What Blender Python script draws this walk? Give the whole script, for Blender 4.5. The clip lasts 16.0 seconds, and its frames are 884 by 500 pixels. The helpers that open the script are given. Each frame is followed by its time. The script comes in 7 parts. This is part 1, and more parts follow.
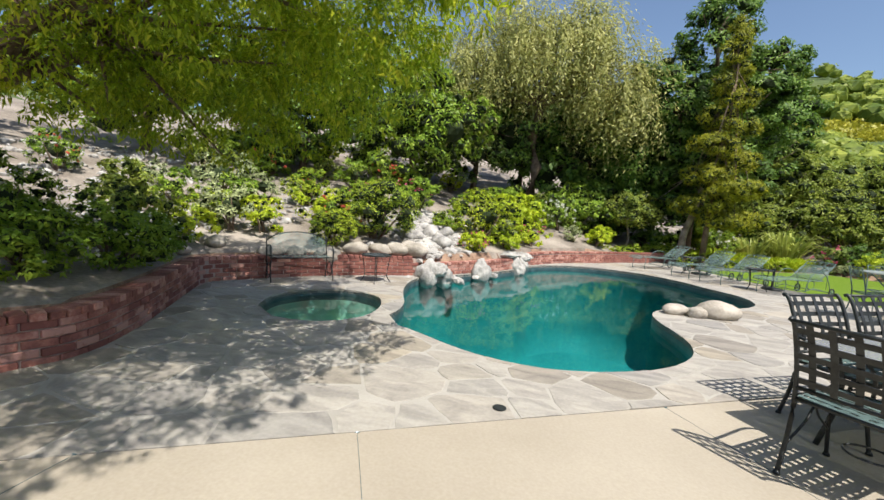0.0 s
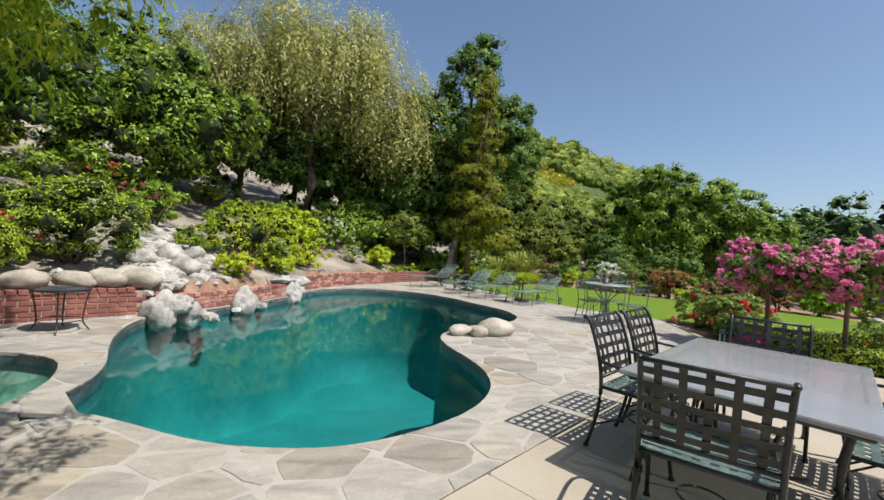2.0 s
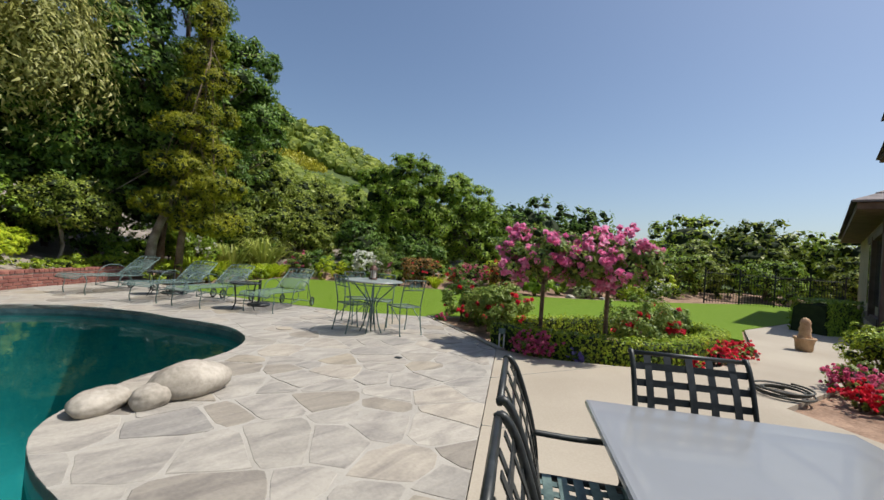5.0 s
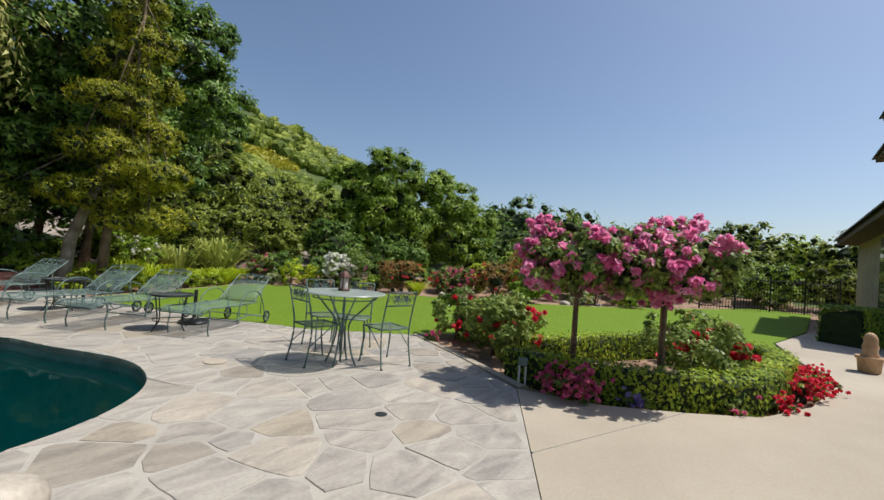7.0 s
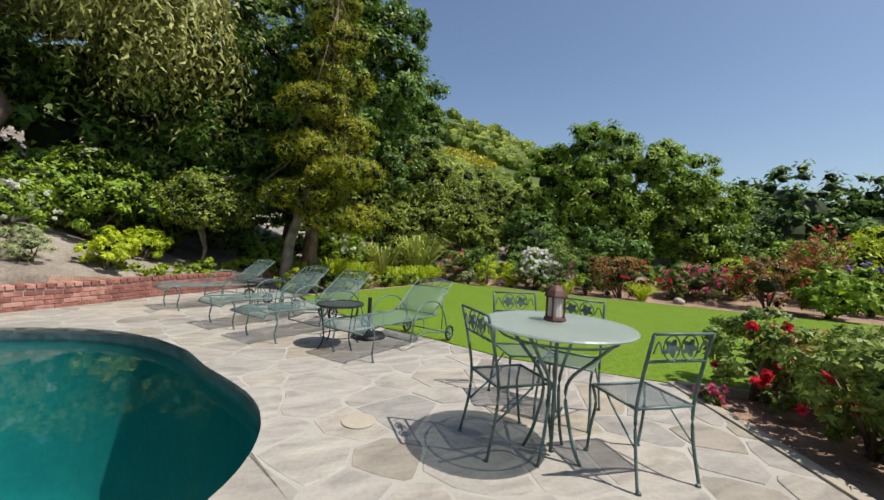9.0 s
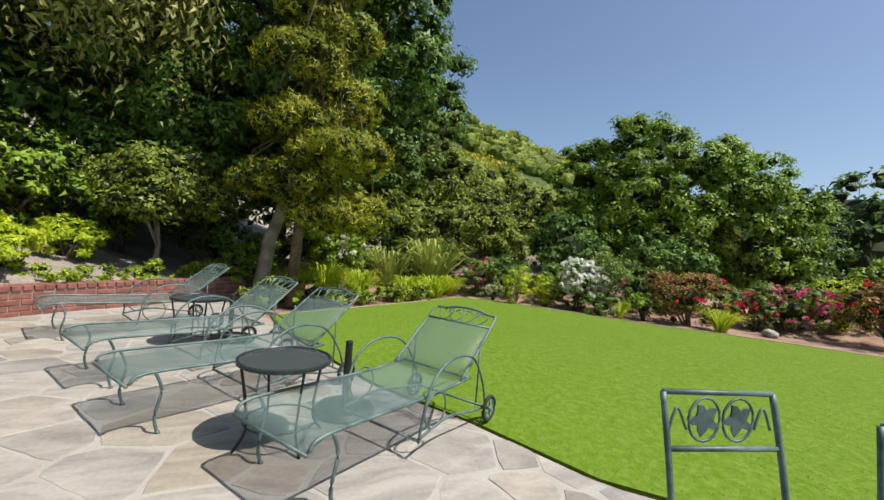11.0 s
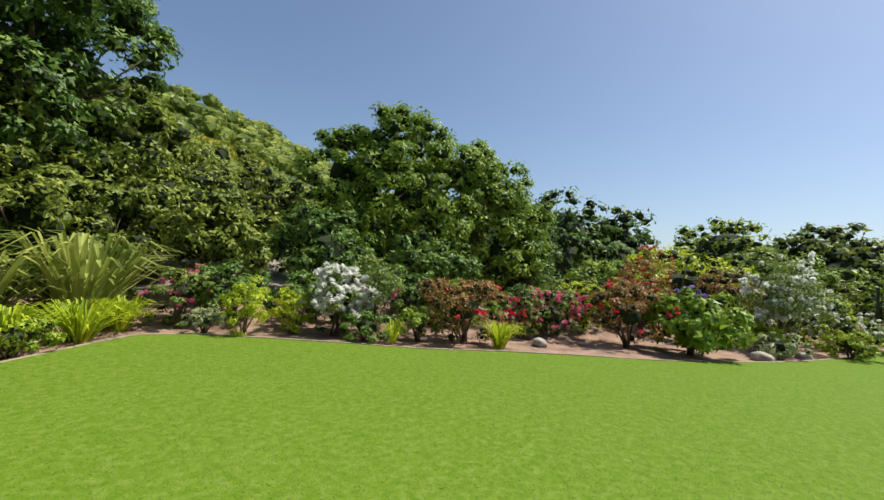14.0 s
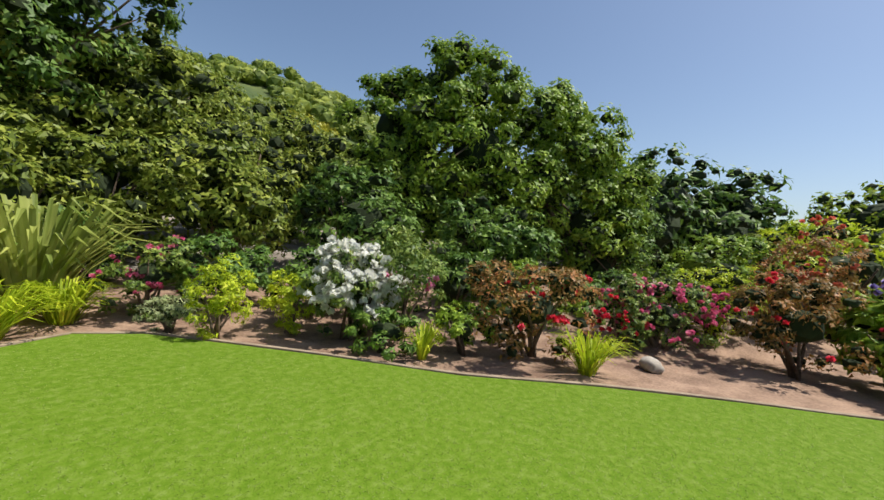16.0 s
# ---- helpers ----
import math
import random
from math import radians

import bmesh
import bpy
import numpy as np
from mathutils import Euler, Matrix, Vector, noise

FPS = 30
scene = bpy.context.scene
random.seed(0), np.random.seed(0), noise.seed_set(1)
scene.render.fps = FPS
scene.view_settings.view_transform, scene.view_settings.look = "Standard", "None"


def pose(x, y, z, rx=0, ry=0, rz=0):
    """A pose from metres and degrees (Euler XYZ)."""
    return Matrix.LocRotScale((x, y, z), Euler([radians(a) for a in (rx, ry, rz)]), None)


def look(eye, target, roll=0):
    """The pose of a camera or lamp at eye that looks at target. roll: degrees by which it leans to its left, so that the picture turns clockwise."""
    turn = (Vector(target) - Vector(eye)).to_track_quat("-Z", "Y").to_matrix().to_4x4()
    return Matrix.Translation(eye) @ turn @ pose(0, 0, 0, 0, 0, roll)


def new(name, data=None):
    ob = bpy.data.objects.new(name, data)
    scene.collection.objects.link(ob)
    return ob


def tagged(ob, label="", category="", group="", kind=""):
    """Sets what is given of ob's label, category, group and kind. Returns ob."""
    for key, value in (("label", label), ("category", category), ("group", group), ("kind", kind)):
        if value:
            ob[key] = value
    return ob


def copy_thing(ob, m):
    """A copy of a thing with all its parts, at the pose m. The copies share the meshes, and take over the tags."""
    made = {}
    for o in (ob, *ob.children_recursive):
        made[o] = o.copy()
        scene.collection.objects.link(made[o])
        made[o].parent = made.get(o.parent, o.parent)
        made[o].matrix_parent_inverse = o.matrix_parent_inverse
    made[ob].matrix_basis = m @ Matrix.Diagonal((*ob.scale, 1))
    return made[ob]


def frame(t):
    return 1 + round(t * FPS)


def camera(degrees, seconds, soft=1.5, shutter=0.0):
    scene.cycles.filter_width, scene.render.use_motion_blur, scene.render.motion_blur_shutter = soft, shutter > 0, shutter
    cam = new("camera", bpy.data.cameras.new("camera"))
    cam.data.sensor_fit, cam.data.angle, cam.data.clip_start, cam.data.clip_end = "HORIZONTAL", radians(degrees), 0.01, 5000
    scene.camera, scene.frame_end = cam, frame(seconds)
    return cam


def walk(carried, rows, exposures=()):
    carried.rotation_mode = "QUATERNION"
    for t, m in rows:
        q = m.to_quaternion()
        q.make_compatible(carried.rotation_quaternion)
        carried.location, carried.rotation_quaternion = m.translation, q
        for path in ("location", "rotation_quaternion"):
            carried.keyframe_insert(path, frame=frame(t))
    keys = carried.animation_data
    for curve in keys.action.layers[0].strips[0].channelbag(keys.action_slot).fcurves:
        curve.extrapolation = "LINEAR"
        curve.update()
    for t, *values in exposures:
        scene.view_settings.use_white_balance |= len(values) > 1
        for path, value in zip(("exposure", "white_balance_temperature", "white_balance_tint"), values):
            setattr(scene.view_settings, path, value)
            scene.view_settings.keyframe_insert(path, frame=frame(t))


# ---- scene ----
cam = camera(94.4, 16.0)
PATH = [
    (0, (1.122, 0.803, 1.237), (0.536, 2.706, 1.055), 3.7),
    (0.5, (1.09, 0.913, 1.226), (0.751, 2.878, 1.079), 5.2),
    (1, (1.058, 1.154, 1.22), (0.989, 3.15, 1.133), 5.4),
    (1.5, (1.002, 1.468, 1.225), (1.198, 3.458, 1.193), 4.8),
    (2, (1.015, 1.796, 1.203), (1.47, 3.743, 1.195), 4.3),
    (2.5, (1.082, 2.156, 1.192), (1.787, 4.028, 1.18), 4.4),
    (3, (1.184, 2.532, 1.178), (2.119, 4.3, 1.152), 4.6),
    (3.5, (1.396, 2.863, 1.192), (2.517, 4.519, 1.161), 5.0),
    (4, (1.606, 3.222, 1.19), (2.868, 4.773, 1.167), 4.8),
    (4.5, (1.904, 3.556, 1.181), (3.27, 5.016, 1.182), 4.5),
    (5, (2.163, 3.917, 1.201), (3.628, 5.278, 1.225), 4.3),
    (5.2, (2.261, 4.043, 1.2), (3.765, 5.361, 1.234), 4.2),
    (7.3, (3.366, 5.403, 1.177), (4.908, 6.675, 1.223), 4.3),
    (7.5, (3.508, 5.576, 1.181), (4.957, 6.954, 1.196), 4.2),
    (8, (3.855, 5.969, 1.187), (5.031, 7.586, 1.141), 4.4),
    (8.5, (4.086, 6.42, 1.189), (5.021, 8.186, 1.112), 3.9),
    (9, (4.356, 6.829, 1.194), (5.146, 8.666, 1.149), 3.1),
    (9.2, (4.443, 6.992, 1.21), (5.194, 8.846, 1.187), 2.8),
    (11.3, (5.147, 9.166, 1.144), (5.889, 11.023, 1.126), 5.2),
    (11.5, (5.214, 9.337, 1.14), (6.025, 11.165, 1.119), 5.4),
    (12, (5.415, 9.758, 1.139), (6.515, 11.429, 1.13), 5.6),
    (12.5, (5.679, 10.119, 1.138), (7.093, 11.533, 1.177), 5.5),
    (13, (6.001, 10.47, 1.182), (7.691, 11.538, 1.257), 4.8),
    (13.5, (6.37, 10.77, 1.144), (8.09, 11.789, 1.203), 3.8),
    (14, (6.803, 11.076, 1.184), (8.428, 12.238, 1.277), 4.2),
    (14.5, (7.252, 11.375, 1.199), (8.788, 12.653, 1.27), 4.8),
    (15, (7.76, 11.677, 1.247), (9.219, 13.045, 1.278), 4.6),
    (15.5, (8.265, 11.989, 1.294), (9.685, 13.397, 1.279), 4.7),
    (16, (8.787, 12.286, 1.301), (10.191, 13.708, 1.221), 5.1),
]
EXPOSURES = [(0.0, 0.48), (2.0, 0.28), (5.0, 0.08), (8.5, 0.12), (11.5, 0.28), (16.0, 0.22)]
walk(cam, [(t, look(eye, target, roll)) for t, eye, target, roll in PATH], EXPOSURES)

# ---- world and sun ----
SUN_DIR = Vector((0.44, -0.40, 1.0)).normalized()
world = bpy.data.worlds.new("world")
scene.world = world
world.use_nodes = True
wn = world.node_tree.nodes
sky = wn.new("ShaderNodeTexSky")
sky.sky_type = "NISHITA"
sky.sun_disc = False
sky.sun_elevation = math.asin(SUN_DIR.z)
sky.sun_rotation = math.atan2(SUN_DIR.x, SUN_DIR.y)
sky.air_density, sky.dust_density, sky.ozone_density = 1.0, 1.5, 2.2
world.node_tree.links.new(sky.outputs[0], wn["Background"].inputs[0])
wn["Background"].inputs[1].default_value = 0.115
sun = new("sun", bpy.data.lights.new("sun", "SUN"))
sun.data.energy, sun.data.angle, sun.data.color = 5.0, radians(0.5), (1.0, 0.95, 0.87)
sun.matrix_world = look(SUN_DIR * 40, (0, 0, 0))

rng = np.random.default_rng(7)


# ---- materials ----
def node_mat(name):
    m = bpy.data.materials.new(name)
    m.use_nodes = True
    nt = m.node_tree
    return m, nt.nodes, nt.links, nt.nodes["Principled BSDF"]


def surf(name, c1, c2, scale=4.0, fine=60.0, rough=0.7, bump=0.2, metal=0.0, random=0.0, spec=0.4, c3=None):
    """A surface with large stains, fine grain and relief; random varies it from piece to piece."""
    m, n, l, b = node_mat(name)
    tc = n.new("ShaderNodeTexCoord")
    geo = n.new("ShaderNodeNewGeometry")
    a = n.new("ShaderNodeTexNoise")
    a.inputs["Scale"].default_value, a.inputs["Detail"].default_value = scale, 6
    f = n.new("ShaderNodeTexNoise")
    f.inputs["Scale"].default_value, f.inputs["Detail"].default_value = fine, 8
    for t in (a, f):
        l.new(geo.outputs["Position"], t.inputs["Vector"])
    ramp = n.new("ShaderNodeValToRGB")
    ramp.color_ramp.elements[0].position, ramp.color_ramp.elements[1].position = 0.32, 0.68
    ramp.color_ramp.elements[0].color, ramp.color_ramp.elements[1].color = (*c1, 1), (*c2, 1)
    if c3:
        e = ramp.color_ramp.elements.new(0.52)
        e.color = (*c3, 1)
    mixf = n.new("ShaderNodeMath")
    mixf.operation = "MULTIPLY_ADD"
    l.new(f.outputs[0], mixf.inputs[0])
    mixf.inputs[1].default_value = 0.45
    sub = n.new("ShaderNodeMath")
    sub.operation = "MULTIPLY_ADD"
    l.new(a.outputs[0], sub.inputs[0])
    sub.inputs[1].default_value, sub.inputs[2].default_value = 0.9, -0.18
    last = sub.outputs[0]
    if random:
        oi = n.new("ShaderNodeObjectInfo")
        rr = n.new("ShaderNodeMath")
        rr.operation = "MULTIPLY_ADD"
        l.new(oi.outputs["Random"], rr.inputs[0])
        rr.inputs[1].default_value = random
        l.new(last, rr.inputs[2])
        r2 = n.new("ShaderNodeMath")
        r2.operation = "SUBTRACT"
        l.new(rr.outputs[0], r2.inputs[0])
        r2.inputs[1].default_value = random / 2
        last = r2.outputs[0]
    l.new(last, mixf.inputs[2])
    l.new(mixf.outputs[0], ramp.inputs[0])
    l.new(ramp.outputs[0], b.inputs["Base Color"])
    b.inputs["Roughness"].default_value, b.inputs["Metallic"].default_value = rough, metal
    b.inputs["Specular IOR Level"].default_value = spec
    if bump:
        bp = n.new("ShaderNodeBump")
        bp.inputs["Strength"].default_value, bp.inputs["Distance"].default_value = bump, 0.01
        l.new(mixf.outputs[0], bp.inputs["Height"])
        l.new(bp.outputs[0], b.inputs["Normal"])
    return m


def leafy(name, c1, c2, c3=None, thru=0.35, rough=0.5):
    """Leaves or petals: each leaf has a tone of its own, light passes through."""
    m, n, l, b = node_mat(name)
    geo = n.new("ShaderNodeNewGeometry")
    noi = n.new("ShaderNodeTexNoise")
    noi.inputs["Scale"].default_value = 1.3
    l.new(geo.outputs["Position"], noi.inputs["Vector"])
    add = n.new("ShaderNodeMath")
    add.operation = "MULTIPLY_ADD"
    l.new(geo.outputs["Random Per Island"], add.inputs[0])
    add.inputs[1].default_value = 0.6
    sc = n.new("ShaderNodeMath")
    sc.operation = "MULTIPLY_ADD"
    l.new(noi.outputs[0], sc.inputs[0])
    sc.inputs[1].default_value, sc.inputs[2].default_value = 0.9, -0.25
    l.new(sc.outputs[0], add.inputs[2])
    ramp = n.new("ShaderNodeValToRGB")
    ramp.color_ramp.elements[0].position, ramp.color_ramp.elements[1].position = 0.15, 0.9
    ramp.color_ramp.elements[0].color, ramp.color_ramp.elements[1].color = (*c1, 1), (*c2, 1)
    if c3:
        e = ramp.color_ramp.elements.new(0.55)
        e.color = (*c3, 1)
    l.new(add.outputs[0], ramp.inputs[0])
    l.new(ramp.outputs[0], b.inputs["Base Color"])
    b.inputs["Roughness"].default_value = rough
    b.inputs["Specular IOR Level"].default_value = 0.3
    tr = n.new("ShaderNodeBsdfTranslucent")
    l.new(ramp.outputs[0], tr.inputs[0])
    mx = n.new("ShaderNodeMixShader")
    mx.inputs[0].default_value = thru
    l.new(b.outputs[0], mx.inputs[1])
    l.new(tr.outputs[0], mx.inputs[2])
    l.new(mx.outputs[0], n["Material Output"].inputs[0])
    return m


def cleft_stone(name, island):
    """Split flagstone: each stone has its own tone, with cleft bands and fine grain."""
    m, n, l, b = node_mat(name)
    geo = n.new("ShaderNodeNewGeometry")
    rand = geo.outputs["Random Per Island"] if island else n.new("ShaderNodeObjectInfo").outputs["Random"]
    tone = n.new("ShaderNodeValToRGB")
    el = tone.color_ramp.elements
    el[0].position, el[0].color = 0.0, (0.250, 0.228, 0.200, 1)
    el[1].position, el[1].color = 1.0, (0.375, 0.348, 0.306, 1)
    for p, c in ((0.14, (0.318, 0.280, 0.222, 1)), (0.24, (0.315, 0.297, 0.268, 1)), (0.45, (0.352, 0.330, 0.294, 1)), (0.62, (0.330, 0.308, 0.276, 1)), (0.75, (0.375, 0.338, 0.285, 1)), (0.86, (0.275, 0.262, 0.243, 1))):
        el.new(p).color = c
    l.new(rand, tone.inputs[0])
    mp = n.new("ShaderNodeMapping")
    mp.inputs["Scale"].default_value = (1.0, 2.6, 1.0)
    l.new(geo.outputs["Position"], mp.inputs["Vector"])
    turn = n.new("ShaderNodeCombineXYZ")
    tm = n.new("ShaderNodeMath")
    tm.operation = "MULTIPLY"
    tm.inputs[1].default_value = 6.28
    l.new(rand, tm.inputs[0])
    l.new(tm.outputs[0], turn.inputs[2])
    l.new(turn.outputs[0], mp.inputs["Rotation"])
    band = n.new("ShaderNodeTexNoise")
    band.inputs["Scale"].default_value, band.inputs["Detail"].default_value, band.inputs["Distortion"].default_value = 2.4, 7, 1.2
    l.new(mp.outputs[0], band.inputs["Vector"])
    fine = n.new("ShaderNodeTexNoise")
    fine.inputs["Scale"].default_value, fine.inputs["Detail"].default_value = 38, 6
    l.new(geo.outputs["Position"], fine.inputs["Vector"])
    mixv = n.new("ShaderNodeMath")
    mixv.operation = "MULTIPLY_ADD"
    l.new(fine.outputs[0], mixv.inputs[0])
    mixv.inputs[1].default_value = 0.35
    l.new(band.outputs[0], mixv.inputs[2])
    ramp = n.new("ShaderNodeValToRGB")
    ramp.color_ramp.elements[0].position, ramp.color_ramp.elements[0].color = 0.42, (0.66, 0.65, 0.66, 1)
    ramp.color_ramp.elements[1].position, ramp.color_ramp.elements[1].color = 0.86, (1.16, 1.15, 1.12, 1)
    l.new(mixv.outputs[0], ramp.inputs[0])
    mul = n.new("ShaderNodeVectorMath")
    mul.operation = "MULTIPLY"
    l.new(tone.outputs[0], mul.inputs[0])
    l.new(ramp.outputs[0], mul.inputs[1])
    l.new(mul.outputs[0], b.inputs["Base Color"])
    b.inputs["Roughness"].default_value = 0.75
    b.inputs["Specular IOR Level"].default_value = 0.35
    bp = n.new("ShaderNodeBump")
    bp.inputs["Strength"].default_value, bp.inputs["Distance"].default_value = 0.5, 0.012
    l.new(mixv.outputs[0], bp.inputs["Height"])
    l.new(bp.outputs[0], b.inputs["Normal"])
    return m


def water_mat(name, tint):
    m, n, l, b = node_mat(name)
    geo = n.new("ShaderNodeNewGeometry")
    noi = n.new("ShaderNodeTexNoise")
    noi.inputs["Scale"].default_value, noi.inputs["Detail"].default_value = 3.0, 3
    l.new(geo.outputs["Position"], noi.inputs["Vector"])
    bp = n.new("ShaderNodeBump")
    bp.inputs["Strength"].default_value, bp.inputs["Distance"].default_value = 0.10, 0.03
    l.new(noi.outputs[0], bp.inputs["Height"])
    gl = n.new("ShaderNodeBsdfGlossy")
    gl.inputs["Roughness"].default_value = 0.02
    l.new(bp.outputs[0], gl.inputs["Normal"])
    tp = n.new("ShaderNodeBsdfTransparent")
    tp.inputs[0].default_value = (*tint, 1)
    fr = n.new("ShaderNodeFresnel")
    fr.inputs[0].default_value = 1.33
    l.new(bp.outputs[0], fr.inputs["Normal"])
    mx = n.new("ShaderNodeMixShader")
    l.new(fr.outputs[0], mx.inputs[0])
    l.new(tp.outputs[0], mx.inputs[1])
    l.new(gl.outputs[0], mx.inputs[2])
    l.new(mx.outputs[0], n["Material Output"].inputs[0])
    return m


def frosted(name, col, clear, rough):
    """Grey frosted glass, also used for the round metal top: part of the light passes straight through."""
    m, n, l, b = node_mat(name)
    geo = n.new("ShaderNodeNewGeometry")
    noi = n.new("ShaderNodeTexNoise")
    noi.inputs["Scale"].default_value, noi.inputs["Detail"].default_value = 2.5, 5
    l.new(geo.outputs["Position"], noi.inputs["Vector"])
    ramp = n.new("ShaderNodeValToRGB")
    ramp.color_ramp.elements[0].color = (*(c * 0.85 for c in col), 1)
    ramp.color_ramp.elements[1].color = (*(min(1, c * 1.15) for c in col), 1)
    l.new(noi.outputs[0], ramp.inputs[0])
    l.new(ramp.outputs[0], b.inputs["Base Color"])
    b.inputs["Roughness"].default_value = rough
    tp = n.new("ShaderNodeBsdfTransparent")
    tp.inputs[0].default_value = (0.9, 0.95, 0.93, 1)
    mx = n.new("ShaderNodeMixShader")
    mx.inputs[0].default_value = 1 - clear
    l.new(tp.outputs[0], mx.inputs[1])
    l.new(b.outputs[0], mx.inputs[2])
    l.new(mx.outputs[0], n["Material Output"].inputs[0])
    return m


def mesh_metal(name, col, cell=0.011, cover=0.13):
    """Expanded-metal sheet: a diamond lattice of painted metal with holes."""
    m, n, l, b = node_mat(name)
    tc = n.new("ShaderNodeTexCoord")
    sep = n.new("ShaderNodeSeparateXYZ")
    l.new(tc.outputs["UV"], sep.inputs[0])
    outs = []
    for sgn in (1, -1):
        mad = n.new("ShaderNodeMath")
        mad.operation = "MULTIPLY_ADD"
        l.new(sep.outputs[1], mad.inputs[0])
        mad.inputs[1].default_value = 0.5 * sgn
        l.new(sep.outputs[0], mad.inputs[2])
        dv = n.new("ShaderNodeMath")
        dv.operation = "DIVIDE"
        l.new(mad.outputs[0], dv.inputs[0])
        dv.inputs[1].default_value = cell
        fr = n.new("ShaderNodeMath")
        fr.operation = "FRACT"
        l.new(dv.outputs[0], fr.inputs[0])
        lt = n.new("ShaderNodeMath")
        lt.operation = "LESS_THAN"
        l.new(fr.outputs[0], lt.inputs[0])
        lt.inputs[1].default_value = cover
        outs.append(lt.outputs[0])
    mxm = n.new("ShaderNodeMath")
    mxm.operation = "MAXIMUM"
    l.new(outs[0], mxm.inputs[0])
    l.new(outs[1], mxm.inputs[1])
    b.inputs["Base Color"].default_value = (*col, 1)
    b.inputs["Roughness"].default_value = 0.5
    tp = n.new("ShaderNodeBsdfTransparent")
    mx = n.new("ShaderNodeMixShader")
    l.new(mxm.outputs[0], mx.inputs[0])
    l.new(tp.outputs[0], mx.inputs[1])
    l.new(b.outputs[0], mx.inputs[2])
    l.new(mx.outputs[0], n["Material Output"].inputs[0])
    return m


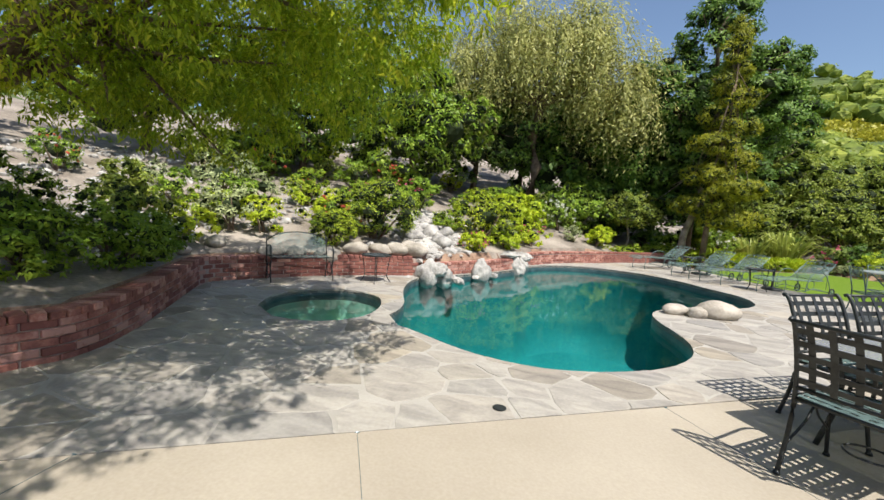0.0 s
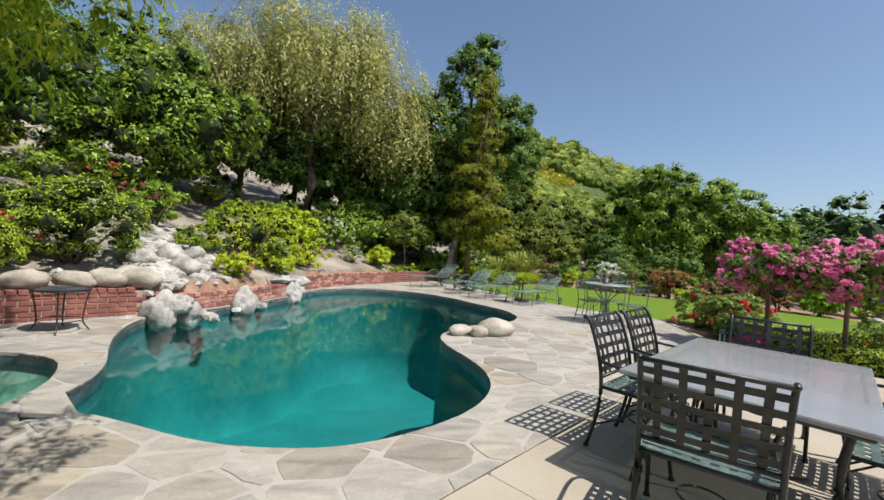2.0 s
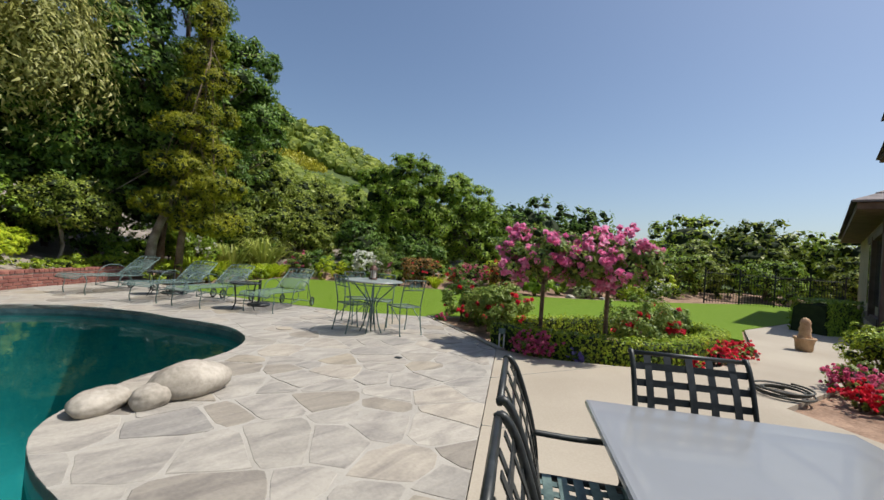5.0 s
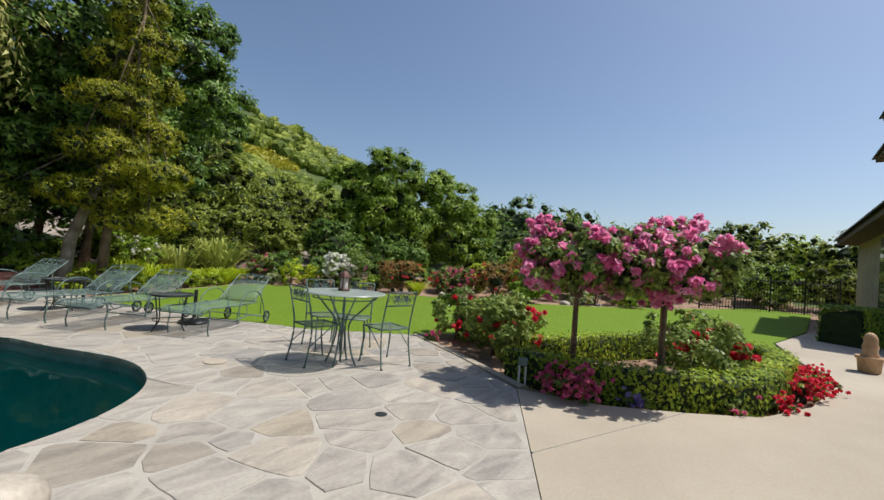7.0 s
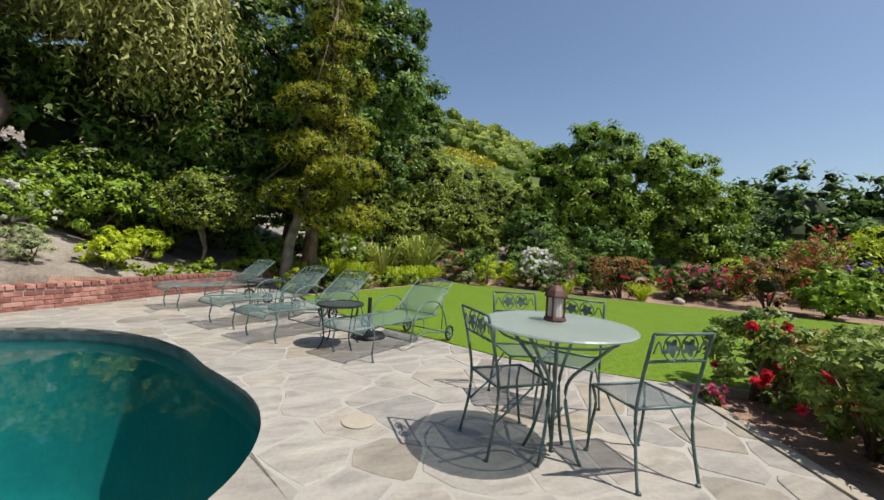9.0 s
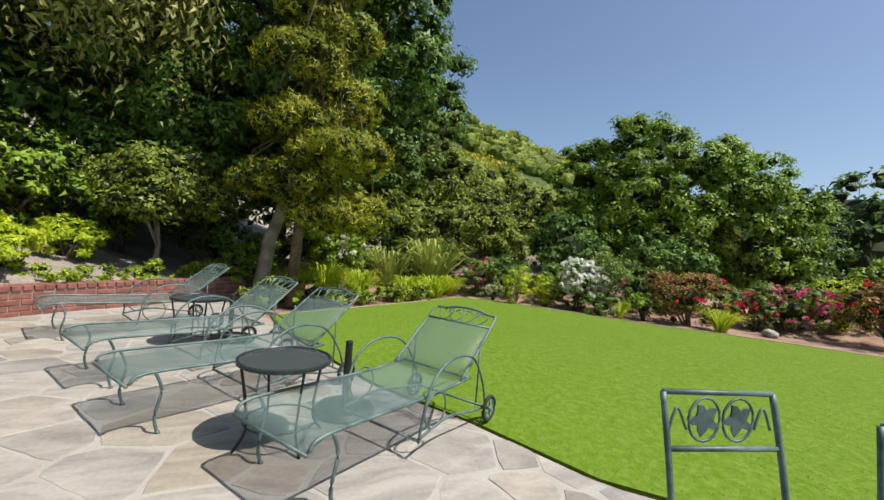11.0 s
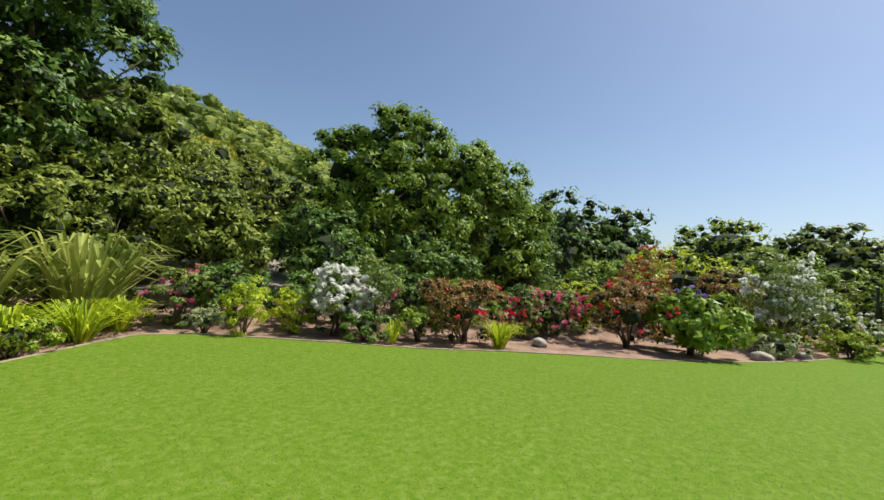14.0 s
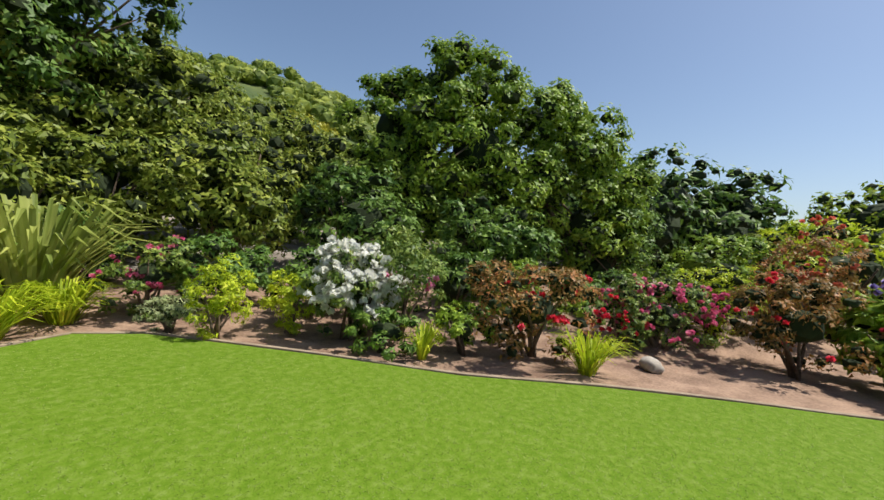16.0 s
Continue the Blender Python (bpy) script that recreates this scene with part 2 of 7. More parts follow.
M = {
    "soil": surf("mulch_soil", (0.15, 0.09, 0.06), (0.38, 0.255, 0.175), 2.5, 40, 0.95, 0.6),
    "slope_soil": surf("dry_slope_soil", (0.15, 0.125, 0.10), (0.36, 0.315, 0.265), 1.2, 25, 0.95, 0.6),
    "hill": surf("hill_grass", (0.04, 0.075, 0.016), (0.11, 0.135, 0.035), 0.06, 0.9, 0.95, 0.3),
    "lawn": surf("lawn_turf", (0.090, 0.168, 0.007), (0.158, 0.232, 0.034), 17.0, 75, 0.9, 0.6, spec=0.15, c3=(0.120, 0.199, 0.014)),
    "grass": leafy("grass_blade", (0.17, 0.26, 0.02), (0.36, 0.44, 0.13), None, 0.5),
    "mortar": surf("mortar", (0.32, 0.300, 0.264), (0.40, 0.375, 0.332), 3, 80, 0.9, 0.2),
    "stone": cleft_stone("flagstone", False),
    "stone_far": cleft_stone("flagstone_field", True),
    "concrete": surf("cream_concrete", (0.315, 0.272, 0.212), (0.395, 0.348, 0.278), 0.8, 60, 0.85, 0.08),
    "brick": surf("red_brick", (0.20, 0.075, 0.06), (0.46, 0.25, 0.20), 6, 50, 0.85, 0.3, random=0.5, c3=(0.33, 0.14, 0.105)),
    "brick_mortar": surf("brick_mortar", (0.28, 0.20, 0.17), (0.42, 0.33, 0.28), 5, 60, 0.95, 0.2),
    "plaster": surf("pool_plaster", (0.010, 0.165, 0.160), (0.021, 0.226, 0.212), 0.8, 8, 0.8, 0.05),
    "spa_plaster": surf("spa_plaster", (0.30, 0.55, 0.48), (0.42, 0.65, 0.56), 1.2, 8, 0.8, 0.05),
    "tile": surf("waterline_tile", (0.03, 0.06, 0.07), (0.09, 0.14, 0.15), 6, 30, 0.3, 0.1),
    "water": water_mat("pool_water", (0.62, 0.95, 0.98)),
    "spa_water": water_mat("spa_water", (0.80, 0.95, 0.92)),
    "boulder": surf("pale_boulder", (0.26, 0.232, 0.19), (0.48, 0.435, 0.37), 3, 30, 0.9, 0.7),
    "grey_rock": surf("grey_rock", (0.20, 0.193, 0.18), (0.50, 0.475, 0.44), 4, 30, 0.9, 0.6),
    "bark": surf("bark", (0.07, 0.045, 0.03), (0.22, 0.16, 0.11), 5, 40, 0.95, 0.8),
    "pale_bark": surf("pale_bark", (0.20, 0.16, 0.12), (0.42, 0.36, 0.29), 5, 40, 0.95, 0.7),
    "iron": surf("dark_wrought_iron", (0.018, 0.02, 0.02), (0.05, 0.055, 0.055), 8, 60, 0.42, 0.1, 0.3),
    "green_iron": surf("verdigris_iron", (0.06, 0.095, 0.09), (0.16, 0.23, 0.215), 9, 60, 0.5, 0.1, 0.2),
    "sheet": mesh_metal("green_metal_mesh", (0.16, 0.235, 0.22), 0.011, 0.17),
    "dark_sheet": mesh_metal("dark_metal_mesh", (0.13, 0.155, 0.16), 0.012, 0.22),
    "table_top": frosted("frosted_table_glass", (0.30, 0.31, 0.325), 0.25, 0.16),
    # metal top, made part see-through so that its cast shadow comes out lighter
    "round_top": frosted("part_clear_round_metal", (0.38, 0.42, 0.41), 0.44, 0.35),
    "rubber": surf("black_rubber", (0.012, 0.012, 0.012), (0.04, 0.04, 0.04), 8, 50, 0.8, 0.1),
    "lantern": surf("rusty_lantern_metal", (0.05, 0.022, 0.018), (0.15, 0.07, 0.05), 14, 60, 0.6, 0.3),
    "candle": surf("milky_lantern_glass", (0.45, 0.40, 0.36), (0.58, 0.53, 0.48), 10, 50, 0.4, 0.0),
    "stucco": surf("tan_stucco", (0.34, 0.27, 0.19), (0.45, 0.37, 0.27), 2, 60, 0.9, 0.3),
    "trim": surf("brown_trim", (0.09, 0.055, 0.04), (0.16, 0.105, 0.08), 4, 50, 0.7, 0.1),
    "roof": surf("slate_shingle", (0.08, 0.07, 0.075), (0.22, 0.19, 0.19), 3, 40, 0.8, 0.3, random=0.4),
    "glass": surf("window_glass", (0.03, 0.045, 0.05), (0.05, 0.07, 0.075), 1, 5, 0.05, 0.0),
    "terracotta": surf("tan_terracotta", (0.36, 0.22, 0.12), (0.55, 0.37, 0.22), 5, 40, 0.85, 0.3),
    "white": surf("white_plastic", (0.6, 0.6, 0.58), (0.75, 0.75, 0.73), 5, 40, 0.5, 0.0),
    "hose": surf("dark_hose", (0.03, 0.035, 0.03), (0.08, 0.08, 0.07), 8, 50, 0.6, 0.0),
    "stake": surf("wooden_stake", (0.25, 0.16, 0.09), (0.42, 0.30, 0.18), 5, 40, 0.85, 0.3),
    # near-black green for foliage cores: shade between the leaves, painted as colour
    "core_shade": surf("painted_core_shade", (0.013, 0.023, 0.006), (0.028, 0.044, 0.012), 6, 40, 0.95, 0.6),
    "edging": surf("tan_edging", (0.24, 0.18, 0.12), (0.38, 0.30, 0.21), 4, 50, 0.9, 0.2),
    # foliage
    "l_bright": leafy("bright_weeping_leaf", (0.163, 0.251, 0.012), (0.621, 0.621, 0.053), (0.327, 0.440, 0.023), 0.52),
    "l_khaki": leafy("khaki_pepper_leaf", (0.209, 0.228, 0.059), (0.654, 0.624, 0.238), (0.392, 0.396, 0.124), 0.4),
    "l_dark": leafy("dark_evergreen_leaf", (0.060, 0.136, 0.020), (0.245, 0.365, 0.056), (0.123, 0.219, 0.032), 0.25),
    "l_mid": leafy("mid_green_leaf", (0.101, 0.195, 0.017), (0.411, 0.530, 0.059), (0.218, 0.335, 0.029), 0.3),
    "l_oak": leafy("olive_oak_leaf", (0.092, 0.146, 0.016), (0.391, 0.430, 0.069), (0.206, 0.263, 0.033), 0.3),
    "l_conifer": leafy("yellow_green_conifer", (0.132, 0.169, 0.008), (0.529, 0.512, 0.029), (0.287, 0.295, 0.016), 0.3),
    "l_lime": leafy("lime_leaf", (0.253, 0.360, 0.015), (0.760, 0.794, 0.057), (0.465, 0.566, 0.028), 0.4),
    "l_grey": leafy("grey_green_leaf", (0.238, 0.298, 0.132), (0.613, 0.656, 0.324), None, 0.25),
    "l_hedge": leafy("box_hedge_leaf", (0.118, 0.211, 0.013), (0.561, 0.625, 0.053), (0.279, 0.376, 0.023), 0.3),
    "l_strap": leafy("strap_leaf", (0.179, 0.240, 0.041), (0.494, 0.529, 0.131), None, 0.35),
    "l_rust": leafy("rusty_red_leaf", (0.143, 0.110, 0.028), (0.665, 0.261, 0.100), (0.311, 0.186, 0.049), 0.3),
    "l_rose": leafy("rose_leaf", (0.078, 0.146, 0.029), (0.372, 0.439, 0.095), (0.187, 0.268, 0.046), 0.3),
    "p_pink": leafy("pink_petal", (0.80, 0.17, 0.42), (0.93, 0.58, 0.74), (0.88, 0.33, 0.56), 0.5),
    "p_red": leafy("red_petal", (0.66, 0.012, 0.035), (0.90, 0.10, 0.16), None, 0.45),
    "p_white": leafy("white_petal", (0.80, 0.80, 0.72), (0.88, 0.88, 0.84), None, 0.45),
    "p_magenta": leafy("cerise_petal", (0.62, 0.05, 0.19), (0.86, 0.30, 0.45), None, 0.45),
    "p_purple": leafy("purple_petal", (0.22, 0.16, 0.45), (0.45, 0.36, 0.68), None, 0.3),
    "p_coral": leafy("coral_petal", (0.70, 0.12, 0.08), (0.85, 0.32, 0.20), None, 0.3),
    "p_yellow": leafy("yellow_petal", (0.30, 0.30, 0.03), (0.50, 0.46, 0.05), None, 0.3),
    "p_cream": leafy("cream_petal", (0.5, 0.42, 0.25), (0.68, 0.60, 0.42), None, 0.3),
}


# ---- mesh tools ----
class Geo:
    """Collects tubes, boxes and other pieces of one part into one mesh."""

    def __init__(self):
        self.v, self.f = [], []

    def add(self, v, f):
        o = len(self.v)
        self.v += [tuple(p) for p in v]
        self.f += [tuple(i + o for i in q) for q in f]
        return self

    def tube(self, pts, r, n=6, closed=False):
        pts = [Vector(p) for p in pts]
        k = len(pts)
        rings = []
        for i, p in enumerate(pts):
            a = pts[i - 1] if (i > 0 or closed) else p
            b = pts[(i + 1) % k] if (i < k - 1 or closed) else p
            d = (b - a).normalized()
            side = d.cross(Vector((0, 0, 1)))
            if side.length < 0.05:
                side = d.cross(Vector((0, 1, 0)))
            side.normalize()
            up = side.cross(d)
            rr = r[i] if isinstance(r, (list, tuple)) else r
            rings.append([p + (side * math.cos(t) + up * math.sin(t)) * rr for t in [2 * math.pi * j / n for j in range(n)]])
        f = []
        for i in range(k if closed else k - 1):
            i2 = (i + 1) % k
            f += [(i * n + j, i * n + (j + 1) % n, i2 * n + (j + 1) % n, i2 * n + j) for j in range(n)]
        if not closed:
            f += [tuple(range(n))[::-1], tuple((k - 1) * n + j for j in range(n))]
        return self.add([q for g in rings for q in g], f)

    def box(self, c, s, m=None):
        x, y, z = (q / 2 for q in s)
        v = [Vector((a, b, d)) for a in (-x, x) for b in (-y, y) for d in (-z, z)]
        m = m or Matrix()
        return self.add([Vector(c) + m.to_3x3() @ p for p in v],
                        [(0, 1, 3, 2), (4, 6, 7, 5), (0, 4, 5, 1), (2, 3, 7, 6), (0, 2, 6, 4), (1, 5, 7, 3)])

    def lathe(self, c, prof, n=24):
        v = [(c[0] + r * math.cos(2 * math.pi * j / n), c[1] + r * math.sin(2 * math.pi * j / n), c[2] + z) for r, z in prof for j in range(n)]
        f = [(i * n + j, i * n + (j + 1) % n, (i + 1) * n + (j + 1) % n, (i + 1) * n + j) for i in range(len(prof) - 1) for j in range(n)]
        f += [tuple(range(n))[::-1], tuple((len(prof) - 1) * n + j for j in range(n))]
        return self.add(v, f)

    def part(self, name, material, parent=None, smooth=False, bevel=0.0):
        me = bpy.data.meshes.new(name)
        me.from_pydata(self.v, [], self.f)
        me.materials.append(material)
        if smooth:
            me.shade_smooth()
        ob = new(name, me)
        ob.parent = parent
        if bevel:
            bv = ob.modifiers.new("bevel", "BEVEL")
            bv.width, bv.segments = bevel, 2
        return ob


def root(name, label, category, group="", kind=""):
    return tagged(new(name), label, category, group, kind)


def inside(p, poly):
    x, y = p[0], p[1]
    c = False
    for i in range(len(poly)):
        (x1, y1), (x2, y2) = poly[i - 1][:2], poly[i][:2]
        if (y1 > y) != (y2 > y) and x < (x2 - x1) * (y - y1) / (y2 - y1) + x1:
            c = not c
    return c


def nearest(p, poly, closed=True):
    best = None
    for i in range(0 if closed else 1, len(poly)):
        a, b = Vector(poly[i - 1][:2]), Vector(poly[i][:2])
        d = b - a
        t = max(0, min(1, (Vector(p[:2]) - a).dot(d) / max(d.dot(d), 1e-9)))
        q = a + d * t
        e = (Vector(p[:2]) - q).length
        if best is None or e < best[0]:
            best = (e, q)
    return best


def smooth_loop(pts, step=0.12, closed=True):
    """Catmull-Rom curve through the points."""
    out, k = [], len(pts)
    for i in range(k if closed else k - 1):
        g = lambda j: Vector(pts[j % k]) if closed else Vector(pts[max(0, min(k - 1, j))])
        p0, p1, p2, p3 = g(i - 1), g(i), g(i + 1), g(i + 2)
        m = max(1, int((p2 - p1).length / step))
        for j in range(m):
            t = j / m
            q = 0.5 * (2 * p1 + (p2 - p0) * t + (2 * p0 - 5 * p1 + 4 * p2 - p3) * t * t + (3 * p1 - p0 - 3 * p2 + p3) * t ** 3)
            out.append((q.x, q.y))
    if not closed:
        out.append(tuple(pts[-1]))
    return out


from mathutils import geometry as mgeo


def sheet(name, outer, holes, z, material, extra=(), zfun=None, thick=0.0, parent=None):
    """A flat or rolling sheet with holes; thick gives it a rim downwards."""
    loops = [outer, *holes]
    pts, edges = [], []
    for lp in loops:
        o = len(pts)
        pts += [Vector(p[:2]) for p in lp]
        edges += [(o + i, o + (i + 1) % len(lp)) for i in range(len(lp))]
    pts += [Vector(p) for p in extra]
    v, e, f, *_ = mgeo.delaunay_2d_cdt(pts, edges, [], 0, 1e-5)
    keep = []
    for t in f:
        c = sum((v[i] for i in t), Vector((0, 0))) / len(t)
        if inside(c, outer) and not any(inside(c, h) for h in holes):
            keep.append(tuple(t))
    vs = [(p.x, p.y, zfun(p.x, p.y) if zfun else z) for p in v]
    g = Geo().add(vs, keep)
    if thick:
        for lp in loops:
            k = len(lp)
            g.add([(p[0], p[1], z) for p in lp] + [(p[0], p[1], z - thick) for p in lp],
                  [(i, i + k, (i + 1) % k + k, (i + 1) % k) for i in range(k)])
    ob = g.part(name, material, parent)
    bm = bmesh.new()
    bm.from_mesh(ob.data)
    bmesh.ops.recalc_face_normals(bm, faces=bm.faces)
    for fc in bm.faces:
        if abs(fc.normal.z) > 0.5 and fc.normal.z < 0:
            fc.normal_flip()
    bm.to_mesh(ob.data)
    bm.free()
    return ob


def quads_mesh(name, base, side, along, material, parent=None, bend=0.15, tri=False):
    """Many pointed leaves at once: base points, half-width and length vectors (n x 3)."""
    n = len(base)
    up = np.cross(side, along)
    up /= np.linalg.norm(up, axis=1, keepdims=True) + 1e-9
    ln = np.linalg.norm(along, axis=1, keepdims=True)
    mid = base + along * 0.45 + up * ln * bend
    k = 3 if tri else 4
    if tri:
        v = np.stack([base - side * 1.2, base + side * 1.2 + along * 0.2, base + along], 1).reshape(-1, 3)
    else:
        v = np.stack([base, mid + side, base + along, mid - side], 1).reshape(-1, 3)
    me = bpy.data.meshes.new(name)
    me.vertices.add(k * n)
    me.vertices.foreach_set("co", v.astype(np.float32).ravel())
    me.loops.add(k * n)
    me.loops.foreach_set("vertex_index", np.arange(k * n, dtype=np.int32))
    me.polygons.add(n)
    me.polygons.foreach_set("loop_start", np.arange(0, k * n, k, dtype=np.int32))
    me.polygons.foreach_set("loop_total", np.full(n, k, np.int32))
    me.update()
    me.validate()
    me.materials.append(material)
    ob = new(name, me)
    ob.parent = parent
    return ob


def unit(n):
    d = rng.normal(size=(n, 3))
    return d / np.linalg.norm(d, axis=1, keepdims=True)


def clump_points(blobs, n, clumps, spread, shell=0.85):
    """Points gathered in clumps over the skins of ellipsoids; returns points and outward ways."""
    bl = np.array(blobs, float)
    area = (bl[:, 3] * bl[:, 4] + bl[:, 3] * bl[:, 5] + bl[:, 4] * bl[:, 5])
    pick = rng.choice(len(bl), clumps, p=area / area.sum())
    d = unit(clumps)
    rad = bl[pick, 3:6]
    fac = rng.uniform(shell - 0.22, shell + 0.2, (clumps, 1))
    cc = bl[pick, :3] + d * rad * fac
    size = spread * rng.uniform(0.6, 1.4, clumps)
    which = rng.integers(0, clumps, n)
    off = rng.normal(size=(n, 3)) * 0.5 * size[which][:, None]
    off[:, 2] *= 0.75
    p = cc[which] + off
    out = (p - bl[pick[which], :3]) / rad[which]
    out /= np.linalg.norm(out, axis=1, keepdims=True) + 1e-9
    return p, out


def leaf_ways(nor, jitter, droop):
    """Length and width ways of leaves that lie across the given normals, tips drooping."""
    n = len(nor)
    nor = nor + unit(n) * jitter
    nor /= np.linalg.norm(nor, axis=1, keepdims=True) + 1e-9
    al = unit(n)
    al[:, 2] -= droop
    al -= (al * nor).sum(1, keepdims=True) * nor
    al /= np.linalg.norm(al, axis=1, keepdims=True) + 1e-9
    return al, np.cross(nor, al)


def foliage(name, blobs, n, leaf, material, parent, clumps=60, spread=0.3, aspect=0.5, droop=0.4, shell=0.85, floor=None, tri=False, dense=True, flat=0.75):
    """A crown of rounded leaf clumps: sprays over the outer side of each, dark hearts within as painted shade."""
    bl = np.array(blobs, float)
    area = (bl[:, 3] * bl[:, 4] + bl[:, 3] * bl[:, 5] + bl[:, 4] * bl[:, 5])
    pick = rng.choice(len(bl), clumps, p=area / area.sum())
    out = unit(clumps)
    out[:, 2] += 0.12
    out /= np.linalg.norm(out, axis=1, keepdims=True)
    cc = bl[pick, :3] + out * bl[pick, 3:6] * rng.uniform(shell - 0.25, shell + 0.12, (clumps, 1))
    size = spread * rng.uniform(0.45, 1.15, clumps)
    if floor is not None:
        cc[:, 2] = np.maximum(cc[:, 2], floor + size * 0.5)
    # dark hearts put the shade of the gaps into the clumps
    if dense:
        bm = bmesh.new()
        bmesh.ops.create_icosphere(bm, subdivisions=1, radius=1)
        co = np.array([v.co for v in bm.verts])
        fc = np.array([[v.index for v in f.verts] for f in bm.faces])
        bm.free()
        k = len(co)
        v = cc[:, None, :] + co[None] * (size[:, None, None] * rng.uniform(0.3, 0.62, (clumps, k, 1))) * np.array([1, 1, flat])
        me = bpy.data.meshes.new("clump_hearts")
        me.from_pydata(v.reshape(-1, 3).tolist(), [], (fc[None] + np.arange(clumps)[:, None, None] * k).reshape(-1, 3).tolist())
        me.materials.append(M["core_shade"])
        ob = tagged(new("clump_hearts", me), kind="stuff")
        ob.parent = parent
    which = rng.integers(0, clumps, n)
    d = unit(n) + out[which] * 0.55
    d[:, 2] += 0.2
    d /= np.linalg.norm(d, axis=1, keepdims=True) + 1e-9
    p = cc[which] + d * (size[which] * rng.uniform(0.6, 1.12, n))[:, None] * np.array([1, 1, flat])
    if floor is not None:
        p[:, 2] = np.maximum(p[:, 2], floor + rng.uniform(0, 0.05, n))
    nor = d * 0.85 + out[which] * 0.25
    nor[:, 2] += 0.25
    al, side = leaf_ways(nor, 0.6, droop)
    al = al + d * 0.35
    s = leaf * rng.uniform(0.6, 1.3, (n, 1))
    return quads_mesh(name, p - al * s * 0.4, side * s * aspect * 0.5, al * s, material, parent, 0.15, tri)


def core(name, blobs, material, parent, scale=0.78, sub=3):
    """An uneven solid inside the leaves; in the near-black material it paints the shade within."""
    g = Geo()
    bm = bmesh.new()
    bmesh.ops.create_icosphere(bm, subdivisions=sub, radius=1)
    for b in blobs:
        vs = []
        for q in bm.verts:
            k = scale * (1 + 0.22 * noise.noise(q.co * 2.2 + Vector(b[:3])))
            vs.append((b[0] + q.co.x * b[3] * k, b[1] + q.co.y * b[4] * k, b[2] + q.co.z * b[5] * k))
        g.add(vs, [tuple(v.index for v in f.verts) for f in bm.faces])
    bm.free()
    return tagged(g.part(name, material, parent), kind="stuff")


def blossoms(name, pts, size, material, parent, petals=9):
    """Rounded flowers of overlapping petals at the points (n x 3)."""
    pts = np.repeat(np.asarray(pts, float), petals, 0)
    n = len(pts)
    along = unit(n)
    along[:, 2] = np.abs(along[:, 2]) * 0.8
    along /= np.linalg.norm(along, axis=1, keepdims=True)
    side = np.cross(along, unit(n))
    side /= np.linalg.norm(side, axis=1, keepdims=True) + 1e-9
    s = size * rng.uniform(0.7, 1.2, (n, 1))
    return quads_mesh(name, pts - along * s * 0.2, side * s * 0.42, along * s * 0.75, material, parent, 0.3)


def stems(name, base, tips, r, material, parent):
    g = Geo()
    for t in tips:
        b = Vector(base) + Vector((rng.uniform(-.06, .06), rng.uniform(-.06, .06), 0))
        t = Vector(t)
        mid = b.lerp(t, 0.5) + Vector((rng.uniform(-.05, .05), rng.uniform(-.05, .05), 0.04)) * (t - b).length
        g.tube([b, b.lerp(mid, 0.55) + Vector((0, 0, 0.02)), mid, t], [r, r * 0.85, r * 0.65, r * 0.35], 5)
    return g.part(name, material, parent, True)


def shrub(name, label, x, y, z, w, h, leafmat, n=2200, leaf=0.05, flowers=None, nflow=0, fsize=0.07, group="", lumps=5, solid=True, aspect=0.45, cat="shrub", spread=0.16):
    r = root(name, label, cat, group)
    r.location = (x, y, z)
    blobs = [(0, 0, h * 0.52, w * 0.42, w * 0.42, h * 0.44)]
    for _ in range(lumps):
        a = rng.uniform(0, 6.28)
        k = rng.uniform(0.15, 0.3) * w
        blobs.append((math.cos(a) * k, math.sin(a) * k, h * rng.uniform(0.35, 0.75), w * rng.uniform(.18, .28), w * rng.uniform(.18, .28), h * rng.uniform(.18, .27)))
    stems("stems", (0, 0, -0.03), [(b[0] * 1.1, b[1] * 1.1, b[2]) for b in blobs], 0.012 + 0.01 * w, M["bark"], r)
    # near-black core: paints the shade deep in the shrub
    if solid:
        core("inner_core", blobs[:1], M["core_shade"], r, 0.38, 2)
    n = int(n * 0.95)
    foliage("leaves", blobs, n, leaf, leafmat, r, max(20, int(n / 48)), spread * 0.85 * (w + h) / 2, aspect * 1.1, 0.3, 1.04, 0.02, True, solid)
    if flowers:
        nflow = int(nflow * (1 if cat == "flowers" else 2.2))
        p, _ = clump_points(blobs, nflow, max(4, nflow // 3), 0.1, 1.12)
        p = p[p[:, 2] > h * 0.3]
        blossoms("blossoms", p, fsize, M[flowers], r)
    return r


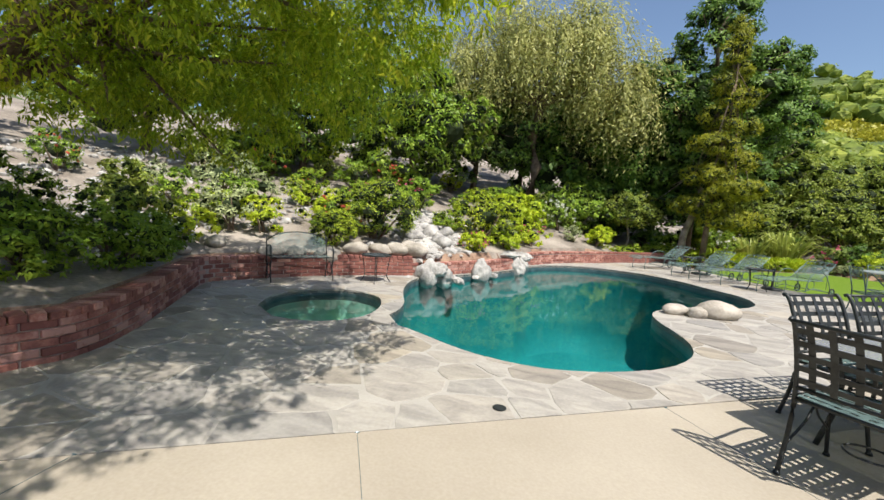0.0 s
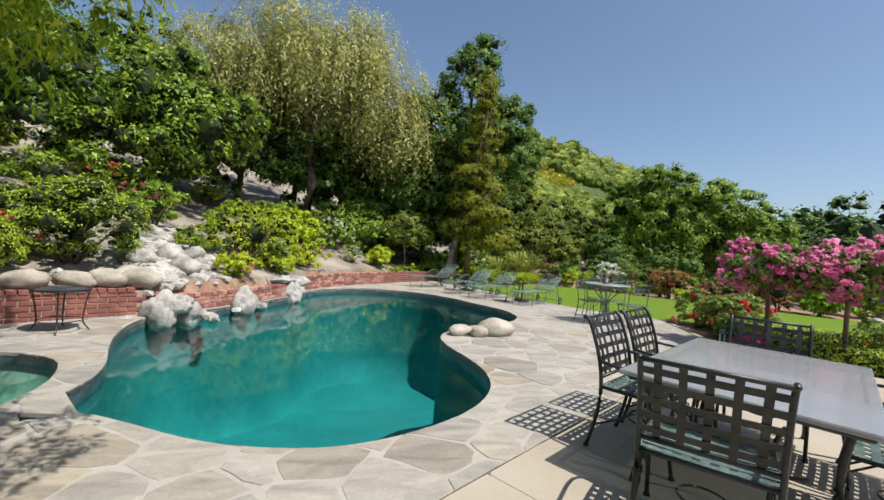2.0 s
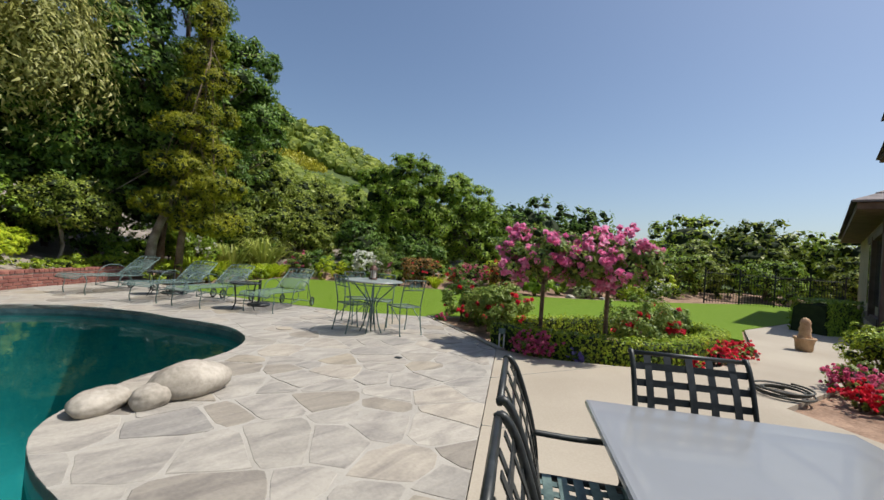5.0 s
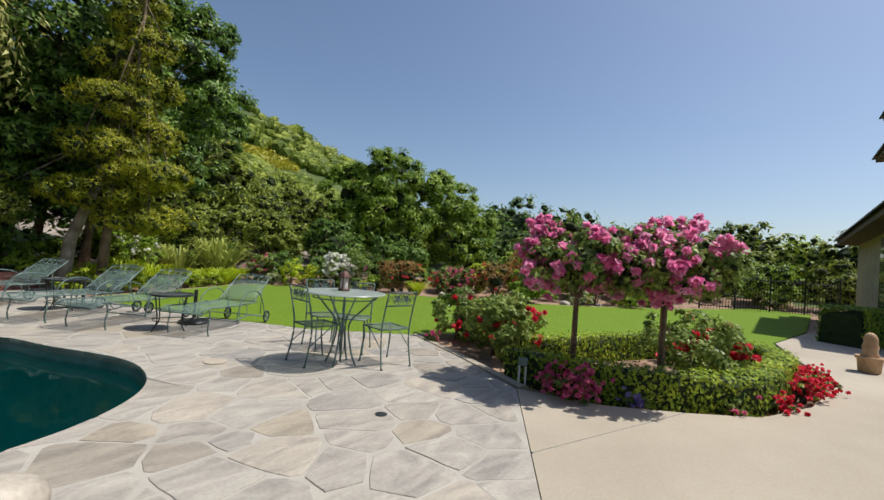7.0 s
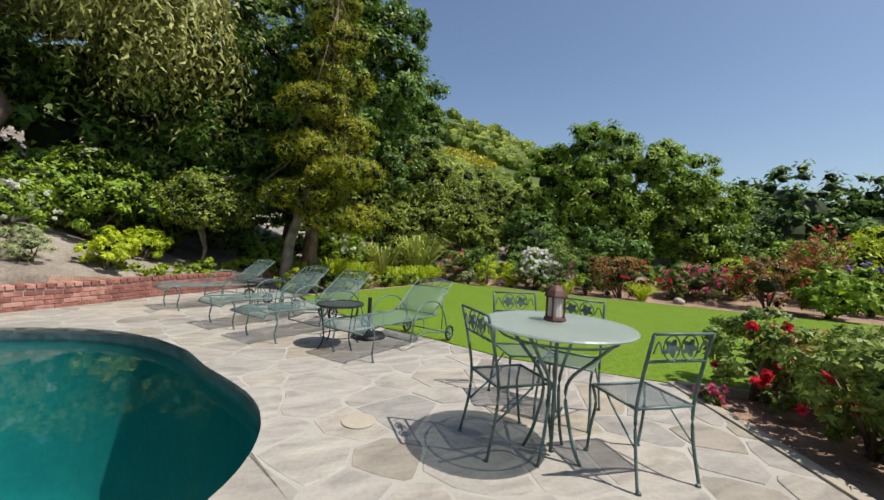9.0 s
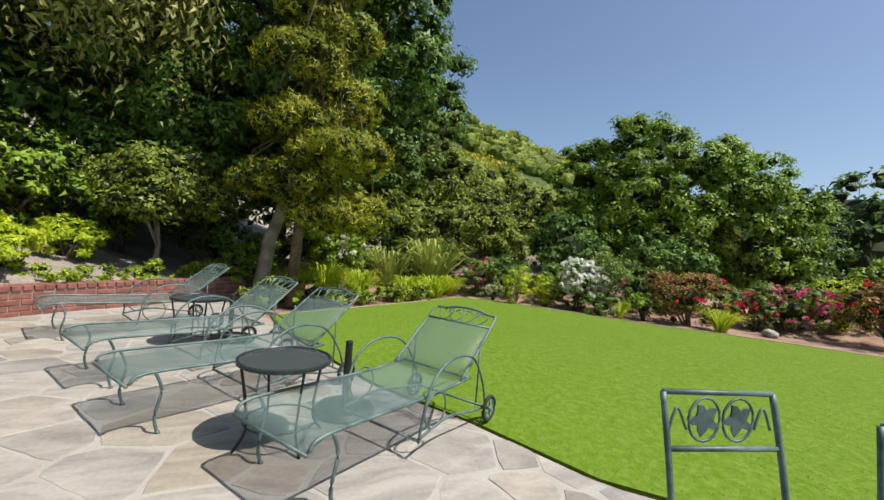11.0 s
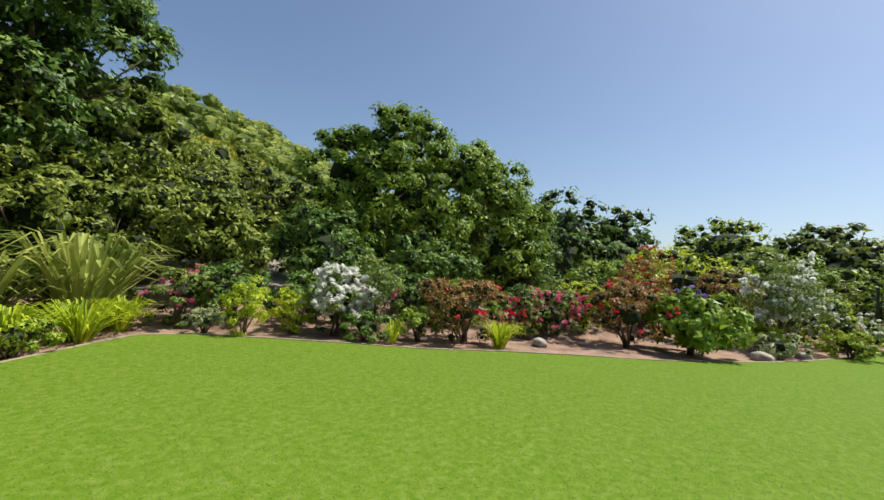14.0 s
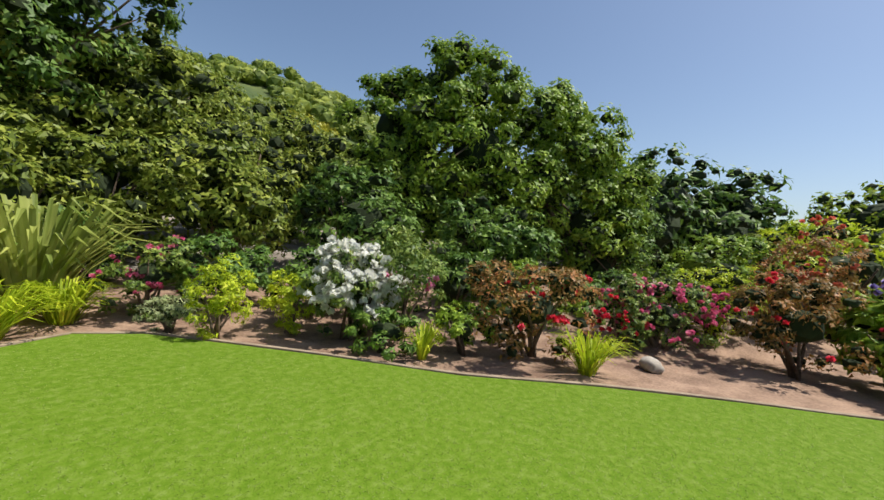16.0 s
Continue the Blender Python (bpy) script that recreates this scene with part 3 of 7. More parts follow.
def strap_plant(name, label, x, y, z, w, h, leafmat, n=60, width=0.03, group="", cat="plant"):
    """Arching strap leaves from one base."""
    r = root(name, label, cat, group)
    r.location = (x, y, z)
    g = Geo()
    for _ in range(n):
        a = rng.uniform(0, 6.28)
        reach, top = rng.uniform(0.15, 0.55) * w, h * rng.uniform(0.55, 1.05)
        d = Vector((math.cos(a), math.sin(a), 0))
        s = Vector((-d.y, d.x, 0)) * width * rng.uniform(0.35, 0.6)
        b = d * rng.uniform(0, 0.12) * w
        p = [b, b + d * reach * 0.3 + Vector((0, 0, top * 0.55)), b + d * reach * 0.7 + Vector((0, 0, top * 0.95)), b + d * reach * 1.05 + Vector((0, 0, top * rng.uniform(0.75, 1.0)))]
        k = [0.7, 1.0, 0.8, 0.06]
        v = []
        for q, c in zip(p, k):
            v += [q - s * c, q + Vector((0, 0, -0.15 * width)) , q + s * c]
        g.add(v, [(3 * i + j, 3 * i + j + 1, 3 * i + j + 4, 3 * i + j + 3) for i in range(3) for j in range(2)])
    g.part("leaves", leafmat, r)
    return r


def rock(name, label, x, y, z, sx, sy, sz, material, turn=0, rough=0.35, group="", cat="rock", sub=4):
    bm = bmesh.new()
    bmesh.ops.create_icosphere(bm, subdivisions=sub, radius=1)
    o = Vector((x * 1.7, y * 1.3, sz * 9))
    for v in bm.verts:
        q = v.co.copy()
        k = 1 + rough * noise.noise(q * 1.1 + o) + rough * 0.35 * noise.noise(q * 3.1 + o)
        v.co = Vector((q.x * sx / 2 * k, q.y * sy / 2 * k, max(q.z, -0.75) * sz / 2 * k))
    me = bpy.data.meshes.new(name)
    bm.to_mesh(me)
    bm.free()
    me.materials.append(material)
    me.shade_smooth()
    ob = tagged(new(name, me), label, cat, group)
    ob.matrix_world = pose(x, y, z + sz * 0.36, 0, 0, turn)
    return ob


# ---- plan ----
POOL = smooth_loop([(-0.86, 4.68), (-0.55, 4.80), (-0.22, 4.65), (0.18, 4.42), (0.51, 4.29), (0.85, 4.24), (1.21, 4.28), (1.63, 4.46), (2.02, 4.75), (2.31, 5.13),
                    (2.45, 5.57), (2.44, 6.10), (2.33, 6.75), (2.36, 7.25), (2.60, 7.65), (3.05, 8.08), (3.75, 8.42), (4.20, 8.90), (4.37, 9.50), (4.28, 10.10),
                    (3.90, 10.90), (3.62, 11.55), (3.10, 12.20), (2.40, 12.62), (1.60, 12.72), (0.90, 12.45), (0.30, 11.80), (0.10, 11.10), (-0.05, 10.55), (-0.50, 9.60),
                    (-1.00, 8.75), (-1.42, 8.15), (-1.50, 7.60), (-1.35, 6.90), (-1.12, 6.30), (-0.92, 5.85), (-0.82, 5.35)], 0.12)
SPA = smooth_loop([(-2.40, 4.85), (-2.58, 5.38), (-2.42, 5.88), (-1.95, 6.18), (-1.38, 5.98), (-1.10, 5.50), (-1.04, 4.98), (-1.22, 4.62), (-1.62, 4.46), (-2.08, 4.50)], 0.1)
WALL_A = [(-3.2, -3.0), (-2.62, 1.4), (-2.38, 2.45), (-2.30, 2.85), (-2.62, 3.53), (-3.65, 5.00), (-3.92, 5.5), (-3.62, 6.05), (-3.05, 6.9), (-2.44, 7.5), (-1.62, 8.12)]
WALL_B = [(-1.46, 8.2), (-1.03, 8.78), (-0.53, 9.62), (-0.08, 10.58)]
WALL_C = [(0.06, 11.15), (0.26, 11.85), (0.70, 12.75), (1.30, 13.60), (2.00, 14.25), (2.65, 15.0), (3.2, 15.5), (4.5, 16.8)]
PATIO = [(-2.55, 1.05), (6.72, 7.04), (7.20, 8.0), (7.80, 9.42), (6.68, 10.5), (6.30, 11.3), (5.80, 12.1), (5.40, 13.2), (5.05, 14.3), (4.80, 15.5), (4.60, 16.75),
         (3.2, 15.45), (2.65, 14.95), (2.0, 14.2), (1.3, 13.55), (0.7, 12.7), (0.1, 11.9), (-0.12, 11.0), (-0.25, 10.5), (-0.7, 9.62), (-1.2, 8.8), (-1.7, 8.06),
         (-2.44, 7.48), (-3.05, 6.88), (-3.62, 6.03), (-3.90, 5.5), (-3.63, 5.0), (-2.6, 3.53), (-2.28, 2.85), (-2.36, 2.45)]
CONCRETE = [(-2.62, 1.0), (6.75, 7.05), (6.95, 6.33), (7.40, 5.72), (7.85, 5.22), (8.7, 4.85), (10.2, 4.55), (11.9, 4.85), (13.9, 5.15), (17.5, 4.5), (17.5, 3.0),
            (12.2, 3.0), (8.7, 3.75), (7.3, 4.1), (6.3, 2.6), (6.0, -3.5), (-3.1, -3.5)]
LAWN = [(7.86, 9.44), (6.72, 10.56), (6.36, 11.32), (5.86, 12.14), (5.46, 13.22), (5.12, 14.32), (5.0, 15.1), (6.06, 15.74), (7.6, 16.7), (8.3, 17.2), (9.05, 17.65), (9.6, 17.4), (10.2, 16.7), (10.85, 15.9),
        (11.65, 14.8), (12.6, 13.9), (13.4, 13.0), (14.2, 12.0), (15.1, 11.2), (16.6, 10.1), (19.5, 8.6), (23, 7.2), (27, 6.0), (27, 4.0), (17.6, 4.55), (13.9, 5.2), (12.0, 4.95), (12.3, 6.0), (10.6, 7.3), (9.0, 8.5)]
WALL_LINE = smooth_loop(WALL_A, 0.25, False) + smooth_loop(WALL_B, 0.25, False) + smooth_loop(WALL_C, 0.25, False)


def shifted(line, d):
    out = []
    for i, p in enumerate(line):
        a, b = Vector(line[max(0, i - 1)]), Vector(line[min(len(line) - 1, i + 1)])
        t = (b - a).normalized()
        out.append((p[0] - t.y * d, p[1] + t.x * d))
    return out


FLAT = [(-3.4, -9)] + shifted(WALL_LINE, 0.08) + [(7, 17.6), (9, 18.6), (12, 17.2), (16, 13.5), (21, 10.5), (28, 8), (34, -9)]


def height(x, y):
    """Lie of the land: level garden, a bank behind the brick wall, hills beyond."""
    if inside((x, y), FLAT):
        return -0.06
    d = nearest((x, y), FLAT)[0]
    ang = math.degrees(math.atan2(y - 6, x - 5)) % 360
    bank = max(0.0, min(1.0, (ang - 88) / 25)) * max(0.0, min(1.0, (230 - ang) / 25))
    slope = 0.22 * bank
    h = -0.06 + bank * min(1, d / 0.12) * 0.36 + slope * min(d, 22) - (0.035 * min(d, 60) if ang < 45 else 0)
    h += 0.25 * noise.noise(Vector((x * 0.35, y * 0.35, 0))) * min(1, d / 2)
    h += 40 * math.exp(-((x - 62) / 48) ** 2 - ((y - 150) / 70) ** 2) * min(1, d / 25)
    h += 26 * math.exp(-((x + 20) / 60) ** 2 - ((y - 120) / 60) ** 2) * min(1, d / 25)
    h += 9 * math.exp(-((x - 190) / 90) ** 2 - ((y - 60) / 90) ** 2)
    if math.hypot(x, y) > 25:
        h += 1.6 * noise.noise(Vector((x * 0.03, y * 0.03, 3))) * min(1, (math.hypot(x, y) - 25) / 40)
    return h


# ---- ground ----
def spaced():
    a = list(np.arange(-18, 31, 0.9)) + [31 + 2.5 * 1.18 ** i * i for i in range(1, 21)]
    b = [-18 - 2.5 * 1.18 ** i * i for i in range(1, 21)]
    return [float(q) for q in b + a]


gx = spaced()
outer = [(-900, -900), (1300, -900), (1300, 1300), (-900, 1300)]
grid = [(x + 0.001 * (i % 3), y) for i, x in enumerate(gx) if -890 < x < 1290 for y in gx if -890 < y < 1290 and not inside((x, y), POOL) and not inside((x, y), SPA) and nearest((x, y), WALL_LINE, False)[0] > 0.35]
grid += [p for d in (0.06, 0.2) for p in shifted(WALL_LINE, d) if not inside(p, POOL) and nearest(p, POOL)[0] > 0.02]
ground = sheet("ground", outer, [POOL, SPA], -0.06, M["soil"], grid, height)
ground.data.materials.append(M["slope_soil"])
ground.data.materials.append(M["hill"])
for p in ground.data.polygons:
    c = p.center
    p.material_index = 2 if math.hypot(c.x - 6, c.y - 8) > 26 else (1 if c.z > 0.25 else 0)
tagged(ground, "brown mulched garden soil rising to green hills", "ground", kind="structure")

lawn = tagged(sheet("lawn", LAWN, [], -0.012, M["lawn"], thick=0.05), "mown bright green lawn beside the patio", "lawn", kind="structure")
patio = tagged(sheet("patio", PATIO, [POOL, SPA], -0.003, M["mortar"], thick=0.06), "flagstone patio with pale mortar joints round the pool", "patio", kind="structure")
slab = tagged(sheet("concrete_paving", CONCRETE, [], -0.004, M["concrete"], thick=0.06), "smooth cream concrete paving with sawn joints", "pavement", kind="structure")

# lawn kerb and bed kerb: mitred strips
def strip(name, line, w, z, h, material, label, parent=None):
    g = Geo()
    vs = []
    k = len(line)
    for i, p in enumerate(line):
        a, b = Vector(line[max(0, i - 1)]), Vector(line[min(k - 1, i + 1)])
        d = (b - a).normalized()
        s = Vector((-d.y, d.x)) * w / 2
        vs += [(p[0] - s.x, p[1] - s.y, z - 0.1), (p[0] - s.x, p[1] - s.y, z + h), (p[0] + s.x, p[1] + s.y, z + h), (p[0] + s.x, p[1] + s.y, z - 0.1)]
    f = [(4 * i + j, 4 * i + (j + 1) % 4, 4 * i + 4 + (j + 1) % 4, 4 * i + 4 + j) for i in range(k - 1) for j in range(4)]
    f += [(0, 1, 2, 3), tuple(4 * (k - 1) + j for j in (3, 2, 1, 0))]
    ob = g.add(vs, f).part(name, material, parent, bevel=0.006)
    return tagged(ob, label, "kerb", kind="structure") if label else ob


strip("lawn_edging", smooth_loop([(5.0, 15.14), (6.06, 15.78), (7.6, 16.74), (8.3, 17.24), (9.05, 17.7), (9.65, 17.45), (10.25, 16.75), (10.9, 15.95), (11.7, 14.85), (12.65, 13.95), (13.45, 13.05), (14.25, 12.05), (15.15, 11.25), (16.65, 10.15), (19.5, 8.65)], 0.4, False),
      0.05, -0.02, 0.012, M["edging"], "thin tan edging between lawn and planting bed")
strip("bed_kerb", smooth_loop([(6.83, 7.02), (7.27, 7.98), (7.60, 8.75), (7.87, 9.42)], 0.3, False), 0.10, -0.02, 0.024, M["concrete"], "pale concrete kerb between patio and rose bed")
strip("bed_kerb", smooth_loop([(7.90, 9.40), (8.5, 8.95), (9.1, 8.5)], 0.3, False), 0.08, -0.02, 0.03, M["concrete"], "pale concrete kerb between lawn and rose bed")

# sawn joints in the concrete: narrow dark recesses shown as thin inlaid strips
def joint(a, b):
    strip("joint", [a, b], 0.014, -0.006, 0.0035, M["tile"], "", slab)


for a, b in (((0.10, 2.75), (3.6, -3.0)), ((1.86, 3.88), (4.2, 0.3)), ((4.6, 5.66), (6.6, 3.0)), ((-1.0, 2.05), (-0.4, -3.0)), ((5.62, 6.32), (7.38, 5.74)), ((0.2, 1.0), (6.0, 1.6))):
    joint(a, b)
drain = Geo().lathe((0.79, 3.37, 0.004), [(0.045, 0), (0.045, 0.002), (0.036, 0.003), (0.0, 0.002)], 16).part("floor_drain", M["iron"])
tagged(drain, "small round dark metal drain in the patio", "drain")
drain2 = copy_thing(drain, pose(5.3 - 0.79, 7.38 - 3.37, 0))
# pale stone patch among the flagstones, built as a thin round disc
lid = tagged(Geo().lathe((4.95, 9.42, 0.003), [(0.11, 0), (0.11, 0.004), (0.10, 0.006), (0.0, 0.006)], 24).part("pale_patch", M["concrete"]), "round pale cream stone patch set in the flagstones", "lid")

# ---- pool and spa ----
def pool_depth(x, y):
    """Shallow at the near end, deep under the far bay."""
    return max(1.0, min(2.35, 1.0 + (y - 4.4) * 0.24))


def basin(loop, depth, mat, name, label):
    """Wall and floor of a basin below the coping; depth is a function of the place."""
    r = root(name, label, "pool", kind="structure")
    k = len(loop)
    c = Vector((sum(p[0] for p in loop) / k, sum(p[1] for p in loop) / k))
    g = Geo()
    g.add([(p[0], p[1], -0.012) for p in loop] + [(p[0], p[1], -0.17) for p in loop], [(i, i + k, (i + 1) % k + k, (i + 1) % k) for i in range(k)])
    g.part("waterline_tile", M["tile"], r, True)

    g = Geo()
    rings = []
    for s, f in ((1.0, 0.0), (0.985, 0.75), (0.94, 0.96), (0.90, 1.0)):
        ring_pts = [(c.x + (p[0] - c.x) * s, c.y + (p[1] - c.y) * s) for p in loop]
        rings.append([(q[0], q[1], -depth(*q) * f if f else -0.17) for q in ring_pts])
    g.add([q for rr in rings for q in rr], [(j * k + i, (j + 1) * k + i, (j + 1) * k + (i + 1) % k, j * k + (i + 1) % k) for j in range(3) for i in range(k)])
    g.part("basin_wall", mat, r, True)
    sheet("basin_floor", [q[:2] for q in rings[-1]], [], 0, mat, zfun=lambda x, y: -depth(x, y), parent=r)
    return r


basin(POOL, pool_depth, M["plaster"], "swimming_pool", "free-form swimming pool with teal plaster and dark waterline tiles")
basin(SPA, lambda x, y: 0.85, M["spa_plaster"], "spa", "round raised spa basin with pale green plaster")
tagged(sheet("pool_water", POOL, [], -0.13, M["water"]), "clear teal pool water with faint ripples", "water", kind="structure")
tagged(sheet("spa_water", SPA, [], -0.09, M["spa_water"]), "still clear spa water", "water", kind="structure")
bench = tagged(sheet("spa_bench", [(-1.75 + (p[0] + 1.75) * 0.97, 5.3 + (p[1] - 5.3) * 0.97) for p in SPA], [[(-1.75 + (p[0] + 1.75) * 0.62, 5.3 + (p[1] - 5.3) * 0.62) for p in SPA]], -0.48, M["spa_plaster"], thick=0.35), "submerged plaster bench round the spa", "bench", kind="structure")

# ---- house behind and beside ----
def house():
    r = root("house", "tan stucco house with dark slate roofs and brown trim", "house")
    g = Geo()
    g.box((21.0, -0.2, 1.45), (9.6, 6.0, 3.0)).box((22.5, -1.2, 4.6), (6.6, 5.4, 3.6)).box((22.0, -0.5, 6.9), (5.0, 4.6, 1.4))
    g.part("wall", M["stucco"], r)
    g = Geo()
    # corner post, lintel, window frames, eaves board
    g.box((16.2, 2.75, 1.4), (0.30, 0.30, 2.9)).box((18.2, 2.85, 2.62), (4.2, 0.14, 0.26)).box((18.4, 2.85, 0.35), (4.0, 0.12, 0.2))
    g.box((18.6, 2.87, 1.5), (0.14, 0.14, 2.2)).box((20.6, -0.2, 3.02), (10.6, 7.2, 0.16)).box((22.4, -1.0, 6.35), (7.8, 6.8, 0.14)).box((22.0, -0.5, 7.62), (6.2, 5.8, 0.12))
    g.box((19.15, 1.0, 5.0), (0.14, 1.6, 0.12)).box((19.15, 1.0, 6.0), (0.14, 1.6, 0.12))
    g.part("trim", M["trim"], r, bevel=0.01)
    for c, s in (((17.4, 2.82, 1.6), (2.1, 0.03, 1.8)), ((19.9, 2.82, 1.6), (2.2, 0.03, 1.8)), ((19.16, 0.6, 5.5), (0.04, 1.3, 0.9))):
        Geo().box(c, s).part("window", M["glass"], r)
    g = Geo()

    def hip(cx, cy, z, lx, ly, rise):
        n = 9
        for i in range(n):
            s0, s1 = 1 - i / n, 1 - (i + 0.98) / n
            z0, z1 = z + rise * i / n, z + rise * (i + 1) / n
            v = []
            for s, zz in ((s0, z0), (s0, z0 + 0.045), (s1, z1 + 0.02)):
                v += [(cx - lx * s, cy - ly * s, zz), (cx + lx * s, cy - ly * s, zz), (cx + lx * s, cy + ly * s, zz), (cx - lx * s, cy + ly * s, zz)]
            g.add(v, [(4 * k + j, 4 * k + (j + 1) % 4, 4 * k + 4 + (j + 1) % 4, 4 * k + 4 + j) for k in range(2) for j in range(4)])
        return g

    hip(20.6, -0.2, 3.1, 5.4, 3.7, 2.2)
    hip(22.4, -1.0, 6.42, 4.0, 3.5, 1.2)
    hip(22.0, -0.5, 7.68, 3.2, 3.0, 1.8)
    g.part("roof", M["roof"], r)
    return r


house()
back = tagged(Geo().box((1.5, -3.75, 1.6), (14.0, 0.3, 3.3)).part("wall_south", M["stucco"]), "tan stucco house wall behind the terrace", "wall", kind="structure")


# ---- trees ----
def limb_tree(name, label, x, y, z, trunk, limbs, blobs, n, leaf, lm, bark="bark", clumps=160, spread=0.6, aspect=0.55, droop=0.0, r0=0.16, solid=0.0, shell=0.85, group="", hearts=True):
    r = root(name, label, "tree", group)
    r.location = (x, y, z)
    g = Geo()
    k = len(trunk)
    g.tube(trunk, [r0 * (1 - 0.6 * i / (k - 1)) for i in range(k)], 9)
    g.part("trunk", M[bark], r, True)
    g = Geo()
    for b in blobs[:limbs]:
        s = Vector(trunk[rng.integers(max(1, k // 2), k)])
        e = Vector(b[:3])
        m = s.lerp(e, 0.5) + Vector((rng.uniform(-.3, .3), rng.uniform(-.3, .3), 0.25))
        g.tube([s, s.lerp(m, 0.6) + Vector((0, 0, 0.1)), m, e], [r0 * 0.42, r0 * 0.34, r0 * 0.25, r0 * 0.08], 6)
        for _ in range(3):
            d = Vector(unit(1)[0]) * b[3] * 0.8
            g.tube([m, m.lerp(e + d, 0.5), e + d], [r0 * 0.2, r0 * 0.13, r0 * 0.05], 5)
    g.part("limbs", M[bark], r, True)
    # near-black cores paint the shade inside the crown
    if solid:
        core("inner_core", [b for b in blobs if b[3] > 0.5], M["core_shade"], r, solid * 0.52, 2)
    foliage("leaves", blobs, int(n * 0.8), leaf * 0.92, M[lm], r, int(clumps * 1.15), spread, aspect * 0.95, 0.4 + droop, shell, None, True, hearts)
    return r


def weep_tree(name, label, x, y, z, trunk, blobs, strands, per, leaf, lm, length, r0=0.12, bark="bark", aspect=0.2):
    """A tree whose leaves hang on long strands."""
    r = root(name, label, "tree")
    r.location = (x, y, z)
    k = len(trunk)
    g = Geo().tube(trunk, [r0 * (1 - 0.55 * i / (k - 1)) for i in range(k)], 9)
    g.part("trunk", M[bark], r, True)
    g = Geo()
    for b in blobs:
        s, e = Vector(trunk[-1 - int(rng.integers(0, max(1, k // 2)))]), Vector(b[:3])
        m = s.lerp(e, 0.5) + Vector((rng.uniform(-.2, .2), rng.uniform(-.2, .2), 0.3))
        g.tube([s, m, e], [r0 * 0.4, r0 * 0.3, r0 * 0.1], 6)
        for _ in range(4):
            d = Vector(unit(1)[0]) * b[3] * 0.8
            g.tube([m, e + d], [r0 * 0.12, r0 * 0.03], 4)
    g.part("limbs", M[bark], r, True)
    p, out = clump_points(blobs, strands, max(10, strands // 14), 0.45, 0.82)
    t = np.linspace(0, 1, per)[None, :, None]
    ln = (length * rng.uniform(0.35, 1.2, strands))[:, None, None]
    side = out.copy()
    side[:, 2] = 0.15
    path = p[:, None, :] + side[:, None, :] * np.sqrt(t) * ln * 0.35 + np.array([0, 0, -1.0])[None, None, :] * (t ** 1.4) * ln
    path = path + rng.normal(size=path.shape) * 0.035
    q = path.reshape(-1, 3)
    n = len(q)
    nor = np.repeat(out, per, 0) * 0.8
    nor[:, 2] += 0.35
    along, sd = leaf_ways(nor, 0.55, 1.3)
    s = leaf * rng.uniform(0.6, 1.3, (n, 1))
    quads_mesh("leaves", q, sd * s * aspect * 0.5, along * s, M[lm], r, 0.15, True)
    return r


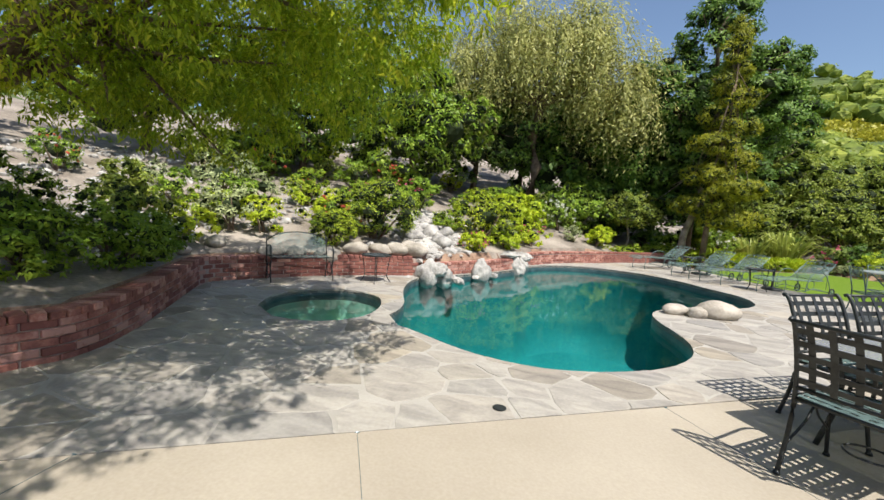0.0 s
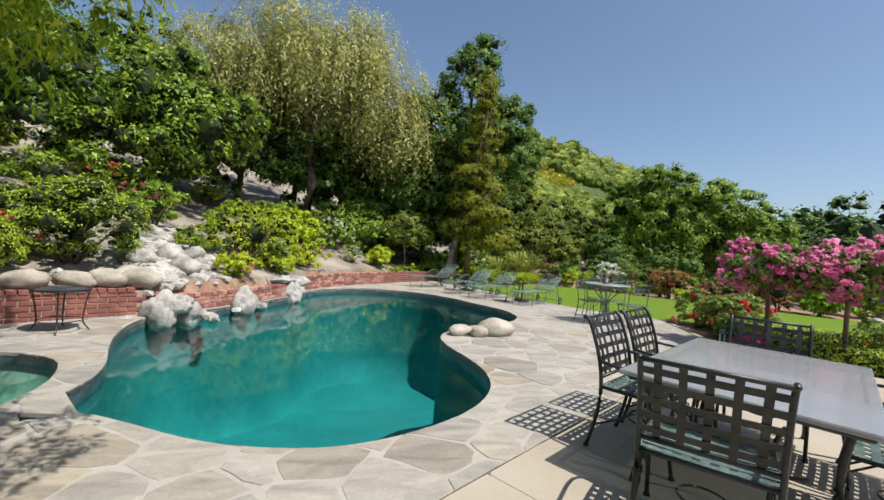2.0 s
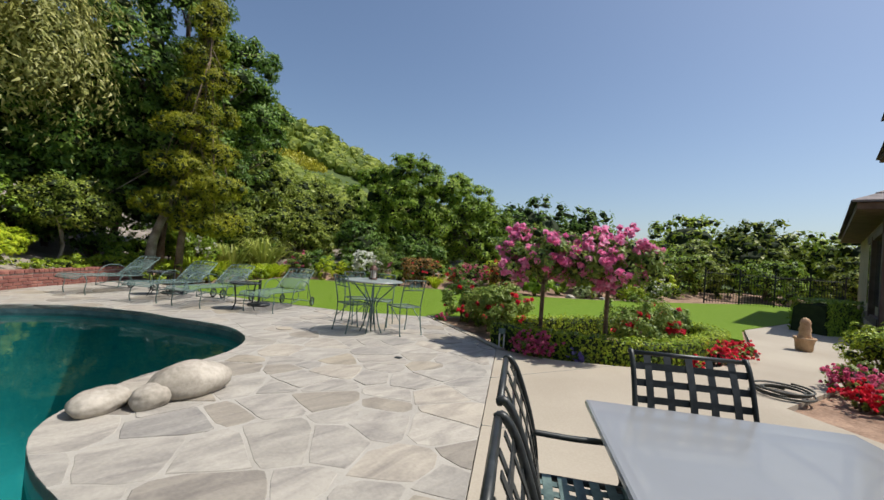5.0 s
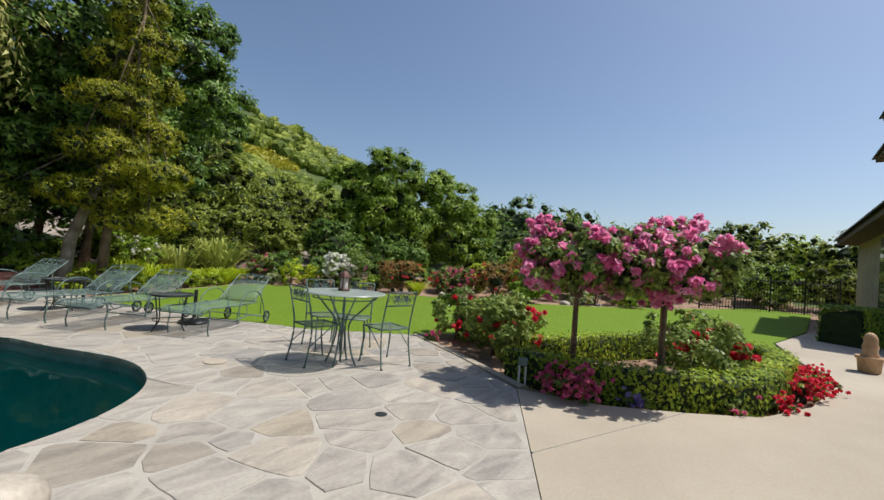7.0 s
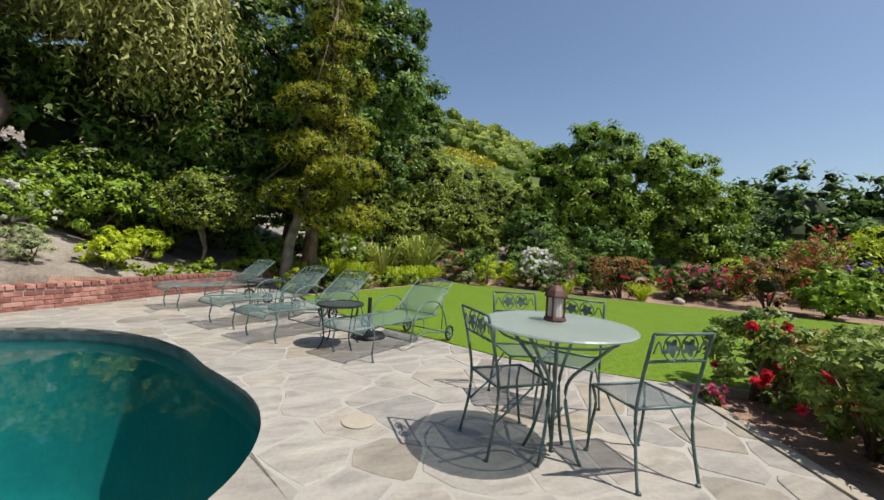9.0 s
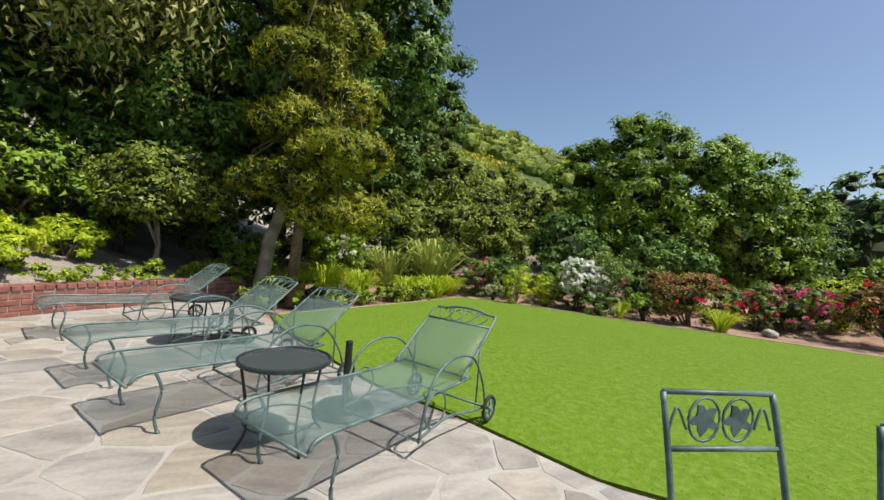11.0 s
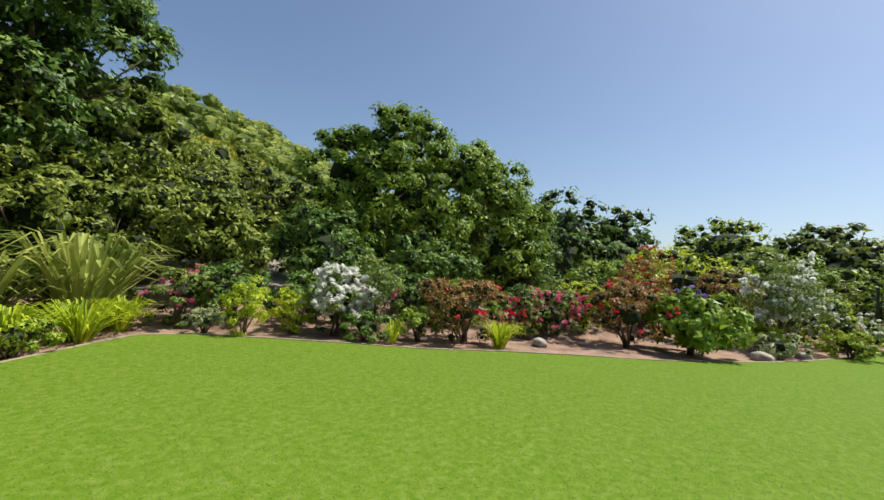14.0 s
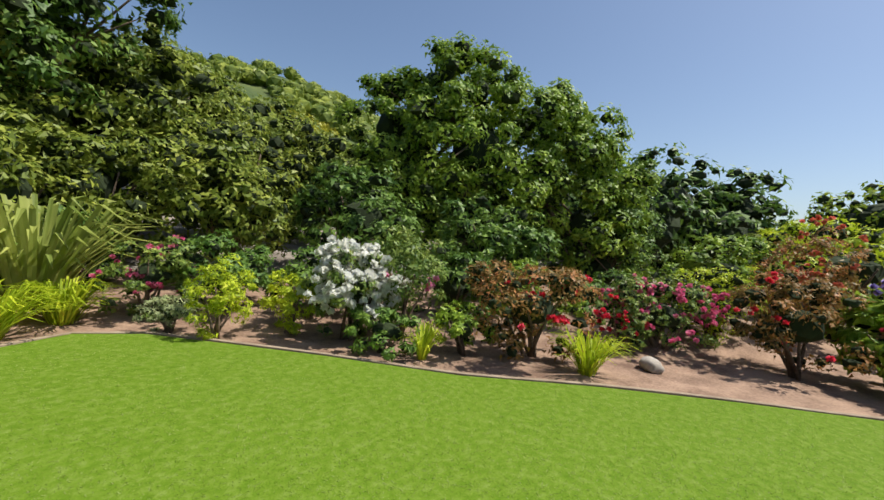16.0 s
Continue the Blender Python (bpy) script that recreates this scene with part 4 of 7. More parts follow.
# overhanging bright tree at the near left of the spa
limb_tree("weeping_tree", "bright green weeping tree overhanging the patio", -4.9, 3.0, 0.3, [(0, 0, 0), (0.2, 0.05, 0.9), (0.7, 0.1, 1.7), (1.4, 0.2, 2.3), (2.2, 0.5, 2.7)], 14,
          [(1.6, 0.0, 2.2, 1.0, 1.0, 0.55), (2.5, 0.9, 2.1, 1.0, 1.0, 0.55), (3.3, 1.7, 2.4, 0.9, 0.9, 0.6), (1.3, 1.0, 2.3, 0.9, 0.9, 0.6), (2.9, 0.8, 2.9, 1.1, 1.1, 0.7), (3.8, 1.2, 3.1, 1.0, 1.0, 0.7),
           (2.0, 1.7, 2.7, 1.0, 1.0, 0.7), (3.2, 2.3, 3.2, 1.0, 1.0, 0.7), (1.6, -1.3, 2.8, 1.1, 1.1, 0.7), (0.8, 0.3, 2.9, 1.1, 1.1, 0.7), (2.6, 1.0, 3.6, 1.4, 1.4, 0.8), (3.6, -0.5, 3.3, 1.0, 1.0, 0.7), (4.4, 0.3, 3.7, 0.9, 0.9, 0.6),
           (4.3, -0.9, 3.6, 0.9, 0.9, 0.5), (5.2, -0.7, 3.9, 0.9, 0.9, 0.5), (4.6, 0.7, 3.9, 0.8, 0.8, 0.5), (4.4, -1.9, 3.6, 0.9, 0.9, 0.5), (3.4, -1.6, 3.4, 1.0, 1.0, 0.5), (3.2, -0.2, 3.4, 0.9, 0.9, 0.5), (3.9, 0.3, 3.5, 0.9, 0.9, 0.5), (2.6, -0.6, 3.3, 0.9, 0.9, 0.5), (4.3, -0.9, 4.1, 1.0, 1.0, 0.5), (3.4, -1.2, 4.0, 1.0, 1.0, 0.5), (2.6, -0.4, 4.1, 1.1, 1.1, 0.5), (2.4, -1.6, 3.7, 1.0, 1.0, 0.5), (2.0, -0.9, 3.7, 1.0, 1.0, 0.5), (4.3, -2.4, 3.6, 0.9, 0.9, 0.5), (5.1, -2.6, 3.7, 0.9, 0.9, 0.5), (3.5, -2.2, 3.5, 0.9, 0.9, 0.5), (5.5, -1.8, 3.9, 0.8, 0.8, 0.5), (4.7, -1.6, 3.8, 0.9, 0.9, 0.5), (5.2, 0.0, 2.6, 0.75, 0.75, 0.5), (4.6, 0.7, 2.4, 0.75, 0.75, 0.5), (5.4, -0.8, 2.8, 0.7, 0.7, 0.5), (4.1, 1.2, 2.2, 0.8, 0.8, 0.5), (3.4, 1.5, 1.9, 0.8, 0.8, 0.45), (2.4, 1.2, 1.7, 0.9, 0.9, 0.45), (4.4, -0.4, 2.7, 0.8, 0.8, 0.5), (3.4, 0.2, 2.3, 0.9, 0.9, 0.5), (1.4, 0.6, 1.9, 0.9, 0.9, 0.45)],
          205000, 0.066, "l_bright", "bark", clumps=2100, spread=0.21, aspect=0.34, droop=1.1, r0=0.15, hearts=False)
# khaki pepper tree behind the bank
weep_tree("pepper_tree", "tall khaki pepper tree with drooping foliage", -0.5, 17.2, 2.0, [(0, 0, 0), (0.15, 0, 1.2), (-0.1, 0.1, 2.4), (0.2, 0, 3.6), (0.4, 0, 4.8)],
          [(0.3, 0, 5.6, 2.3, 2.2, 1.5), (-2.0, 0, 4.6, 1.9, 1.8, 1.3), (2.4, -0.2, 4.6, 1.8, 1.7, 1.4), (1.6, 0, 6.3, 1.5, 1.5, 1.2), (-1.2, -0.4, 6.3, 1.7, 1.6, 1.3), (-3.2, 0.2, 3.4, 1.5, 1.4, 1.1), (3.0, -0.4, 3.6, 1.3, 1.3, 1.1), (0.2, 0.6, 7.0, 2.2, 1.8, 1.0), (-3.4, 0.2, 5.4, 1.4, 1.4, 1.1)],
          6200, 12, 0.15, "l_khaki", 1.7, 0.26, "bark", 0.3)
limb_tree("tall_tree", "tall dark green leafy tree behind the lawn", 5.3, 18.0, 0.1, [(0, 0, 0), (0.1, 0, 2), (0.2, 0.1, 4), (0.3, 0, 6.5)], 7,
          [(0.2, 0, 7.6, 1.5, 1.5, 1.9), (-1.3, 0, 5.6, 1.7, 1.6, 1.7), (1.4, 0.1, 5.2, 1.5, 1.5, 1.6), (0.2, 0, 4.0, 1.9, 1.8, 1.5), (-1.8, 0.3, 3.6, 1.6, 1.5, 1.5), (2.1, 0.2, 6.7, 1.0, 1.0, 1.1), (0.6, 0, 9.0, 0.9, 0.9, 1.1), (-2.4, 0.5, 2.2, 1.5, 1.4, 1.3), (2.9, 0.8, 5.4, 0.9, 0.9, 1.0)],
          62000, 0.125, "l_dark", clumps=420, spread=0.46, r0=0.17)
limb_tree("conifer", "slender yellow-green conifer with tiered upswept sprays", 5.25, 15.9, 0.0, [(0, 0, 0), (0.05, 0, 1.5), (0.15, 0, 3.5), (0.3, 0, 7.2)], 9,
          [(0.25 + 0.42 * (-1) ** i * (1 - i / 15), 0.2 * math.sin(i * 2.1), 1.55 + 0.46 * i, 0.95 * (1 - i / 17), 0.88 * (1 - i / 17), 0.32) for i in range(13)] + [(0.3, 0, 7.4, 0.18, 0.18, 0.5)],
          62000, 0.10, "l_conifer", clumps=680, spread=0.22, aspect=0.2, droop=-1.1, r0=0.1, shell=0.85)
limb_tree("leaning_tree", "leaning grey-trunked tree at the lawn's end", 4.75, 16.6, 0.0, [(0, 0, 0), (0.1, 0.1, 1.0), (0.45, 0.2, 2.2), (0.6, 0.3, 3.2)], 3,
          [(0.5, 0.8, 3.4, 1.0, 0.9, 0.8), (-0.3, 0.9, 2.7, 0.9, 0.9, 0.8)], 5000, 0.12, "l_dark", "pale_bark", clumps=90, spread=0.35, r0=0.14)
limb_tree("dark_tree", "dense dark green tree among shrubs", 1.6, 18.8, 1.2, [(0, 0, 0), (0.1, 0, 1.5), (0, 0.1, 3)], 4,
          [(0, 0, 3.0, 2.0, 1.8, 1.8), (1.8, 0, 2.2, 1.6, 1.5, 1.6), (-1.8, 0.2, 1.8, 1.6, 1.5, 1.5), (3.0, 0.5, 1.4, 1.4, 1.3, 1.4), (1.4, 0.8, 4.6, 1.6, 1.5, 1.4)], 18000, 0.2, "l_dark", clumps=220, spread=0.45, solid=0.6)
# big round evergreen beyond the lawn
limb_tree("evergreen_tree", "big rounded evergreen tree with feathery top", 17.0, 19.9, -0.3, [(0, 0, 0), (0.1, 0, 1.5), (0.1, 0.1, 3.0), (0.2, 0, 4.6)], 8,
          [(0.4, 0, 3.9, 2.6, 2.4, 2.2), (-1.6, 1.5, 4.3, 1.2, 1.2, 1.4), (2.0, -1.2, 3.4, 1.8, 1.7, 1.9), (-1.4, 1.2, 2.4, 1.5, 1.4, 1.7), (2.9, -2.0, 2.2, 1.5, 1.4, 1.6), (0.3, -0.4, 1.9, 2.2, 1.8, 1.8), (0.2, 0.2, 5.6, 1.5, 1.4, 1.0), (3.3, -2.4, 1.0, 1.1, 1.1, 1.0), (1.5, -0.9, 5.0, 1.2, 1.1, 1.1), (2.5, -1.7, 4.5, 1.2, 1.2, 1.2), (-0.8, 0.8, 5.6, 0.8, 0.8, 0.9), (3.6, -2.6, 3.2, 1.0, 1.0, 1.1), (-0.7, 0.7, 4.4, 1.2, 1.2, 1.3)],
          80000, 0.135, "l_mid", clumps=520, spread=0.46, r0=0.22, solid=0.62, shell=0.95)
oaks = []
for x, y, z, s, lm in ((13.0, 24.6, 0.4, 1.12, "l_oak"), (10.2, 23.6, 0.5, 1.12, "l_oak"), (16.0, 27.5, 0.3, 1.2, "l_oak"), (7.4, 23.5, 0.8, 1.15, "l_oak"), (12.0, 30.5, 1.4, 1.5, "l_oak"), (20.5, 24.5, 0.0, 0.9, "l_mid")):
    oaks.append(limb_tree("oak", "bushy olive-green oak on the slope beyond the lawn", x, y, z, [(0, 0, 0), (0.1, 0, 1.0), (0, 0.1, 2.0)], 3,
                [(0, 0, 2.7 * s, 1.7 * s, 1.6 * s, 1.3 * s), (1.3 * s, -0.3, 2.0 * s, 1.4 * s, 1.3 * s, 1.2 * s), (-1.4 * s, 0, 1.9 * s, 1.4 * s, 1.3 * s, 1.2 * s), (0.2, -0.9 * s, 1.3 * s, 1.5 * s, 1.2 * s, 1.0 * s)],
                17000, 0.15, lm, clumps=190, spread=0.5, solid=0.6, group="oaks beyond the lawn"))
limb_tree("side_tree", "tall dark tree at the lawn's edge", 8.3, 22.5, 0.2, [(0, 0, 0), (0, 0.1, 2), (0.1, 0, 4.5)], 5,
          [(0.1, 0, 6.6, 1.7, 1.6, 1.6), (1.2, 0, 5.4, 1.3, 1.3, 1.2), (-1.3, 0, 5.2, 1.6, 1.5, 1.5), (0, 0, 3.6, 1.6, 1.5, 1.3), (-1.2, 0.3, 7.6, 1.3, 1.3, 1.1)], 30000, 0.14, "l_dark", clumps=280, spread=0.42)
for x, y, z, s in ((28.0, 18.9, -0.6, 1.17), (31.0, 16.9, -0.6, 1.12), (26.5, 22.0, -0.4, 1.1), (38.0, 11.5, -0.9, 1.25), (44.0, 14.0, -1.2, 1.1), (36.0, 7.2, -0.8, 1.1), (41.0, 4.0, -1.0, 1.05), (33.0, 10.0, -0.8, 0.75), (48.0, 9.0, -1.2, 1.2), (36, 1.5, -0.8, 1.0), (34.5, 13.5, -0.8, 0.6)):
    limb_tree("valley_tree", "rounded dark green tree down in the valley", x, y, z, [(0, 0, 0), (0, 0.1, 1.2), (0.1, 0, 2.4)], 2,
              [(0, 0, 3.4 * s, 2.6 * s, 2.5 * s, 2.0 * s), (1.9 * s, 0.6, 2.4 * s, 2.0 * s, 2.0 * s, 1.8 * s), (-1.9 * s, -0.5, 2.5 * s, 2.0 * s, 2.0 * s, 1.7 * s)],
              4300, 0.30, "l_dark" if y > 15 else ("l_hedge" if x > 37 else "l_oak"), clumps=240, spread=0.55, solid=1.1, group="valley trees")

# far woods on the hills: many small crowns in one body
def far_woods():
    pts, sz = [], []
    while len(pts) < 2000:
        a, d = radians(rng.uniform(5, 130)), 32 + 190 * rng.uniform(0, 1) ** 1.5
        if len(pts) % 2:
            a, d = radians(rng.uniform(48, 100)), rng.uniform(32, 100)
        x, y = 5 + d * math.cos(a), 8 + d * math.sin(a)
        if noise.noise(Vector((x * 0.04, y * 0.04, 9))) < -0.25 and d > 60:
            continue
        if math.hypot(x - 37, (y - 74) * 1.3) < 6:
            continue
        pts.append((x, y, height(x, y)))
        sz.append(rng.uniform(0.8, 1.9) * (0.65 + d / 190))
    r = root("woods", "scrub and oak woods covering the far green hills", "woods", kind="stuff")
    blobs = [(p[0], p[1], p[2] + 0.6 * s, s * 1.15, s * 1.15, s * 0.95) for p, s in zip(pts, sz)]
    core("inner_core", blobs, M["l_oak"], r, 0.85, 1)
    n = 46000
    i = rng.integers(0, len(blobs), n)
    b = np.array(blobs)[i]
    d = unit(n)
    d[:, 2] = np.abs(d[:, 2]) * 1.0 - 0.15
    p = b[:, :3] + d * b[:, 3:6] * rng.uniform(0.75, 1.12, (n, 1))
    al, sd = leaf_ways(d + np.array([0, 0, 0.3]), 0.5, 0.3)
    s = (b[:, 3:4] * 0.34) * rng.uniform(0.6, 1.3, (n, 1))
    quads_mesh("leaves", p - al * s * 0.4, sd * s * 0.35, al * s, M["l_oak"], r, 0.15, True)
    return r


far_woods()


def mustard():
    n = 1800
    a, d = rng.uniform(0, 6.28, n), np.sqrt(rng.uniform(0, 1, n)) * 5.5
    x, y = 37 + d * np.cos(a) * 1.2, 74 + d * np.sin(a) * 0.7
    p = np.array([(q, w, height(q, w) + rng.uniform(0.0, 0.9)) for q, w in zip(x, y)])
    al = unit(n) * 0.5
    sd = np.cross(al, unit(n)) * 0.6
    ob = quads_mesh("wild_mustard", p, sd, al, M["p_yellow"], None, 0.15, True)
    tagged(ob, "yellow wild mustard in flower on the hillside", "flowers", kind="stuff")


mustard()


# ---- dining set ----
def bent(pts, n=6):
    """Smooth curve through points in space."""
    out, k = [], len(pts)
    for i in range(k - 1):
        p0, p1, p2, p3 = (Vector(pts[max(0, min(k - 1, i + j))]) for j in (-1, 0, 1, 2))
        for j in range(n):
            t = j / n
            out.append(0.5 * (2 * p1 + (p2 - p0) * t + (2 * p0 - 5 * p1 + 4 * p2 - p3) * t * t + (3 * p1 - p0 - 3 * p2 + p3) * t ** 3))
    return out + [Vector(pts[-1])]


def ring(c, r, m=None, n=20, squash=1.0):
    m = m or Matrix()
    return [Vector(c) + m.to_3x3() @ Vector((r * math.cos(2 * math.pi * i / n), 0, r * squash * math.sin(2 * math.pi * i / n))) for i in range(n)]


def strap(g, pts, w, t, across):
    """A flat metal strap along points; across is its width direction."""
    a = Vector(across).normalized() * w / 2
    v, f = [], []
    k = len(pts)
    for i, p in enumerate(pts):
        p = Vector(p)
        d = (Vector(pts[min(k - 1, i + 1)]) - Vector(pts[max(0, i - 1)])).normalized()
        u = d.cross(a).normalized() * t / 2
        v += [p - a - u, p + a - u, p + a + u, p - a + u]
    f = [(4 * i + j, 4 * i + (j + 1) % 4, 4 * i + 4 + (j + 1) % 4, 4 * i + 4 + j) for i in range(k - 1) for j in range(4)]
    f += [(3, 2, 1, 0), tuple(4 * (k - 1) + j for j in range(4))]
    g.add(v, f)


def dining_chair():
    """Faces +y; seat front at +y."""
    r = root("dining_chair", "dark wrought-iron armchair with woven strap back and seat", "chair", "chairs round the dining table")
    W = 0.245
    g = Geo()
    prof = [(0, -0.27, 0.0), (0, -0.215, 0.22), (0, -0.20, 0.40), (0, -0.225, 0.58), (0, -0.285, 0.76), (0, -0.325, 0.825), (0, -0.345, 0.82)]
    for s in (-1, 1):
        g.tube(bent([(s * W, p[1], p[2]) for p in prof], 4), 0.012, 6)
        g.tube(bent([(s * W, 0.235, 0.0), (s * W, 0.205, 0.2), (s * W, 0.215, 0.40), (s * (W + 0.025), 0.19, 0.51), (s * (W + 0.03), 0.10, 0.545), (s * (W + 0.015), -0.08, 0.55), (s * W, -0.225, 0.56)], 5), 0.011, 6)
        g.tube(bent([(s * W, -0.21, 0.16), (s * W, -0.05, 0.25), (s * W, 0.02, 0.32), (s * W, 0.09, 0.25), (s * W, 0.21, 0.16)], 5), 0.007, 5)
        g.tube([(s * W, -0.2, 0.40), (s * W, 0.215, 0.40)], 0.011, 6)
        g.lathe((s * W, -0.27, 0.0), [(0.018, 0), (0.016, 0.012), (0.01, 0.02)], 8)
        g.lathe((s * W, 0.235, 0.0), [(0.018, 0), (0.016, 0.012), (0.01, 0.02)], 8)
    for y, z in ((-0.2, 0.40), (0.215, 0.40), (-0.34, 0.82), (-0.205, 0.46)):
        g.tube([(-W, y, z), (W, y, z)], 0.011, 6)
    g.tube(ring((0, -0.0, 0.19), 0.10, Matrix.Rotation(radians(90), 3, "X"), 18), 0.006, 5, True)
    g.part("iron_frame", M["iron"], r, True)
    g = Geo()
    bp = [(-0.205, 0.46), (-0.23, 0.58), (-0.27, 0.70), (-0.325, 0.815)]
    for i in range(5):
        x = -W + 2 * W * (i + 0.75) / 5.5
        strap(g, bent([(x, y + 0.004 * (-1) ** i, z) for y, z in bp], 3), 0.030, 0.004, (1, 0, 0))
    for i in range(5):
        t = (i + 0.6) / 5.2
        y, z = -0.205 - 0.11 * t ** 1.4, 0.46 + 0.35 * t
        strap(g, [(-W, y, z), (0, y - 0.006, z), (W, y, z)], 0.030, 0.004, (0, -0.25, 1))
    g.part("backrest", M["iron"], r)
    g = Geo()
    for i in range(7):
        x = -W + 2 * W * (i + 0.7) / 7.4
        strap(g, [(x, -0.2, 0.404), (x, 0, 0.394), (x, 0.215, 0.404)], 0.034, 0.004, (1, 0, 0))
    for i in range(7):
        y = -0.2 + 0.415 * (i + 0.7) / 7.4
        strap(g, [(-W, y, 0.408), (0, y, 0.399), (W, y, 0.408)], 0.034, 0.004, (0, 1, 0))
    g.part("seat", M["green_iron"], r)
    return r


def dining_table():
    r = root("dining_table", "rectangular frosted-glass patio table with dark iron legs", "table")
    L, Wd = 1.69, 1.02
    Geo().box((0, 0, 0.605), (L, Wd, 0.03)).part("top", M["table_top"], r, bevel=0.012)
    g = Geo()
    for sx in (-1, 1):
        for sy in (-1, 1):
            g.tube(bent([(sx * (L / 2 - 0.12), sy * (Wd / 2 - 0.1), 0.59), (sx * (L / 2 - 0.16), sy * (Wd / 2 - 0.13), 0.33), (sx * (L / 2 - 0.10), sy * (Wd / 2 - 0.08), 0.0)], 5), 0.016, 7)
    for sy in (-1, 1):
        g.tube([(-L / 2 + 0.05, sy * (Wd / 2 - 0.05), 0.58), (L / 2 - 0.05, sy * (Wd / 2 - 0.05), 0.58)], 0.014, 6)
    for sx in (-1, 1):
        g.tube([(sx * (L / 2 - 0.05), -Wd / 2 + 0.05, 0.58), (sx * (L / 2 - 0.05), Wd / 2 - 0.05, 0.58)], 0.014, 6)
        g.tube(bent([(sx * (L / 2 - 0.16), -0.28, 0.3), (sx * (L / 2 - 0.3), 0, 0.2), (sx * (L / 2 - 0.16), 0.28, 0.3)], 6), 0.009, 5)
    g.part("legs", M["iron"], r, True)
    return r


TABLE_TURN = 32.2
dt = dining_table()
dt.matrix_world = pose(3.50, 3.77, 0.0, 0, 0, TABLE_TURN)
ch = dining_chair()
CHAIRS = [(2.62, 3.27, -48), (2.97, 4.05, 212), (3.48, 4.37, 212), (4.04, 4.15, 126), (3.62, 3.12, 32), (4.15, 3.45, 32)]
ch.matrix_world = pose(CHAIRS[0][0], CHAIRS[0][1], 0, 0, 0, CHAIRS[0][2])
for x, y, a in CHAIRS[1:]:
    copy_thing(ch, pose(x, y, 0, 0, 0, a))


# ---- bistro set ----
def uv_sheet(name, rows, material, parent):
    """A sheet through rows of points, with UVs in metres."""
    n, m = len(rows), len(rows[0])
    me = bpy.data.meshes.new(name)
    me.from_pydata([tuple(p) for rr in rows for p in rr], [], [(i * m + j, i * m + j + 1, (i + 1) * m + j + 1, (i + 1) * m + j) for i in range(n - 1) for j in range(m - 1)])
    uv = me.uv_layers.new()
    us = [sum((Vector(rows[0][q + 1]) - Vector(rows[0][q])).length for q in range(j)) for j in range(m)]
    vs = [sum((Vector(rows[q + 1][0]) - Vector(rows[q][0])).length for q in range(i)) for i in range(n)]
    for lp in me.loops:
        i, j = divmod(lp.vertex_index, m)
        uv.data[lp.index].uv = (us[j], vs[i])
    me.materials.append(material)
    me.shade_smooth()
    ob = new(name, me)
    ob.parent = parent
    so = ob.modifiers.new("thick", "SOLIDIFY")
    so.thickness = 0.003
    return ob


def vine_leaf(g, c, s, y):
    """A lobed cut-metal leaf in the xz plane."""
    k = 18
    v = []
    for i in range(k):
        a = 2 * math.pi * i / k
        rr = s * (0.75 + 0.25 * math.cos(5 * a + 0.6))
        v += [(c[0] + rr * math.cos(a), y - 0.003, c[1] + rr * math.sin(a)), (c[0] + rr * math.cos(a), y + 0.003, c[1] + rr * math.sin(a))]
    o = [(2 * i, 2 * i + 1, (2 * i + 3) % (2 * k), (2 * i + 2) % (2 * k)) for i in range(k)]
    g.add(v, o + [tuple(2 * i for i in range(k)), tuple(2 * i + 1 for i in range(k))[::-1]])


def bistro_chair():
    r = root("bistro_chair", "green wrought-iron bistro chair with leaf motif back", "chair", "chairs round the bistro table")
    g = Geo()
    W = 0.18
    for s in (-1, 1):
        g.tube(bent([(s * (W + 0.01), -0.22, 0), (s * W, -0.175, 0.22), (s * W, -0.165, 0.40), (s * W, -0.20, 0.60), (s * W, -0.25, 0.80)], 5), 0.009, 6)
        g.tube(bent([(s * W, 0.21, 0), (s * W, 0.185, 0.16), (s * (W - 0.01), 0.165, 0.30), (s * W, 0.19, 0.40)], 5), 0.009, 6)
        g.tube(bent([(s * W, -0.18, 0.20), (s * W, 0.0, 0.34), (s * W, 0.06, 0.395)], 5), 0.006, 5)
        g.tube([(s * W, -0.165, 0.40), (s * W, 0.19, 0.40)], 0.008, 6)
        for y in (-0.22, 0.21):
            g.lathe((s * (W + 0.004), y, 0), [(0.015, 0), (0.013, 0.01), (0.008, 0.016)], 8)
    for y, z in ((-0.165, 0.40), (0.19, 0.40), (-0.25, 0.80), (-0.215, 0.655)):
        g.tube([(-W, y, z), (W, y, z)], 0.008, 6)
    for s in (-1, 1):
        g.tube([Vector((s * 0.055, -0.235, 0.728)) + Vector((0.05 * math.cos(a), 0, 0.062 * math.sin(a))) for a in [2 * math.pi * i / 16 for i in range(16)]], 0.004, 5, True)
        g.tube(bent([(s * 0.11, -0.235, 0.70), (s * 0.14, -0.24, 0.76), (s * 0.165, -0.235, 0.70)], 5), 0.004, 5)
    g.part("iron_frame", M["green_iron"], r, True)
    g = Geo()
    for s in (-1, 1):
        vine_leaf(g, (s * 0.055, 0.728), 0.05, -0.235)
    g.part("leaf_motif", M["green_iron"], r)
    uv_sheet("seat", [[(x, y, 0.402 - 0.012 * (1 - (x / W) ** 2)) for x in np.linspace(-W, W, 5)] for y in np.linspace(-0.165, 0.19, 5)], M["dark_sheet"], r)
    return r


